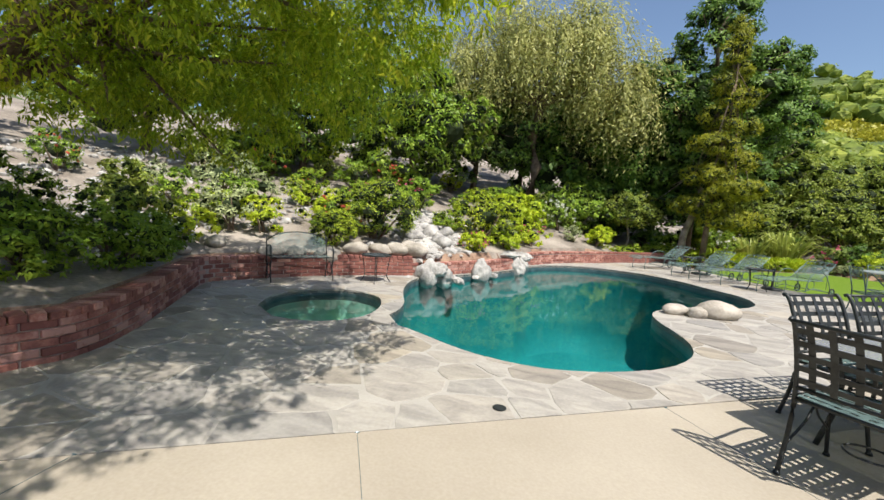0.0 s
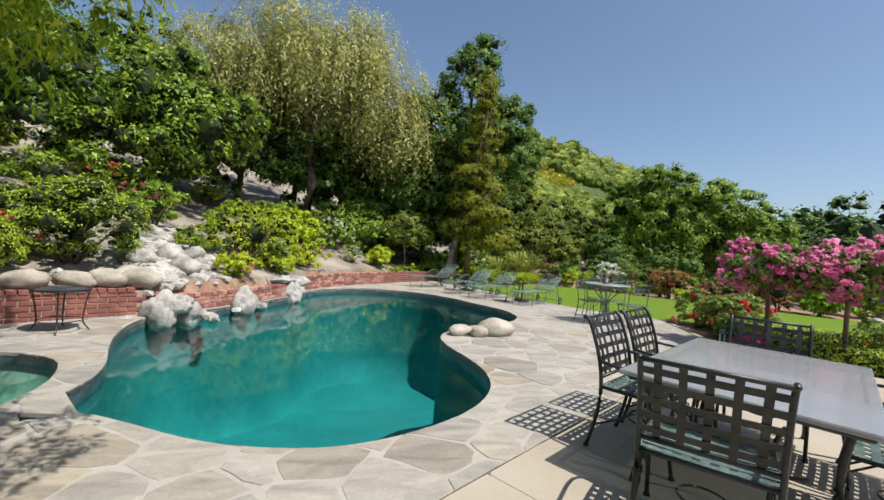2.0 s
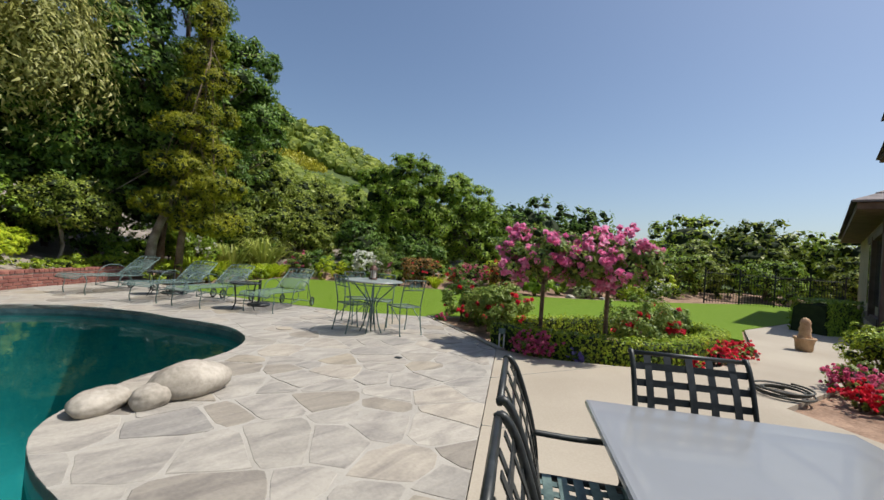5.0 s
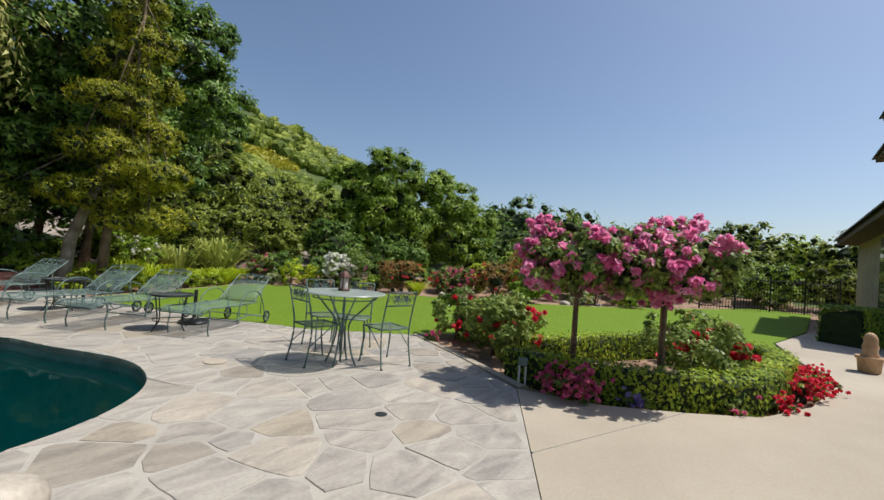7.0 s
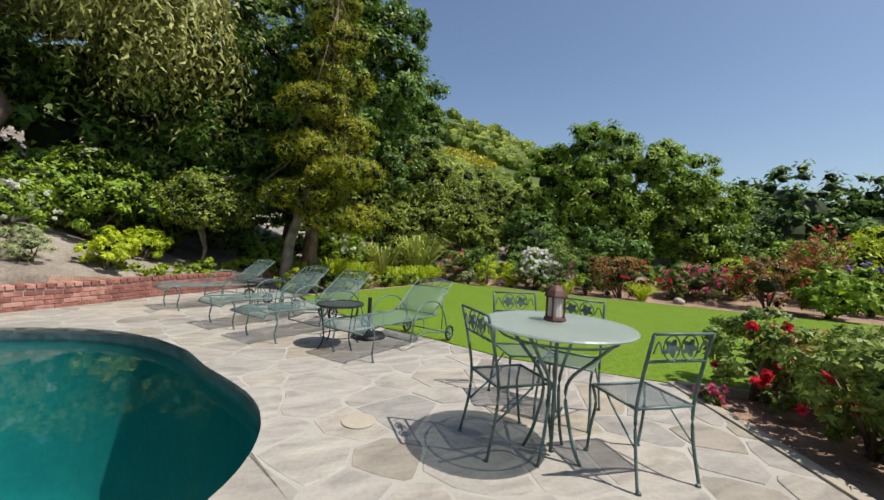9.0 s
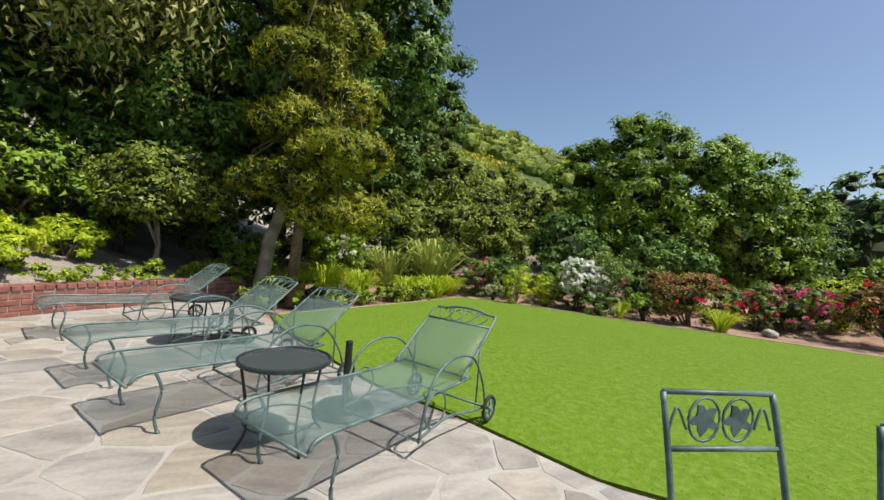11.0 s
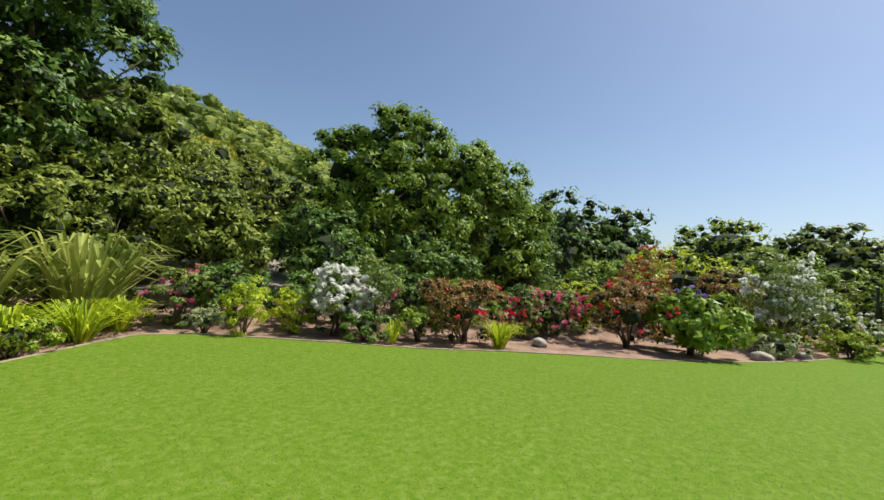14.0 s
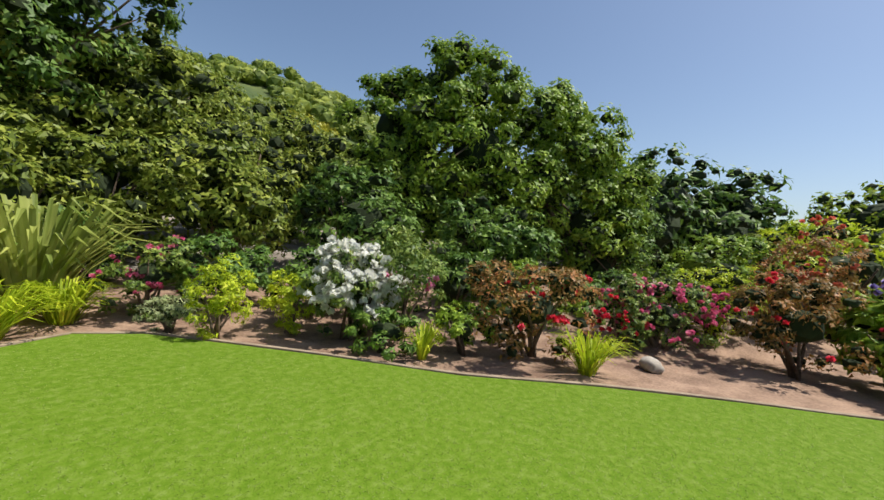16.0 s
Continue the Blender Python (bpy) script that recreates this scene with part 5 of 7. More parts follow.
def bistro_table():
    r = root("bistro_table", "round grey-green metal patio table with curved iron legs", "table")
    Geo().lathe((0, 0, 0), [(0.0, 0.742), (0.40, 0.742), (0.418, 0.744), (0.425, 0.752), (0.418, 0.760), (0.40, 0.762), (0.0, 0.762)], 48).part("top", M["round_top"], r)
    g = Geo()
    g.tube([(0, 0, 0.742), (0, 0, 0.02)], 0.011, 8)
    for i in range(4):
        a = math.pi / 2 * i + 0.5
        d = Vector((math.cos(a), math.sin(a), 0))
        g.tube(bent([d * 0.36 + Vector((0, 0, 0.74)), d * 0.22 + Vector((0, 0, 0.6)), d * 0.07 + Vector((0, 0, 0.42)), d * 0.11 + Vector((0, 0, 0.15)), d * 0.17 + Vector((0, 0, 0.0))], 6), 0.010, 6)
    g.tube([(0.33 * math.cos(t), 0.33 * math.sin(t), 0.70) for t in [2 * math.pi * i / 28 for i in range(28)]], 0.007, 5, True)
    g.part("legs", M["green_iron"], r, True)
    return r


TX, TY = 5.90, 8.69
bt = bistro_table()
bt.location = (TX, TY, 0)
bc = bistro_chair()
bc.matrix_world = pose(5.74, 8.92, 0, 0, 0, -93)
for x, y, a in ((6.30, 8.44, -8), (6.38, 9.12, 128), (6.2, 9.43, 168)):
    copy_thing(bc, pose(x, y, 0, 0, 0, a))


def lantern():
    r = root("lantern", "small rusty brown metal candle lantern on the table", "lantern")
    g = Geo()
    g.lathe((0, 0, 0), [(0.062, 0), (0.066, 0.01), (0.06, 0.022), (0.05, 0.026)], 8)
    for i in range(4):
        a = math.pi / 2 * i + 0.6
        g.tube([(0.052 * math.cos(a), 0.052 * math.sin(a), 0.02), (0.052 * math.cos(a), 0.052 * math.sin(a), 0.145)], 0.007, 5)
    g.lathe((0, 0, 0.14), [(0.066, 0), (0.066, 0.01), (0.05, 0.04), (0.03, 0.062), (0.012, 0.07), (0.012, 0.08)], 8)
    g.tube(ring((0, 0, 0.235), 0.02, None, 12), 0.003, 5, True)
    g.part("metal_frame", M["lantern"], r)
    Geo().lathe((0, 0, 0.022), [(0.042, 0), (0.042, 0.118)], 12).part("glass", M["candle"], r)
    return r


lt = lantern()
lt.location = (5.93, 8.76, 0.762)


# ---- loungers ----
def lounger():
    """Head end at +y with wheels, foot end at -y."""
    r = root("lounger", "green wrought-iron mesh sun lounger with raised back and wheels", "lounger", "loungers by the pool")
    W = 0.27
    g = Geo()
    for s in (-1, 1):
        g.tube(bent([(s * W, -0.82, 0.30), (s * W, -0.74, 0.345), (s * W, -0.3, 0.33), (s * W, 0.1, 0.32), (s * W, 0.42, 0.33)], 4), 0.009, 6)
        g.tube(bent([(s * W, 0.30, 0.33), (s * W, 0.5, 0.49), (s * (W - 0.01), 0.70, 0.65), (s * (W - 0.02), 0.745, 0.685)], 4), 0.009, 6)
        g.tube(bent([(s * W, -0.70, 0.34), (s * W, -0.665, 0.24), (s * W, -0.69, 0.10), (s * W, -0.67, 0.0)], 5), 0.009, 6)
        g.lathe((s * W, -0.67, 0), [(0.015, 0), (0.013, 0.01), (0.008, 0.018)], 8)
        # arched arm and scroll
        g.tube(bent([(s * (W + 0.02), -0.12, 0.10), (s * (W + 0.03), -0.06, 0.38), (s * (W + 0.03), 0.12, 0.50), (s * (W + 0.03), 0.38, 0.47), (s * (W + 0.02), 0.55, 0.28), (s * (W + 0.02), 0.62, 0.09)], 6), 0.008, 6)
        g.tube([Vector((s * (W + 0.02), 0.02, 0.24)) + Vector((0, 0.10 * math.cos(a), 0.10 * math.sin(a))) for a in [2 * math.pi * i / 18 for i in range(18)]], 0.006, 5, True)
        g.tube(bent([(s * (W + 0.02), -0.12, 0.12), (s * (W + 0.02), 0.15, 0.16), (s * (W + 0.02), 0.4, 0.12), (s * (W + 0.02), 0.62, 0.09)], 5), 0.008, 6)
        g.tube([(s * W, 0.52, 0.14), (s * W, 0.52, 0.54)], 0.006, 5)
    for y, z in ((-0.83, 0.29), (0.40, 0.33), (0.62, 0.09), (-0.12, 0.11), (0.655, 0.615)):
        g.tube([(-W - 0.02 * (z < 0.2), y, z), (W + 0.02 * (z < 0.2), y, z)], 0.008, 6)
    # arched head rail with scrollwork under it
    hw = W - 0.02
    g.tube(bent([(-hw, 0.745, 0.685), (-hw * 0.72, 0.748, 0.687), (-hw * 0.4, 0.765, 0.702), (0, 0.772, 0.708), (hw * 0.4, 0.765, 0.702), (hw * 0.72, 0.748, 0.687), (hw, 0.745, 0.685)], 4), 0.009, 6)
    for sx in (-1, 1):
        for x0 in (0.03, 0.125):
            pts = [(x0, 0.98), (x0 - 0.028, 0.85), (x0 - 0.03, 0.45), (x0 - 0.005, 0.08), (x0 + 0.04, 0.12), (x0 + 0.075, 0.55), (x0 + 0.09, 0.95)]
            g.tube(bent([(sx * q, 0.655 + 0.10 * t, 0.615 + 0.08 * t) for q, t in pts], 4), 0.0045, 5)
            g.tube([(sx * (x0 + 0.018 + 0.02 * math.cos(t)), 0.655 + 0.10 * (0.72 + 0.2 * math.sin(t)), 0.615 + 0.08 * (0.72 + 0.2 * math.sin(t))) for t in [math.pi * j / 7 for j in range(9)]], 0.0045, 5)
    g.part("iron_frame", M["green_iron"], r, True)
    uv_sheet("mesh_seat", [[(x, y, z - 0.012 * (1 - (x / W) ** 2)) for x in np.linspace(-W, W, 5)] for y, z in ((-0.825, 0.295), (-0.74, 0.343), (-0.5, 0.335), (-0.2, 0.325), (0.1, 0.32), (0.38, 0.33))], M["sheet"], r)
    uv_sheet("mesh_back", [[(x, y - 0.01 * (1 - (x / W) ** 2), z) for x in np.linspace(-W + 0.005, W - 0.005, 5)] for y, z in ((0.31, 0.34), (0.42, 0.425), (0.55, 0.528), (0.655, 0.615))], M["sheet"], r)
    for s in (-1, 1):
        w = new("wheel")
        w.parent = r
        w.location = (s * (W + 0.05), 0.62, 0.09)
        g = Geo()
        g.tube([(0, 0.078 * math.cos(a), 0.078 * math.sin(a)) for a in [2 * math.pi * i / 24 for i in range(24)]], 0.012, 7, True)
        g.part("tyre", M["rubber"], w, True)
        g = Geo()
        g.tube([(0, 0.06 * math.cos(a), 0.06 * math.sin(a)) for a in [2 * math.pi * i / 20 for i in range(20)]], 0.006, 5, True)
        for i in range(5):
            a = 2 * math.pi * i / 5
            g.tube([(0, 0, 0), (0, 0.06 * math.cos(a), 0.06 * math.sin(a))], 0.006, 5)
        g.tube([(-0.02, 0, 0), (0.02, 0, 0)], 0.014, 8)
        g.part("rim", M["green_iron"], w, True)
    return r


lo = lounger()
LO = [(5.74, 11.22, -56), (4.91, 12.09, -57), (4.46, 12.85, -57), (3.72, 14.15, -62)]
lo.matrix_world = pose(LO[0][0], LO[0][1], 0, 0, 0, LO[0][2])
for x, y, a in LO[1:]:
    copy_thing(lo, pose(x, y, 0, 0, 0, a))


def side_table(name="side_table"):
    r = root(name, "low round dark mesh side table between loungers", "table", "side tables")
    g = Geo().lathe((0, 0, 0), [(0.24, 0.44), (0.252, 0.445), (0.252, 0.462), (0.24, 0.466), (0.235, 0.46), (0.235, 0.444), (0.24, 0.44)], 36)
    g.part("rim", M["iron"], r)
    n = 7
    rows = []
    for i in range(n):
        rr = 0.002 + 0.236 * i / (n - 1)
        rows.append([(rr * math.cos(t), rr * math.sin(t), 0.456) for t in np.linspace(0, 2 * math.pi, 33)])
    me = bpy.data.meshes.new("mesh_top")
    vs = [p for rw in rows for p in rw]
    me.from_pydata(vs, [], [(i * 33 + j, i * 33 + j + 1, (i + 1) * 33 + j + 1, (i + 1) * 33 + j) for i in range(n - 1) for j in range(32)])
    uv = me.uv_layers.new()
    for lp in me.loops:
        uv.data[lp.index].uv = vs[lp.vertex_index][:2]
    me.materials.append(M["dark_sheet"])
    top = new("mesh_top", me)
    top.parent = r
    g = Geo()
    for i in range(4):
        a = math.pi / 2 * i + 0.4
        d = Vector((math.cos(a), math.sin(a), 0))
        g.tube(bent([d * 0.235 + Vector((0, 0, 0.45)), d * 0.20 + Vector((0, 0, 0.25)), d * 0.19 + Vector((0, 0, 0.10)), d * 0.25], 5), 0.008, 6)
    g.tube([(0.195 * math.cos(t), 0.195 * math.sin(t), 0.12) for t in [2 * math.pi * i / 24 for i in range(24)]], 0.006, 5, True)
    g.part("legs", M["iron"], r, True)
    return r


st = side_table()
st.location = (5.12, 11.3, 0)
copy_thing(st, pose(4.35, 13.45, 0))
copy_thing(st, pose(-1.95, 7.05, 0))


def umbrella_stand():
    r = root("umbrella_stand", "dark metal umbrella base with an empty upright tube", "stand", "umbrella stands")
    Geo().lathe((0, 0, 0), [(0.20, 0), (0.205, 0.02), (0.18, 0.045), (0.05, 0.06), (0.03, 0.08)], 28).part("base", M["iron"], r)
    Geo().lathe((0, 0, 0.05), [(0.024, 0), (0.024, 0.42), (0.021, 0.425), (0.018, 0.42), (0.018, 0.3)], 14).part("tube", M["iron"], r)
    return r


us = umbrella_stand()
us.location = (5.52, 11.62, 0)
copy_thing(us, pose(4.62, 13.62, 0))


def garden_bench():
    r = root("garden_bench", "pale green metal mesh garden bench by the brick wall", "bench")
    g = Geo()
    for s in (-0.48, 0.48):
        g.tube(bent([(s, -0.2, 0), (s, -0.15, 0.2), (s, -0.17, 0.38), (s, -0.24, 0.7)], 5), 0.010, 6)
        g.tube(bent([(s, 0.22, 0), (s, 0.18, 0.2), (s, 0.2, 0.38), (s, 0.16, 0.55), (s, 0.0, 0.56), (s, -0.2, 0.53)], 5), 0.010, 6)
        g.tube([Vector((s, 0.02, 0.17)) + Vector((0, 0.12 * math.cos(a), 0.12 * math.sin(a))) for a in [2 * math.pi * i / 18 for i in range(18)]], 0.007, 5, True)
        g.tube([(s, -0.15, 0.1), (s, 0.2, 0.1)], 0.007, 5)
    for y, z in ((-0.17, 0.38), (0.2, 0.38)):
        g.tube([(-0.48, y, z), (0.48, y, z)], 0.010, 6)
    g.tube(bent([(-0.48, -0.24, 0.62), (-0.3, -0.25, 0.72), (0, -0.255, 0.76), (0.3, -0.25, 0.72), (0.48, -0.24, 0.62)], 5), 0.010, 6)
    g.part("iron_frame", M["iron"], r, True)
    uv_sheet("mesh_seat", [[(x, y, 0.38) for x in np.linspace(-0.48, 0.48, 6)] for y in (-0.17, 0, 0.2)], M["sheet"], r)
    uv_sheet("mesh_back", [[(x, -0.17 - 0.08 * t, 0.40 + t * (0.36 - 0.5 * x * x)) for x in np.linspace(-0.47, 0.47, 9)] for t in (0, 0.5, 1)], M["sheet"], r)
    return r


gb = garden_bench()
gb.matrix_world = pose(-3.02, 6.45, 0, 0, 0, 180 + 50)

# ---- boulders by the pool, waterfall rocks ----
rock("boulder", "pale rounded boulder resting on the patio edge", 3.22, 7.42, -0.01, 0.62, 0.34, 0.30, M["boulder"], 12, 0.12, "pool boulders", "boulder")
rock("boulder", "pale rounded boulder resting on the patio edge", 2.68, 7.40, -0.01, 0.40, 0.27, 0.18, M["boulder"], 35, 0.12, "pool boulders", "boulder")
rock("boulder", "pale rounded boulder resting on the patio edge", 2.94, 7.30, -0.01, 0.27, 0.22, 0.19, M["boulder"], 35, 0.12, "pool boulders", "boulder")
for x, y, z, a, b, c, t in ((-1.38, 8.08, -0.16, .42, .40, .55, 20), (-1.12, 8.42, -0.2, .42, .34, .42, 50), (-1.22, 8.18, 0.05, .40, .30, .30, 10), (-0.62, 9.32, -0.2, .40, .36, .62, 40), (-0.02, 10.72, -0.2, .42, .36, .50, 10), (0.06, 10.95, -0.1, .38, .34, .42, 60), (-0.18, 10.6, 0.28, .6, .3, .18, 50), (0.05, 11.05, 0.2, .5, .4, .22, 20)):
    rock("waterfall_rock", "grey-white waterfall boulder at the pool's edge", x, y, z, a, b, c, M["grey_rock"], t, 0.45, "waterfall rocks")
for i in range(34):
    t = rng.uniform(0, 1)
    x, y = -1.55 - 1.0 * t + rng.uniform(-0.4, 0.4) * (1 - 0.3 * t), 8.5 + 3.6 * t + rng.uniform(-0.45, 0.45)
    s = rng.uniform(0.14, 0.42) * (1.1 - 0.4 * t)
    rock("waterfall_rock", "pale grey stream boulder on the dry cascade", x, y, height(x, y) - 0.05, s * 1.3, s, s * 0.9, M["grey_rock"], rng.uniform(0, 180), 0.4, "waterfall rocks", sub=3)
for i, (x, y, s) in enumerate(((-2.3, 7.9, .34), (-2.65, 7.62, .36), (-3.0, 7.2, .40), (-3.35, 6.8, .34), (-2.05, 8.1, .38), (-1.75, 8.3, .40), (-3.6, 6.45, .3), (-1.95, 8.45, .34), (-4.3, 6.0, .3), (-4.2, 5.3, .26))):
    rock("edging_rock", "pale rounded rock along the top of the brick wall", x, y, height(x, y) - 0.04, s * 1.3, s, s * 0.75, M["boulder"], i * 37, 0.25, "rocks along the wall", sub=3)
# loose pale stones on the bank
g = Geo()
bm = bmesh.new()
bmesh.ops.create_icosphere(bm, subdivisions=1, radius=1)
for _ in range(1300):
    if rng.uniform() < 0.5:
        t = rng.uniform(0, 1)
        x, y = -1.6 - 1.1 * t + rng.normal() * 0.4, 8.5 + 4.2 * t + rng.normal() * 0.3
    else:
        x, y = rng.uniform(-11, -4.4), rng.uniform(3.5, 10.0)
    s = rng.uniform(0.03, 0.13)
    z = height(x, y)
    k = [rng.uniform(0.7, 1.3) for _ in bm.verts]
    g.add([(x + v.co.x * s * k[i] * 1.3, y + v.co.y * s * k[i], z + v.co.z * s * k[i] * 0.7) for i, v in enumerate(bm.verts)], [tuple(v.index for v in f.verts) for f in bm.faces])
bm.free()
tagged(g.part("gravel", M["grey_rock"]), "loose pale grey stones on the dry bank", "gravel", kind="stuff")


# ---- planting ----
def at(x, y):
    return height(x, y)


# far lawn border
strap_plant("flax", "tall olive flax with arching strap leaves", 8.75, 19.0, -0.05, 2.2, 1.4, M["l_strap"], 150, 0.07)
strap_plant("flax", "tall olive flax with arching strap leaves", 7.6, 18.7, -0.05, 1.7, 1.1, M["l_strap"], 110, 0.06)
for x, y, w, h in ((8.45, 17.75, 1.1, 0.52), (7.75, 17.55, 0.9, 0.48), (9.0, 18.25, 0.9, 0.5), (6.6, 17.3, 0.9, 0.6), (5.9, 17.0, 0.9, 0.7), (5.3, 16.7, 0.8, 0.6)):
    strap_plant("daylily", "bright green grassy daylily clump", x, y, -0.05, w, h, M["l_lime"], 210, 0.026, "daylilies")
strap_plant("daylily", "bright green grassy daylily clump", 13.0, 14.2, -0.05, 0.8, 0.45, M["l_lime"], 150, 0.018, "daylilies")
strap_plant("daylily", "bright green grassy daylily clump", 11.75, 15.45, -0.05, 0.5, 0.38, M["l_lime"], 70, 0.018, "daylilies")
shrub("rose_bush", "pink-flowered rose bush in the border", 9.75, 18.2, -0.05, 1.0, 1.02, M["l_rose"], 2600, 0.06, "p_magenta", 26, 0.07, "border roses", cat="rose")
shrub("lavender", "silvery grey lavender mound", 9.85, 17.55, -0.05, 0.6, 0.42, M["l_grey"], 2600, 0.05, None, aspect=0.14)
shrub("spindle_shrub", "upright yellow-green twiggy shrub", 10.2, 17.05, -0.05, 0.7, 0.88, M["l_lime"], 2600, 0.05, solid=False, aspect=0.35)
shrub("fern_shrub", "yellow-green ferny shrub in the border", 11.0, 17.0, -0.05, 0.65, 0.75, M["l_lime"], 2000, 0.07, solid=False, aspect=0.28)
shrub("white_rose", "tall leafy rose bush with a few pink roses", 12.15, 16.3, -0.05, 1.15, 1.38, M["l_rose"], 4200, 0.06, "p_pink", 8, 0.09, cat="rose", solid=False)
shrub("white_rose", "rose bush covered in white roses", 11.45, 16.45, -0.05, 1.05, 1.12, M["l_rose"], 2400, 0.06, "p_white", 190, 0.11, cat="rose")
shrub("shrub", "low dark green shrub under the roses", 11.55, 15.85, -0.05, 1.0, 0.46, M["l_dark"], 1800, 0.06)
shrub("shrub", "low fresh green leafy plant", 12.25, 15.35, -0.05, 0.75, 0.55, M["l_mid"], 1800, 0.06)
shrub("rose_bush", "rusty red-leaved rose bush with red blooms", 12.95, 14.9, -0.05, 1.55, 1.1, M["l_rust"], 4200, 0.055, "p_red", 22, 0.08, "border roses", cat="rose")
shrub("rose_bush", "rose bush with cerise blooms at the lawn's edge", 14.95, 14.1, -0.05, 1.5, 0.95, M["l_rose"], 3600, 0.055, "p_magenta", 130, 0.075, "border roses", cat="rose")
shrub("rose_bush", "rose bush with red blooms at the lawn's edge", 14.4, 14.45, -0.05, 0.8, 0.8, M["l_rose"], 1500, 0.055, "p_red", 20, 0.075, "border roses", cat="rose")
shrub("shrub", "round clipped yellow-green shrub", 16.15, 13.75, -0.05, 1.35, 1.15, M["l_lime"], 4500, 0.05)
shrub("rose_bush", "rusty red-leaved rose bush with red blooms", 15.35, 12.7, -0.05, 1.45, 1.2, M["l_rust"], 4200, 0.055, "p_red", 16, 0.075, "border roses", cat="rose")
shrub("rose_bush", "tall pink and coral rose bush", 17.6, 12.85, -0.05, 1.3, 2.0, M["l_rust"], 4200, 0.065, "p_coral", 60, 0.085, "border roses", cat="rose", solid=False)
shrub("hydrangea", "glossy bright green broad-leaved shrub", 15.75, 11.65, -0.05, 1.75, 1.1, M["l_mid"], 3400, 0.13, aspect=0.55)
shrub("agapanthus", "purple-flowered plants behind the lawn", 17.6, 11.7, -0.05, 1.1, 1.2, M["l_mid"], 1600, 0.09, "p_purple", 40, 0.11)
shrub("white_rose", "tall loose rose bush with white blooms", 18.2, 10.2, -0.05, 1.5, 2.0, M["l_rose"], 4200, 0.065, "p_white", 130, 0.11, cat="rose", solid=False)
shrub("shrub", "low grey-green shrub at the lawn's edge", 16.9, 10.3, -0.05, 0.8, 0.5, M["l_grey"], 2000, 0.05)
for x, y, w, h, m in ((22.0, 12.5, 4.2, 2.6, "l_lime"), (25.0, 10.0, 4.2, 2.8, "l_mid"), (20.2, 14.5, 2.6, 2.0, "l_mid"), (21.5, 9.6, 2.4, 1.5, "l_lime"), (24.5, 14.5, 3.5, 2.2, "l_oak"), (27.5, 8.8, 3.0, 2.2, "l_oak"), (29, 6, 3.5, 2.4, "l_mid"), (29.5, 2.5, 3.5, 2.6, "l_oak")):
    shrub("valley_shrub", "big loose green shrub beyond the lawn", x, y, -0.15, w, h, M[m], 3800, 0.13, None, group="shrubs beyond the lawn")
for x, y, s in ((13.9, 13.85, 0.26), (16.4, 10.6, 0.3), (17.6, 9.9, 0.24)):
    rock("border_rock", "small pale rock on the mulch", x, y, -0.07, s * 1.3, s, s * 0.7, M["boulder"], 30, 0.3, "border rocks", sub=3)
# low growth that closes the back of the border
for x, y, w, h, m in ((10.6, 18.3, 1.5, 1.1, "l_dark"), (11.9, 17.6, 1.6, 1.0, "l_dark"), (13.3, 16.6, 1.7, 1.1, "l_dark"), (14.3, 15.8, 1.5, 1.0, "l_mid"), (15.6, 15.3, 1.6, 1.0, "l_dark"), (17.0, 14.6, 1.7, 1.1, "l_mid"), (9.0, 19.9, 1.6, 1.3, "l_dark"), (18.6, 13.0, 1.6, 1.2, "l_mid"), (19.3, 11.4, 1.5, 1.1, "l_mid")):
    shrub("border_shrub", "dark green growth behind the flowering border", x, y, -0.06, w, h, M[m], 3000, 0.075, None, group="growth behind the border")
for x, y, w, h, m, fl, nf in ((19.2, 9.9, 1.5, 1.5, "l_rose", "p_white", 170), (17.7, 10.55, 0.8, 0.6, "l_lime", None, 0), (18.4, 9.1, 1.1, 0.6, "l_hedge", None, 0), (20.2, 8.9, 1.3, 1.0, "l_rose", "p_white", 60), (19.6, 11.2, 1.6, 1.9, "l_rust", "p_coral", 20)):
    shrub("border_shrub", "flowering shrub along the lawn's edge" if fl else "low yellow-green mound along the lawn's edge", x, y, -0.06, w, h, M[m], 3000, 0.06, fl, nf, 0.08, "shrubs along the lawn")
# screen behind the border
for x, y, w, h, m in ((11.0, 20.0, 2.6, 2.2, "l_oak"), (13.2, 19.0, 2.6, 2.2, "l_dark"), (9.3, 21.3, 2.4, 2.4, "l_oak"), (7.0, 20.3, 2.4, 1.9, "l_dark"), (6.1, 18.6, 1.3, 1.3, "l_mid"), (15.0, 17.2, 2.2, 1.7, "l_dark"), (21.0, 17.5, 2.6, 2.4, "l_dark"), (12.0, 22.5, 3.2, 3.0, "l_oak"), (14.8, 22.4, 3.0, 3.4, "l_oak"), (23.5, 18.5, 3.2, 3.0, "l_dark"), (8.4, 20.4, 2.0, 2.2, "l_oak")):
    shrub("screen_shrub", "dense tall green screening shrub behind the border", x, y, at(x, y), w, h, M[m], 5200, 0.11, None, group="screening shrubs", lumps=8)
shrub("white_shrub", "shrub with creamy white flowers under the trees", 6.3, 18.2, 0.0, 1.2, 1.5, M["l_mid"], 2200, 0.07, "p_white", 60, 0.09)


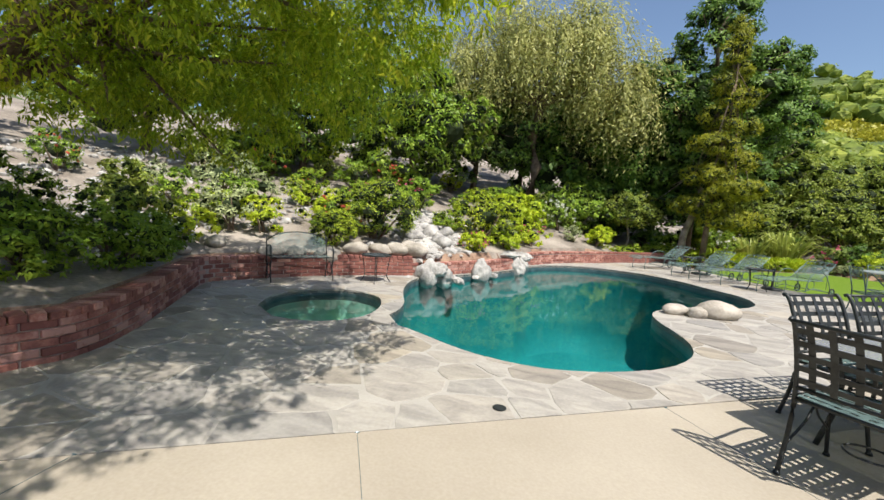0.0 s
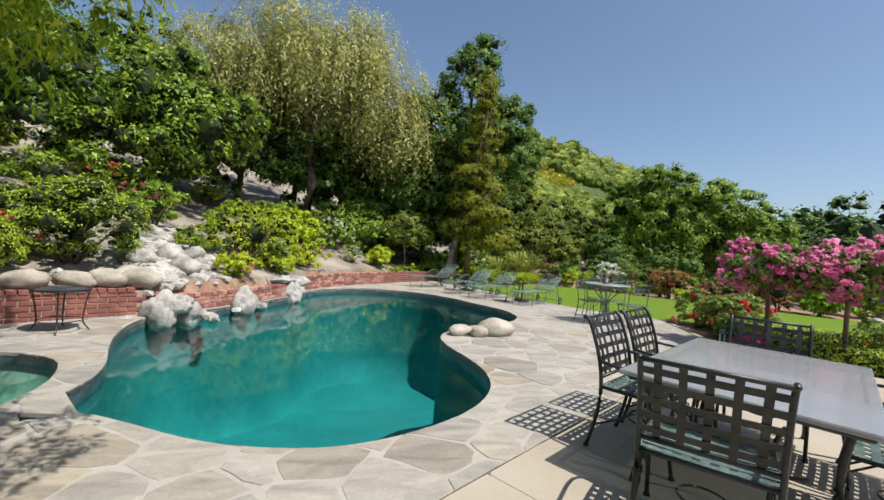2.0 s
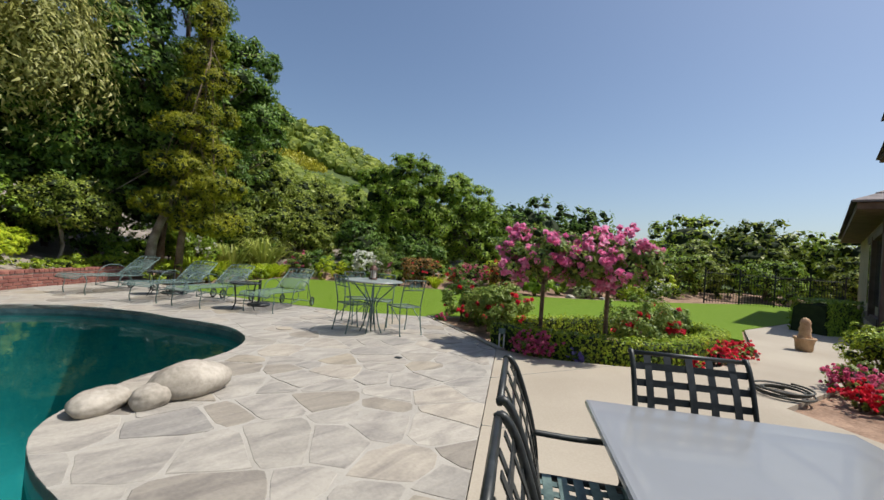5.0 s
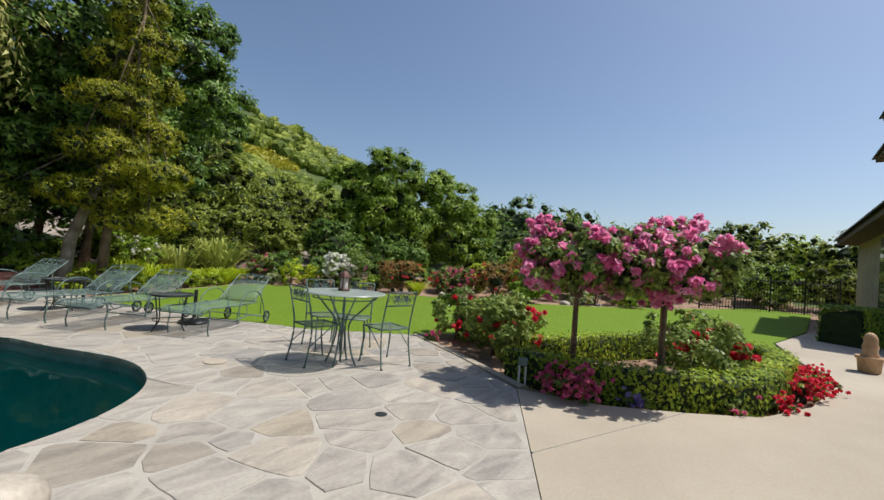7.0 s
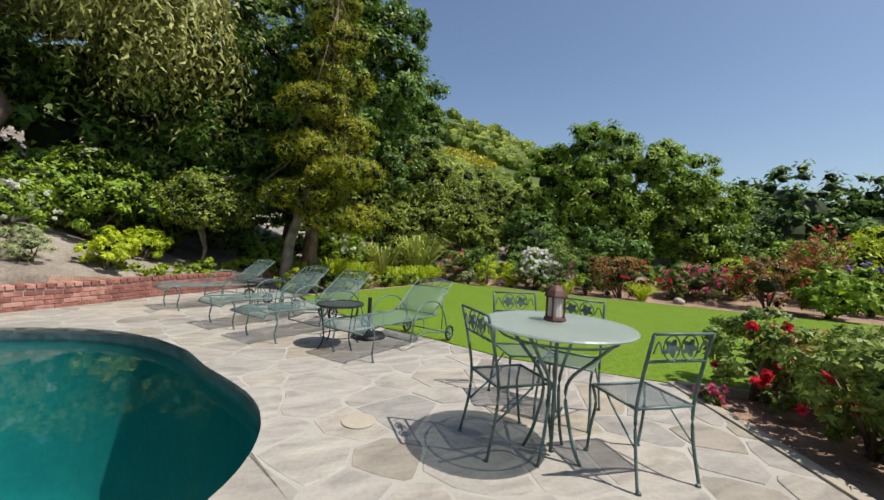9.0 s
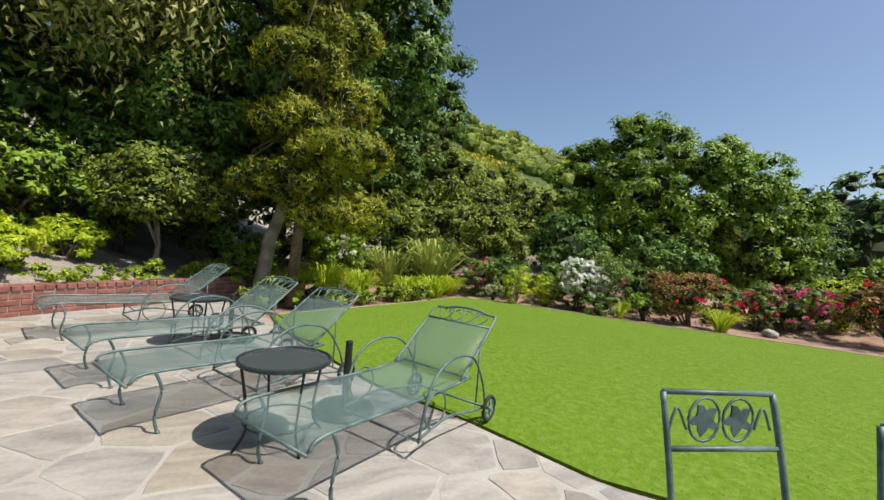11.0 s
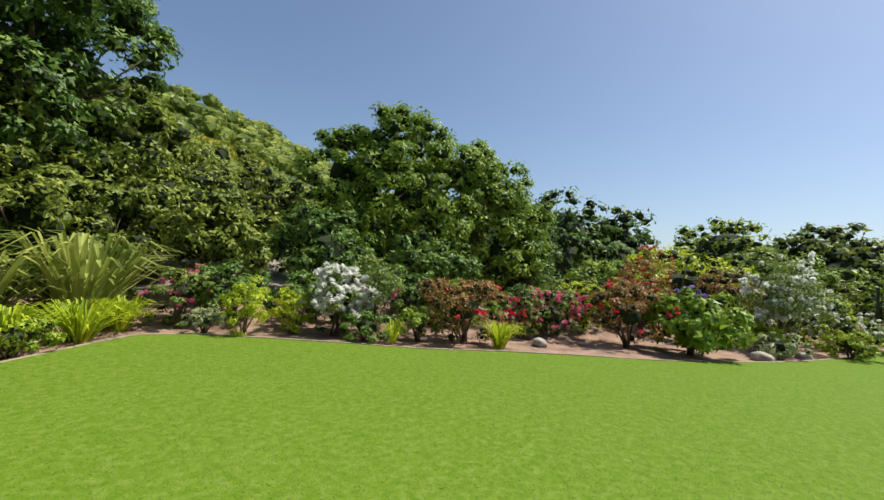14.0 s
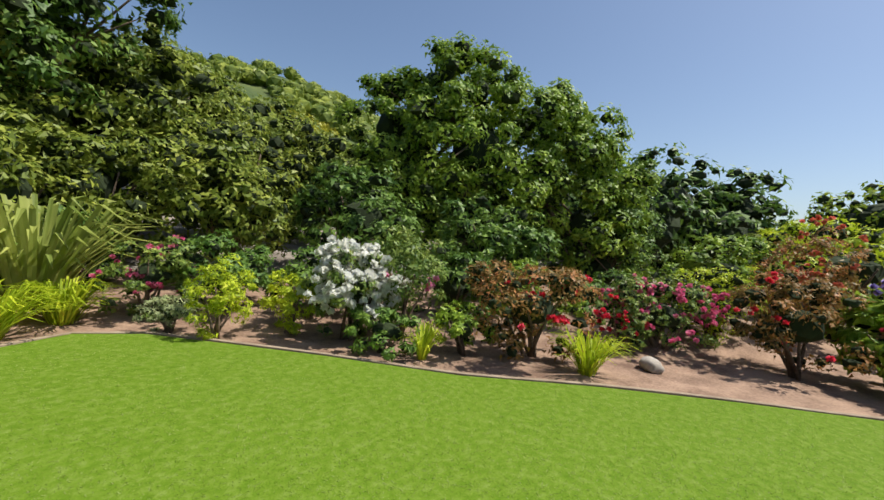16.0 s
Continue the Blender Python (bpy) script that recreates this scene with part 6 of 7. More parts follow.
# clipped low hedges
def hedge(name, label, line, w, h, z, n, leaf=0.035, m="l_hedge"):
    r = root(name, label, "hedge")
    path = smooth_loop(line, 0.22, False)
    blobs = [(x, y, z + h * 0.5, w * 0.56, w * 0.56, h * 0.56) for x, y in path]
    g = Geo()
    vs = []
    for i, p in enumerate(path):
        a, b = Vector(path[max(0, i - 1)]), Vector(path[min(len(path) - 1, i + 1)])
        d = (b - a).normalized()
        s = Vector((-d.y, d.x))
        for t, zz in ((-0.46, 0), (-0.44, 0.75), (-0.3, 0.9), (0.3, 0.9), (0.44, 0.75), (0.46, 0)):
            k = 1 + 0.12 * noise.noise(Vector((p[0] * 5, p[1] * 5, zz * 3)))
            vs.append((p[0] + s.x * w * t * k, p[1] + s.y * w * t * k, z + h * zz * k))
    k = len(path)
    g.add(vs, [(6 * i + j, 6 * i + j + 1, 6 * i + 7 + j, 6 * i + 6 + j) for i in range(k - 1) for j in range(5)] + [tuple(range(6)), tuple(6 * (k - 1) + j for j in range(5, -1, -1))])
    # near-black body under the leaves, shade of the hedge gaps painted in
    g.part("inner_core", M["core_shade"], r)
    i = rng.integers(0, k - 1, n)
    t = rng.uniform(0, 1, (n, 1))
    pa = np.array(path)
    base = pa[i] * (1 - t) + pa[i + 1] * t
    d = pa[i + 1] - pa[i]
    d /= np.linalg.norm(d, axis=1, keepdims=True)
    nor = np.stack([-d[:, 1], d[:, 0]], 1)
    u = rng.uniform(-1.5, 1.5, n)
    off = np.clip(u, -0.5, 0.5)
    zz = np.where(np.abs(u) > 0.5, 1 - (np.abs(u) - 0.5), 1.0)
    q = np.concatenate([base + nor * (off * w)[:, None], (z + h * np.clip(zz, 0.02, 1))[:, None]], 1) + rng.normal(size=(n, 3)) * 0.018
    face = np.zeros((n, 3))
    face[:, 2] = np.where(np.abs(u) > 0.5, 0.1, 1.0)
    face[:, :2] += nor * (np.sign(u) * (np.abs(u) > 0.45))[:, None]
    al, sd = leaf_ways(face, 0.32, 0.1)
    s = leaf * rng.uniform(0.8, 1.5, (n, 1))
    quads_mesh("leaves", q, sd * s * 0.32, al * s, M[m], r, 0.15, True)
    return r


hedge("box_hedge", "low clipped box hedge round the rose bed", [(7.22, 7.38), (7.18, 6.95), (7.27, 6.45), (7.62, 5.88), (8.2, 5.35), (9.3, 5.15), (10.2, 5.1), (10.9, 5.45), (11.0, 6.0), (10.2, 6.55), (9.3, 7.0), (8.5, 7.3), (7.9, 7.7)], 0.30, 0.34, -0.06, 15000)
for line, w, h, z in (([(2.5, 15.6), (3.2, 16.2), (4.0, 16.95), (4.7, 17.4)], 0.95, 0.42, 0.16), ([(5.0, 15.75), (5.6, 16.05), (6.1, 16.3)], 0.95, 0.48, -0.06), ([(6.6, 16.55), (7.2, 16.9), (7.7, 17.15)], 0.8, 0.36, -0.06)):
    for x, y in smooth_loop(line, 0.55, False):
        shrub("spreading_shrub", "low spreading yellow-green evergreen mat", x, y, z, w * rng.uniform(0.9, 1.25), h * rng.uniform(0.8, 1.2), M["l_hedge"], 1700, 0.05, None, group="spreading shrubs")
hedge("boxwood_block", "tall clipped hedge block beside the path", [(15.4, 4.1), (16.1, 3.7), (16.9, 3.5)], 0.8, 0.85, -0.06, 5000, 0.05, "l_mid")
shrub("boxwood_ball", "round clipped boxwood beside the paving", 10.2, 3.25, -0.05, 0.95, 0.78, M["l_hedge"], 5000, 0.04)


# standard roses
def standard_rose(x, y, w, top, label):
    r = root("standard_rose", label, "rose tree", "standard roses")
    r.location = (x, y, -0.05)
    Geo().tube(bent([(0, 0, 0), (0.02, 0.01, 0.5), (-0.01, 0, 1.0)], 4), [0.028 - 0.0008 * i for i in range(9)], 7).part("trunk", M["bark"], r, True)
    Geo().box((0.055, 0.03, 0.45), (0.045, 0.045, 0.95)).part("stake", M["stake"], r, bevel=0.004)
    z0 = 0.98
    blobs = [(0, 0, (top + z0) / 2, w * 0.40, w * 0.40, (top - z0) * 0.42)]
    for i in range(7):
        a = i * 0.9
        blobs.append((math.cos(a) * w * 0.33, math.sin(a) * w * 0.33, z0 + (top - z0) * rng.uniform(0.25, 0.75), w * 0.2, w * 0.2, (top - z0) * 0.24))
    stems("stems", (0, 0, 0.95), [b[:3] for b in blobs], 0.012, M["bark"], r)
    foliage("leaves", blobs, 6000, 0.06, M["l_rose"], r, 130, 0.15, 0.55, 0.4, 0.85, None, True)
    p, out = clump_points(blobs, 400, 80, 0.11, 1.1)
    blossoms("blossoms", p, 0.10, M["p_pink"], r)
    return r


standard_rose(7.32, 6.74, 1.2, 1.76, "standard rose tree covered in pink blooms")
standard_rose(7.80, 6.02, 1.3, 1.74, "standard rose tree covered in pink blooms")
for x, y, w, h, n in ((8.35, 8.95, 1.0, 0.74, 30), (8.0, 8.1, 0.9, 0.74, 30), (8.75, 8.3, 1.0, 0.8, 24), (7.75, 7.75, 0.6, 0.75, 16), (8.9, 5.95, 1.15, 0.82, 36), (10.1, 5.9, 0.9, 0.7, 20)):
    shrub("rose_bush", "dark-leaved rose bush with red blooms in the rose bed", x, y, -0.05, w, h, M["l_rose"], 3800, 0.06, "p_red", n // 2, 0.10, "rose bed roses", cat="rose", solid=False)
shrub("rose_bush", "rusty-leaved rose bush in the rose bed", 8.9, 8.75, -0.05, 0.8, 0.7, M["l_rust"], 2200, 0.055, "p_coral", 12, 0.08, "rose bed roses", cat="rose")
for x, y, w, h, f, nf in ((6.93, 6.60, 0.46, 0.32, "p_magenta", 260), (9.05, 4.92, 0.42, 0.26, "p_red", 160), (9.55, 4.82, 0.45, 0.26, "p_red", 160), (10.3, 4.78, 0.35, 0.2, "p_red", 90), (8.75, 3.55, 0.6, 0.36, "p_magenta", 260), (8.2, 3.55, 0.45, 0.26, "p_red", 150), (8.25, 3.2, 0.5, 0.3, "p_cream", 180), (7.85, 5.45, 0.3, 0.16, "p_magenta", 40), (7.3, 6.15, 0.3, 0.14, "p_purple", 40), (8.35, 5.1, 0.3, 0.16, "p_red", 60), (7.75, 9.0, 0.25, 0.15, "p_magenta", 40)):
    shrub("bedding_plant", "low bedding plant smothered in small flowers", x, y, -0.05, w, h, M["l_rose"], 700, 0.04, f, nf, 0.05, "bedding plants", cat="flowers")

# plants along and above the brick wall
for x, y, w, h in ((-3.15, 3.0, 0.95, 0.62), (-3.5, 3.85, 1.1, 0.78), (-4.1, 4.75, 0.9, 0.6), (-3.25, 1.9, 0.9, 0.6), (-3.3, 0.9, 0.9, 0.6), (-4.2, 3.3, 1.0, 0.9)):
    shrub("wall_shrub", "dark green bushy shrub with tiny white flowers above the wall", x, y, at(x, y) - 0.05, w, h, M["l_mid"], 4200, 0.05, "p_white", 26, 0.035, "shrubs above the wall")
shrub("clipped_shrub", "round light green clipped shrub above the wall", -3.15, 7.6, at(-3.15, 7.6) - 0.03, 0.9, 0.72, M["l_hedge"], 5000, 0.035)
shrub("clipped_shrub", "broad light green clipped shrub on the bank", -2.75, 8.55, at(-2.75, 8.55) - 0.03, 1.75, 1.2, M["l_hedge"], 9000, 0.04)
shrub("clipped_shrub", "round light green shrub beside the stream", -1.75, 10.4, at(-1.75, 10.4) - 0.03, 0.8, 0.6, M["l_hedge"], 3600, 0.04)
shrub("bank_shrub", "yellow-green airy shrub on the bank", -0.9, 10.9, at(-0.9, 10.9) - 0.03, 1.75, 1.25, M["l_lime"], 6200, 0.05, None)
shrub("bank_shrub", "low lime mound spilling over the brick wall", -0.85, 9.75, at(-0.85, 9.75) - 0.03, 0.85, 0.42, M["l_lime"], 2600, 0.05, "p_magenta", 30, 0.035)
shrub("bank_shrub", "low bright green mound above the pool", -0.35, 10.95, at(-0.35, 10.95) - 0.03, 0.9, 0.45, M["l_lime"], 2600, 0.05, None)
shrub("bank_shrub", "bright green shrub with pink flowers above the pool", 0.1, 12.6, at(0.1, 12.6) - 0.03, 1.1, 0.7, M["l_lime"], 3600, 0.055, "p_magenta", 30, 0.05)
shrub("bank_shrub", "large-leaved bright green plant on the bank", -0.5, 13.4, at(-0.5, 13.4) - 0.03, 1.6, 1.3, M["l_lime"], 2800, 0.13, None)
shrub("grey_shrub", "silvery grey shrub above the far wall", 1.25, 14.55, at(1.25, 14.55) - 0.03, 0.6, 0.52, M["l_grey"], 2600, 0.06, None, aspect=0.14)
shrub("bank_shrub", "lime green leafy shrub above the far wall", 2.0, 15.05, at(2.0, 15.05) - 0.03, 0.85, 0.66, M["l_lime"], 2400, 0.075)
shrub("bank_shrub", "white-flowered shrub on the bank", 0.7, 15.2, at(0.7, 15.2) - 0.03, 1.1, 1.0, M["l_mid"], 2800, 0.06, "p_white", 60, 0.08)
shrub("bank_shrub", "broad dark green leafy shrub on the bank", 1.2, 16.6, at(1.2, 16.6) - 0.03, 2.2, 1.6, M["l_mid"], 7000, 0.09)
limb_tree("topiary_shrub", "domed olive-green shrub on many bare stems", 3.1, 16.9, at(3.1, 16.9) - 0.03, [(0, 0, 0), (0.05, 0, 0.4), (0.0, 0.05, 0.9)], 5,
          [(0, 0, 1.5, 1.0, 1.0, 0.5), (0.6, 0, 1.25, 0.55, 0.55, 0.36), (-0.6, 0, 1.25, 0.55, 0.55, 0.36), (0.1, -0.5, 1.2, 0.6, 0.55, 0.36), (0, 0.5, 1.2, 0.6, 0.55, 0.36)], 12000, 0.075, "l_oak", "pale_bark", clumps=220, spread=0.22, r0=0.06, solid=0.45)
for x, y, w, h, m in ((2.3, 18.0, 1.5, 1.2, "l_dark"), (3.9, 18.3, 1.6, 1.2, "l_dark"), (5.0, 18.9, 1.5, 1.1, "l_mid"), (6.0, 19.6, 1.6, 1.4, "l_dark"), (4.3, 17.9, 1.0, 0.7, "l_mid"), (0.2, 17.4, 1.6, 1.2, "l_dark"), (-1.2, 15.6, 1.5, 1.1, "l_mid"), (2.2, 16.3, 0.9, 0.6, "l_lime"), (1.0, 19.0, 1.8, 1.4, "l_dark"), (3.0, 19.6, 1.8, 1.5, "l_dark")):
    shrub("understorey_shrub", "shade-loving green shrub under the trees", x, y, at(x, y) - 0.04, w, h, M[m], 2600, 0.075, None, group="growth under the trees")
for x, y, w, h, m in ((-4.6, 5.7, 0.9, 0.62, "l_lime"), (-5.2, 6.7, 1.0, 0.7, "l_hedge"), (-4.3, 7.1, 1.0, 0.7, "l_lime"), (-5.7, 7.9, 1.1, 0.8, "l_mid"), (-6.4, 6.1, 0.9, 0.6, "l_hedge"), (-3.9, 8.4, 1.1, 0.8, "l_lime"), (-6.9, 7.4, 1.0, 0.7, "l_mid"), (-4.9, 9.3, 1.2, 0.9, "l_hedge")):
    shrub("bank_shrub", "light green bushy shrub on the stony bank", x, y, at(x, y) - 0.04, w, h, M[m], 2000, 0.06, None, group="bank shrubs")
protos = []
for lab, m, n, lf, fl, nf in (("light green bushy shrub on the bank", "l_mid", 2000, 0.075, None, 0), ("lime green airy shrub on the bank", "l_lime", 1900, 0.07, None, 0), ("olive scrubby shrub on the bank", "l_oak", 2000, 0.07, None, 0),
                              ("shrub with coral flowers on the bank", "l_mid", 2400, 0.06, "p_coral", 14), ("grey-green low shrub on the bank", "l_grey", 2400, 0.05, None, 0), ("shrub with pink flowers on the bank", "l_mid", 2400, 0.055, "p_magenta", 30)):
    protos.append((lab, m, n, lf, fl, nf))
made = {}
k = 0
spots = []
while k < 40:
    x, y = rng.uniform(-10, 1.5), rng.uniform(4.5, 17.0)
    if inside((x, y), FLAT) or nearest((x, y), FLAT)[0] < 0.5 or nearest((x, y), [(-1.5, 8.5), (-2.7, 12.6)], False)[0] < 0.55:
        continue
    if x < -4.8 and 4.5 < y < 8.5 and rng.uniform() < 0.7:
        continue
    if any((x - a) ** 2 + (y - b) ** 2 < 0.5 for a, b in spots):
        continue
    spots.append((x, y))
    i = int(rng.integers(0, len(protos)))
    if i not in made:
        lab, m, n, lf, fl, nf = protos[i]
        made[i] = shrub("bank_shrub", lab, x, y, at(x, y) - 0.05, 1.15, 0.95, M[m], n, lf, fl, nf, 0.07, "bank shrubs")
    else:
        s = rng.uniform(0.7, 1.35)
        c = copy_thing(made[i], pose(x, y, at(x, y) - 0.05, 0, 0, rng.uniform(0, 360)))
        c.scale = (s, s, s * rng.uniform(0.8, 1.15))
    k += 1
# trees closing the top of the bank
for i, (x, y, s, m) in enumerate(((-4.5, 14.5, 1.0, "l_mid"), (-7.5, 12.5, 1.05, "l_dark"), (-10.5, 9.5, 1.1, "l_mid"), (-3.0, 18.0, 1.1, "l_dark"), (-12.5, 5.5, 1.1, "l_dark"), (-9.5, 14.5, 1.3, "l_oak"), (-6.0, 18.5, 1.3, "l_mid"), (2.6, 21.0, 1.2, "l_dark"), (-13.0, 1.0, 1.1, "l_mid"), (-1.5, 21.5, 1.4, "l_dark"), (5.0, 23.5, 1.2, "l_dark"))):
    limb_tree("bank_tree", "leafy green tree at the top of the bank", x, y, at(x, y) - 0.1, [(0, 0, 0), (0.1, 0, 1.2), (0, 0.1, 2.2)], 3,
              [(0, 0, 3.1 * s, 1.8 * s, 1.7 * s, 1.5 * s), (1.5 * s, -0.3, 2.2 * s, 1.5 * s, 1.4 * s, 1.4 * s), (-1.5 * s, 0, 2.1 * s, 1.5 * s, 1.4 * s, 1.4 * s), (0.2, -0.9 * s, 1.5 * s, 1.6 * s, 1.3 * s, 1.1 * s)],
              (15000 if i < 4 else 7500), (0.13 if i < 4 else 0.19), m, clumps=200, spread=0.46, solid=0.6, group="trees on the bank")


# ---- fence, pot, hose, path light ----
def fence():
    r = root("fence", "dark green metal picket fence at the garden's end", "fence")
    a, b = Vector((23.6, 7.7, -0.04)), Vector((27.6, 3.1, -0.04))
    n = 48
    h = 1.45
    rails = Geo()
    for z in (0.12, h - 0.1):
        rails.tube([a + Vector((0, 0, z)), b + Vector((0, 0, z))], 0.018, 6)
    rails.part("rail", M["iron"], r)
    posts, pick = Geo(), Geo()
    for i in range(n + 1):
        p = a.lerp(b, i / n)
        if i % 12 == 0:
            posts.box((p.x, p.y, h / 2 + 0.02), (0.06, 0.06, h + 0.16))
        else:
            pick.tube([p + Vector((0, 0, 0.0)), p + Vector((0, 0, h))], 0.010, 5)
    tagged(posts.part("posts", M["iron"], r), kind="stuff")
    tagged(pick.part("pickets", M["iron"], r), kind="stuff")
    return r


fence()


def statue_pot():
    r = root("statue_pot", "tan terracotta pot with a carved stone ornament", "pot")
    Geo().lathe((0, 0, 0), [(0.13, 0), (0.15, 0.02), (0.17, 0.22), (0.20, 0.25), (0.20, 0.29), (0.17, 0.29), (0.15, 0.25), (0.0, 0.24)], 20).part("pot", M["terracotta"], r, True)
    Geo().lathe((0, 0, 0.24), [(0.12, 0), (0.13, 0.06), (0.10, 0.14), (0.115, 0.22), (0.09, 0.30), (0.10, 0.36), (0.075, 0.43), (0.03, 0.47), (0.0, 0.475)], 14).part("ornament", M["terracotta"], r, True)
    return r


sp = statue_pot()
sp.matrix_world = Matrix.Translation((11.85, 4.08, -0.004)) @ Matrix.Scale(0.82, 4)


def path_light():
    r = root("path_light", "weathered green box-shaped path light on two pale legs", "lamp")
    Geo().box((0, 0, 0.235), (0.07, 0.09, 0.07)).part("head", M["green_iron"], r, bevel=0.008)
    for s in (-1, 1):
        Geo().box((0, s * 0.032, 0.1), (0.02, 0.018, 0.21)).part("leg", M["white"], r, bevel=0.003)
    return r


pl = path_light()
pl.matrix_world = pose(6.93, 7.10, -0.02, 0, 0, 25)


def hose():
    pts = []
    for i in range(90):
        a = i * 0.28
        rr = 0.24 + 0.05 * math.sin(a * 0.37)
        pts.append((7.85 + rr * math.cos(a) + 0.03 * math.sin(a * 0.61), 4.15 + rr * math.sin(a) * 0.9, 0.012 + 0.0008 * i))
    ob = Geo().tube(pts, 0.011, 6).part("garden_hose", M["hose"], None, True)
    return tagged(ob, "coiled dark garden hose lying on the paving", "hose")


hose()


# ---- lawn blades ----
def blades(n=95000):
    pts = []
    box = np.array([5.0, 9.4, 16.0, 17.7])
    x = rng.uniform(box[0], box[2], n * 3)
    y = rng.uniform(box[1], box[3], n * 3)
    d = np.hypot(x - 9.5, y - 12.8)
    keep = rng.uniform(0, 1, n * 3) < np.clip(1.25 - d / 6.5, 0.06, 1)
    x, y = x[keep], y[keep]
    c = np.zeros(len(x), bool)
    for i in range(len(LAWN)):
        (x1, y1), (x2, y2) = LAWN[i - 1], LAWN[i]
        if y1 == y2:
            continue
        m = ((y1 > y) != (y2 > y)) & (x < (x2 - x1) * (y - y1) / (y2 - y1) + x1)
        c ^= m
    x, y = x[c][:n], y[c][:n]
    k = len(x)
    base = np.stack([x, y, np.full(k, -0.013)], 1)
    al = rng.normal(size=(k, 3)) * 0.9
    al[:, 2] = 0.5
    al *= (0.013 * rng.uniform(0.5, 1.4, k))[:, None]
    sd = unit(k)
    sd[:, 2] = 0
    sd *= 0.0036 / (np.linalg.norm(sd, axis=1, keepdims=True) + 1e-9)
    v = np.stack([base - sd, base + sd, base + al], 1).reshape(-1, 3)
    me = bpy.data.meshes.new("grass")
    me.vertices.add(3 * k)
    me.vertices.foreach_set("co", v.astype(np.float32).ravel())
    me.loops.add(3 * k)
    me.loops.foreach_set("vertex_index", np.arange(3 * k, dtype=np.int32))
    me.polygons.add(k)
    me.polygons.foreach_set("loop_start", np.arange(0, 3 * k, 3, dtype=np.int32))
    me.polygons.foreach_set("loop_total", np.full(k, 3, np.int32))
    me.update()
    me.materials.append(M["grass"])
    tagged(new("grass", me), "short mown grass blades of the lawn", "grass", kind="stuff")


blades()


# ---- brick walls ----
BRICK_ME = None


def brick_mesh():
    g = Geo().box((0, 0, 0), (0.192, 0.09, 0.057))
    me = bpy.data.meshes.new("brick")
    bm = bmesh.new()
    tmp = bpy.data.meshes.new("tmp")
    tmp.from_pydata(g.v, [], g.f)
    bm.from_mesh(tmp)
    bmesh.ops.bevel(bm, geom=bm.edges[:], offset=0.005, segments=1, affect="EDGES")
    bm.to_mesh(me)
    bm.free()
    bpy.data.meshes.remove(tmp)
    me.materials.append(M["brick"])
    return me


BRICK_ME = brick_mesh()


def brick_wall(name, line, height_w, z0, single):
    path = smooth_loop(line, 0.05, False)
    P = [Vector(p) for p in path]
    acc = [0.0]
    for a, b in zip(P, P[1:]):
        acc.append(acc[-1] + (b - a).length)

    def spot(s):
        i = max(0, min(len(P) - 2, int(np.searchsorted(acc, s)) - 1))
        t = (s - acc[i]) / max(1e-6, acc[i + 1] - acc[i])
        d = (P[i + 1] - P[i]).normalized()
        return P[i].lerp(P[i + 1], t), d

    vs, k = [], 0
    s = 0.0
    while s < acc[-1]:
        p, d = spot(s)
        left = Vector((-d.y, d.x))
        a, b = p + left * 0.012, p + left * 0.20
        vs += [(a.x, a.y, z0 - 0.1), (a.x, a.y, z0 + height_w), (b.x, b.y, z0 + height_w), (b.x, b.y, z0 - 0.1)]
        k += 1
        s += 0.1
    core_ob = Geo().add(vs, [(4 * i + j, 4 * i + (j + 1) % 4, 4 * i + 4 + (j + 1) % 4, 4 * i + 4 + j) for i in range(k - 1) for j in range(4)] + [(0, 1, 2, 3), tuple(4 * (k - 1) + j for j in (3, 2, 1, 0))]).part(name, M["brick_mortar"])
    tagged(core_ob, "low weathered red brick retaining wall", "wall", kind="structure")
    rest = Geo()
    bv = [v.co.copy() for v in BRICK_ME.vertices]
    bf = [tuple(p.vertices) for p in BRICK_ME.polygons]
    count = 0
    courses = int(height_w / 0.067)
    for c in range(courses + 1):
        cap = c == courses
        step = 0.101 if cap else 0.204
        s = step * (0.5 if c % 2 else 1.0)
        while s < acc[-1] - 0.05:
            p, d = spot(s)
            left = Vector((-d.y, d.x))
            z = z0 + (height_w + 0.022 if cap else 0.034 + c * 0.067)
            ang = math.atan2(d.y, d.x) + (math.pi / 2 if cap else 0) + rng.normal() * 0.012
            q = p + left * ((0.085 if cap else 0.045) + rng.normal() * 0.003)
            m = Matrix.Translation((q.x, q.y, z)) @ Matrix.Rotation(ang, 4, "Z")
            if single(p) and count < 290:
                ob = new("brick", BRICK_ME)
                ob.parent = core_ob
                ob.matrix_local = m
                count += 1
            else:
                rest.add([m @ v for v in bv], bf)
            s += step
    if rest.v:
        tagged(rest.part("brickwork", M["brick"], core_ob), kind="stuff")


brick_wall("brick_wall_west", WALL_A, 0.335, -0.02, lambda p: 1.8 < p.y < 6.5)
brick_wall("brick_wall_pool", WALL_B, 0.335, -0.13, lambda p: True)
brick_wall("brick_wall_north", WALL_C, 0.30, -0.02, lambda p: p.y < 14.5)


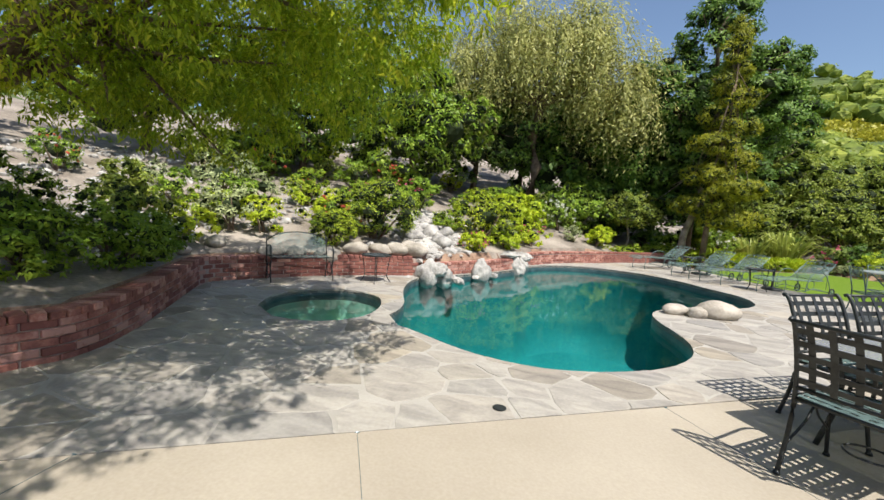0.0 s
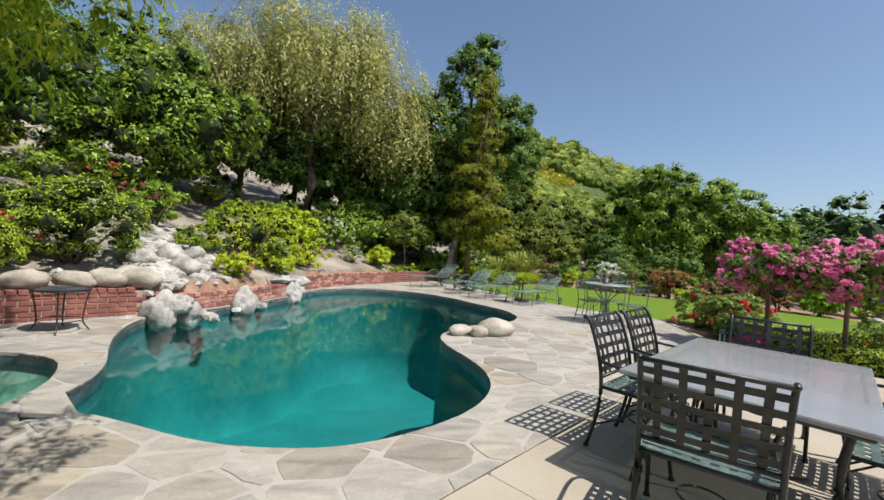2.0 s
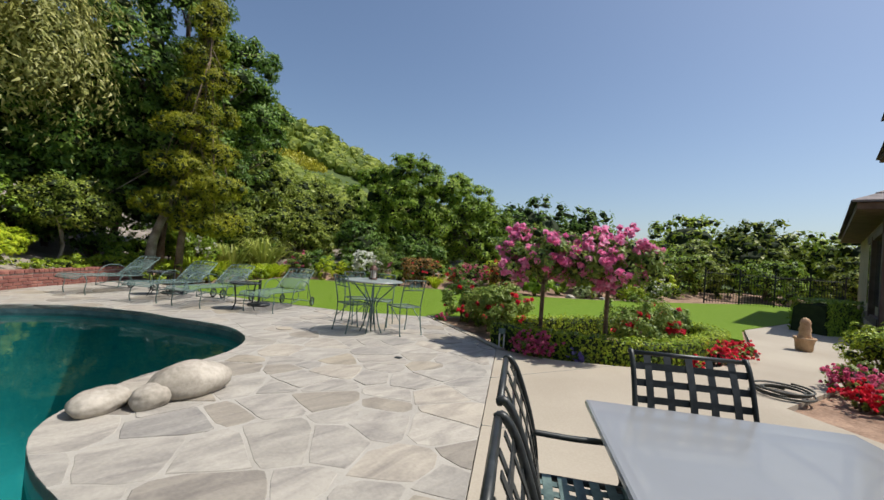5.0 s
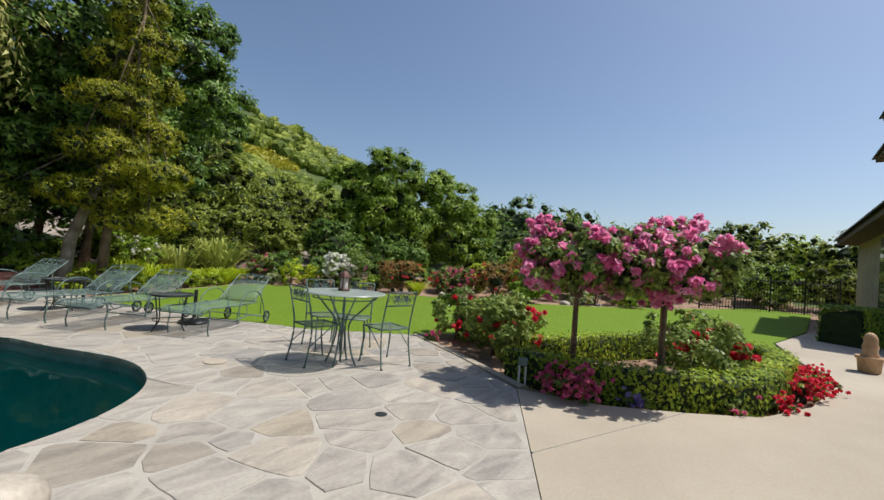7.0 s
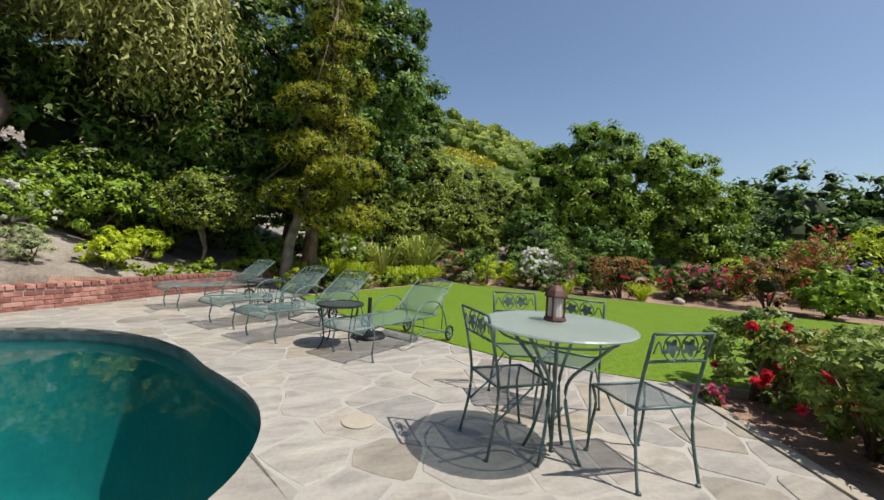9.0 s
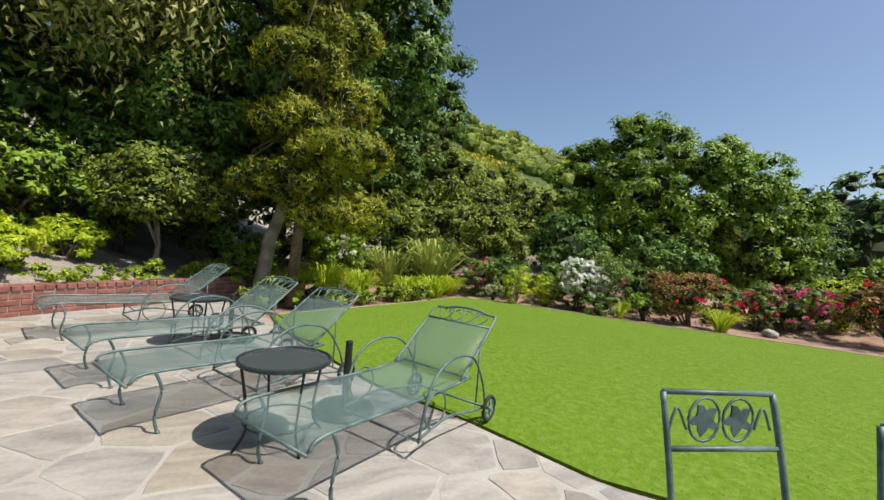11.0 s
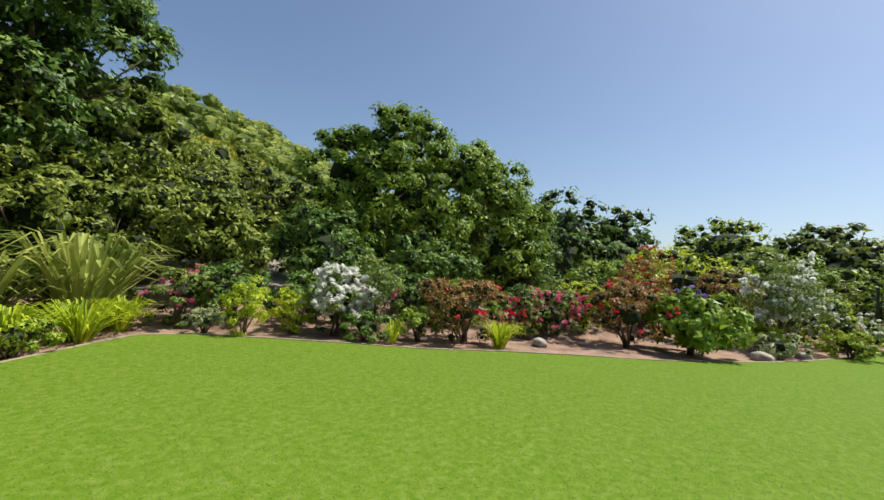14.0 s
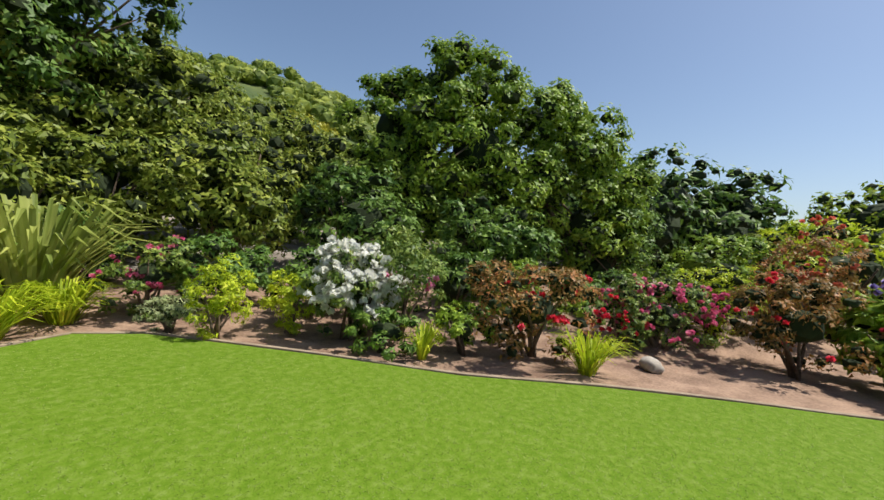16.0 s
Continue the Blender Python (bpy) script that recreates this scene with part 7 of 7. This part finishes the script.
# ---- flagstones ----
def flagstones():
    pts = []
    xs = [p[0] for p in PATIO]
    ys = [p[1] for p in PATIO]
    tries = 0
    cells = {}
    while tries < 30000:
        tries += 1
        p = (rng.uniform(min(xs) - 0.4, max(xs) + 0.4), rng.uniform(min(ys) - 0.4, max(ys) + 0.4))
        gap = rng.uniform(0.24, 0.78)
        key = (int(p[0] // 0.8), int(p[1] // 0.8))
        if any((p[0] - q[0]) ** 2 + (p[1] - q[1]) ** 2 < gap * gap for i in (-1, 0, 1) for j in (-1, 0, 1) for q in cells.get((key[0] + i, key[1] + j), ())):
            continue
        cells.setdefault(key, []).append(p)
        pts.append(p)
    arr = np.array(pts)
    wt = {q: rng.uniform(-0.05, 0.05) for q in pts}
    rest, single = Geo(), 0
    for p in pts:
        if not (inside(p, PATIO) or nearest(p, PATIO)[0] < 0.4):
            continue
        if inside(p, POOL) and nearest(p, POOL)[0] > 0.35 or inside(p, SPA) and nearest(p, SPA)[0] > 0.35:
            continue
        dd = ((arr - p) ** 2).sum(1)
        near = arr[np.argsort(dd)[1:17]]
        poly = [(p[0] - 0.8, p[1] - 0.8), (p[0] + 0.8, p[1] - 0.8), (p[0] + 0.8, p[1] + 0.8), (p[0] - 0.8, p[1] + 0.8)]
        for q in near:
            nx, ny = q[0] - p[0], q[1] - p[1]
            ln = math.hypot(nx, ny)
            k2 = 0.5 + max(-0.3, min(0.3, (wt[p] - wt[(float(q[0]), float(q[1]))]) / ln))
            mx, my = p[0] + nx * k2, p[1] + ny * k2
            tw = 0.5 * noise.noise(Vector((mx * 2, my * 2, 6)))
            nx, ny = nx - ny * tw, ny + nx * tw
            ln = math.hypot(nx, ny)
            nx, ny = nx / ln, ny / ln
            gap = 0.0105 + 0.006 * noise.noise(Vector((mx * 3, my * 3, 1)))
            side = [(a[0] - mx) * nx + (a[1] - my) * ny + gap for a in poly]
            out = []
            for i in range(len(poly)):
                a, b, sa, sb = poly[i - 1], poly[i], side[i - 1], side[i]
                if (sa <= 0) != (sb <= 0):
                    t = sa / (sa - sb)
                    out.append((a[0] + (b[0] - a[0]) * t, a[1] + (b[1] - a[1]) * t))
                if sb <= 0:
                    out.append(b)
            poly = out
            if len(poly) < 3:
                break
        if len(poly) < 3:
            continue
        fine = []
        for i in range(len(poly)):
            a, b = Vector(poly[i - 1]), Vector(poly[i])
            n = max(1, int((b - a).length / 0.09))
            for j in range(n):
                t = (j + 0.12) / n if n > 1 else 0.5
                q = a.lerp(b, t)
                q += Vector((noise.noise(Vector((q.x * 9, q.y * 9, 2))), noise.noise(Vector((q.x * 9, q.y * 9, 7))))) * 0.012
                fine.append(q)
        moved = []
        for q in fine:
            if not inside(q, PATIO):
                q = nearest(q, PATIO)[1]
            for lp in (POOL, SPA):
                if inside(q, lp):
                    q = nearest(q, lp)[1]
            moved.append((q.x, q.y))
        area = 0.5 * sum(moved[i - 1][0] * moved[i][1] - moved[i][0] * moved[i - 1][1] for i in range(len(moved)))
        if area < 0.012:
            continue
        c = (sum(q[0] for q in moved) / len(moved), sum(q[1] for q in moved) / len(moved))
        z = rng.uniform(-0.002, 0.003)
        k = len(moved)
        tl = (rng.normal() * 0.002, rng.normal() * 0.002)
        zz = lambda q: z + (q[0] - c[0]) * tl[0] + (q[1] - c[1]) * tl[1]
        inner = [(c[0] + (q[0] - c[0]) * 0.985, c[1] + (q[1] - c[1]) * 0.985) for q in moved]
        v = [(q[0], q[1], -0.03) for q in moved] + [(q[0], q[1], zz(q) - 0.003) for q in moved] + [(q[0], q[1], zz(q)) for q in inner]
        f = [(i, (i + 1) % k, k + (i + 1) % k, k + i) for i in range(k)] + [(k + i, k + (i + 1) % k, 2 * k + (i + 1) % k, 2 * k + i) for i in range(k)] + [tuple(range(2 * k, 3 * k))]
        if p[0] - 0.35 * p[1] < 4.2 and p[1] < 9.5 and single < 295 or (p[1] < 10 and p[0] > 3 and single < 295):
            ob = Geo().add(v, f).part("flagstone", M["stone"], patio)
            single += 1
        else:
            rest.add(v, f)
    if rest.v:
        tagged(rest.part("flagstones", M["stone_far"], patio), kind="stuff")


flagstones()
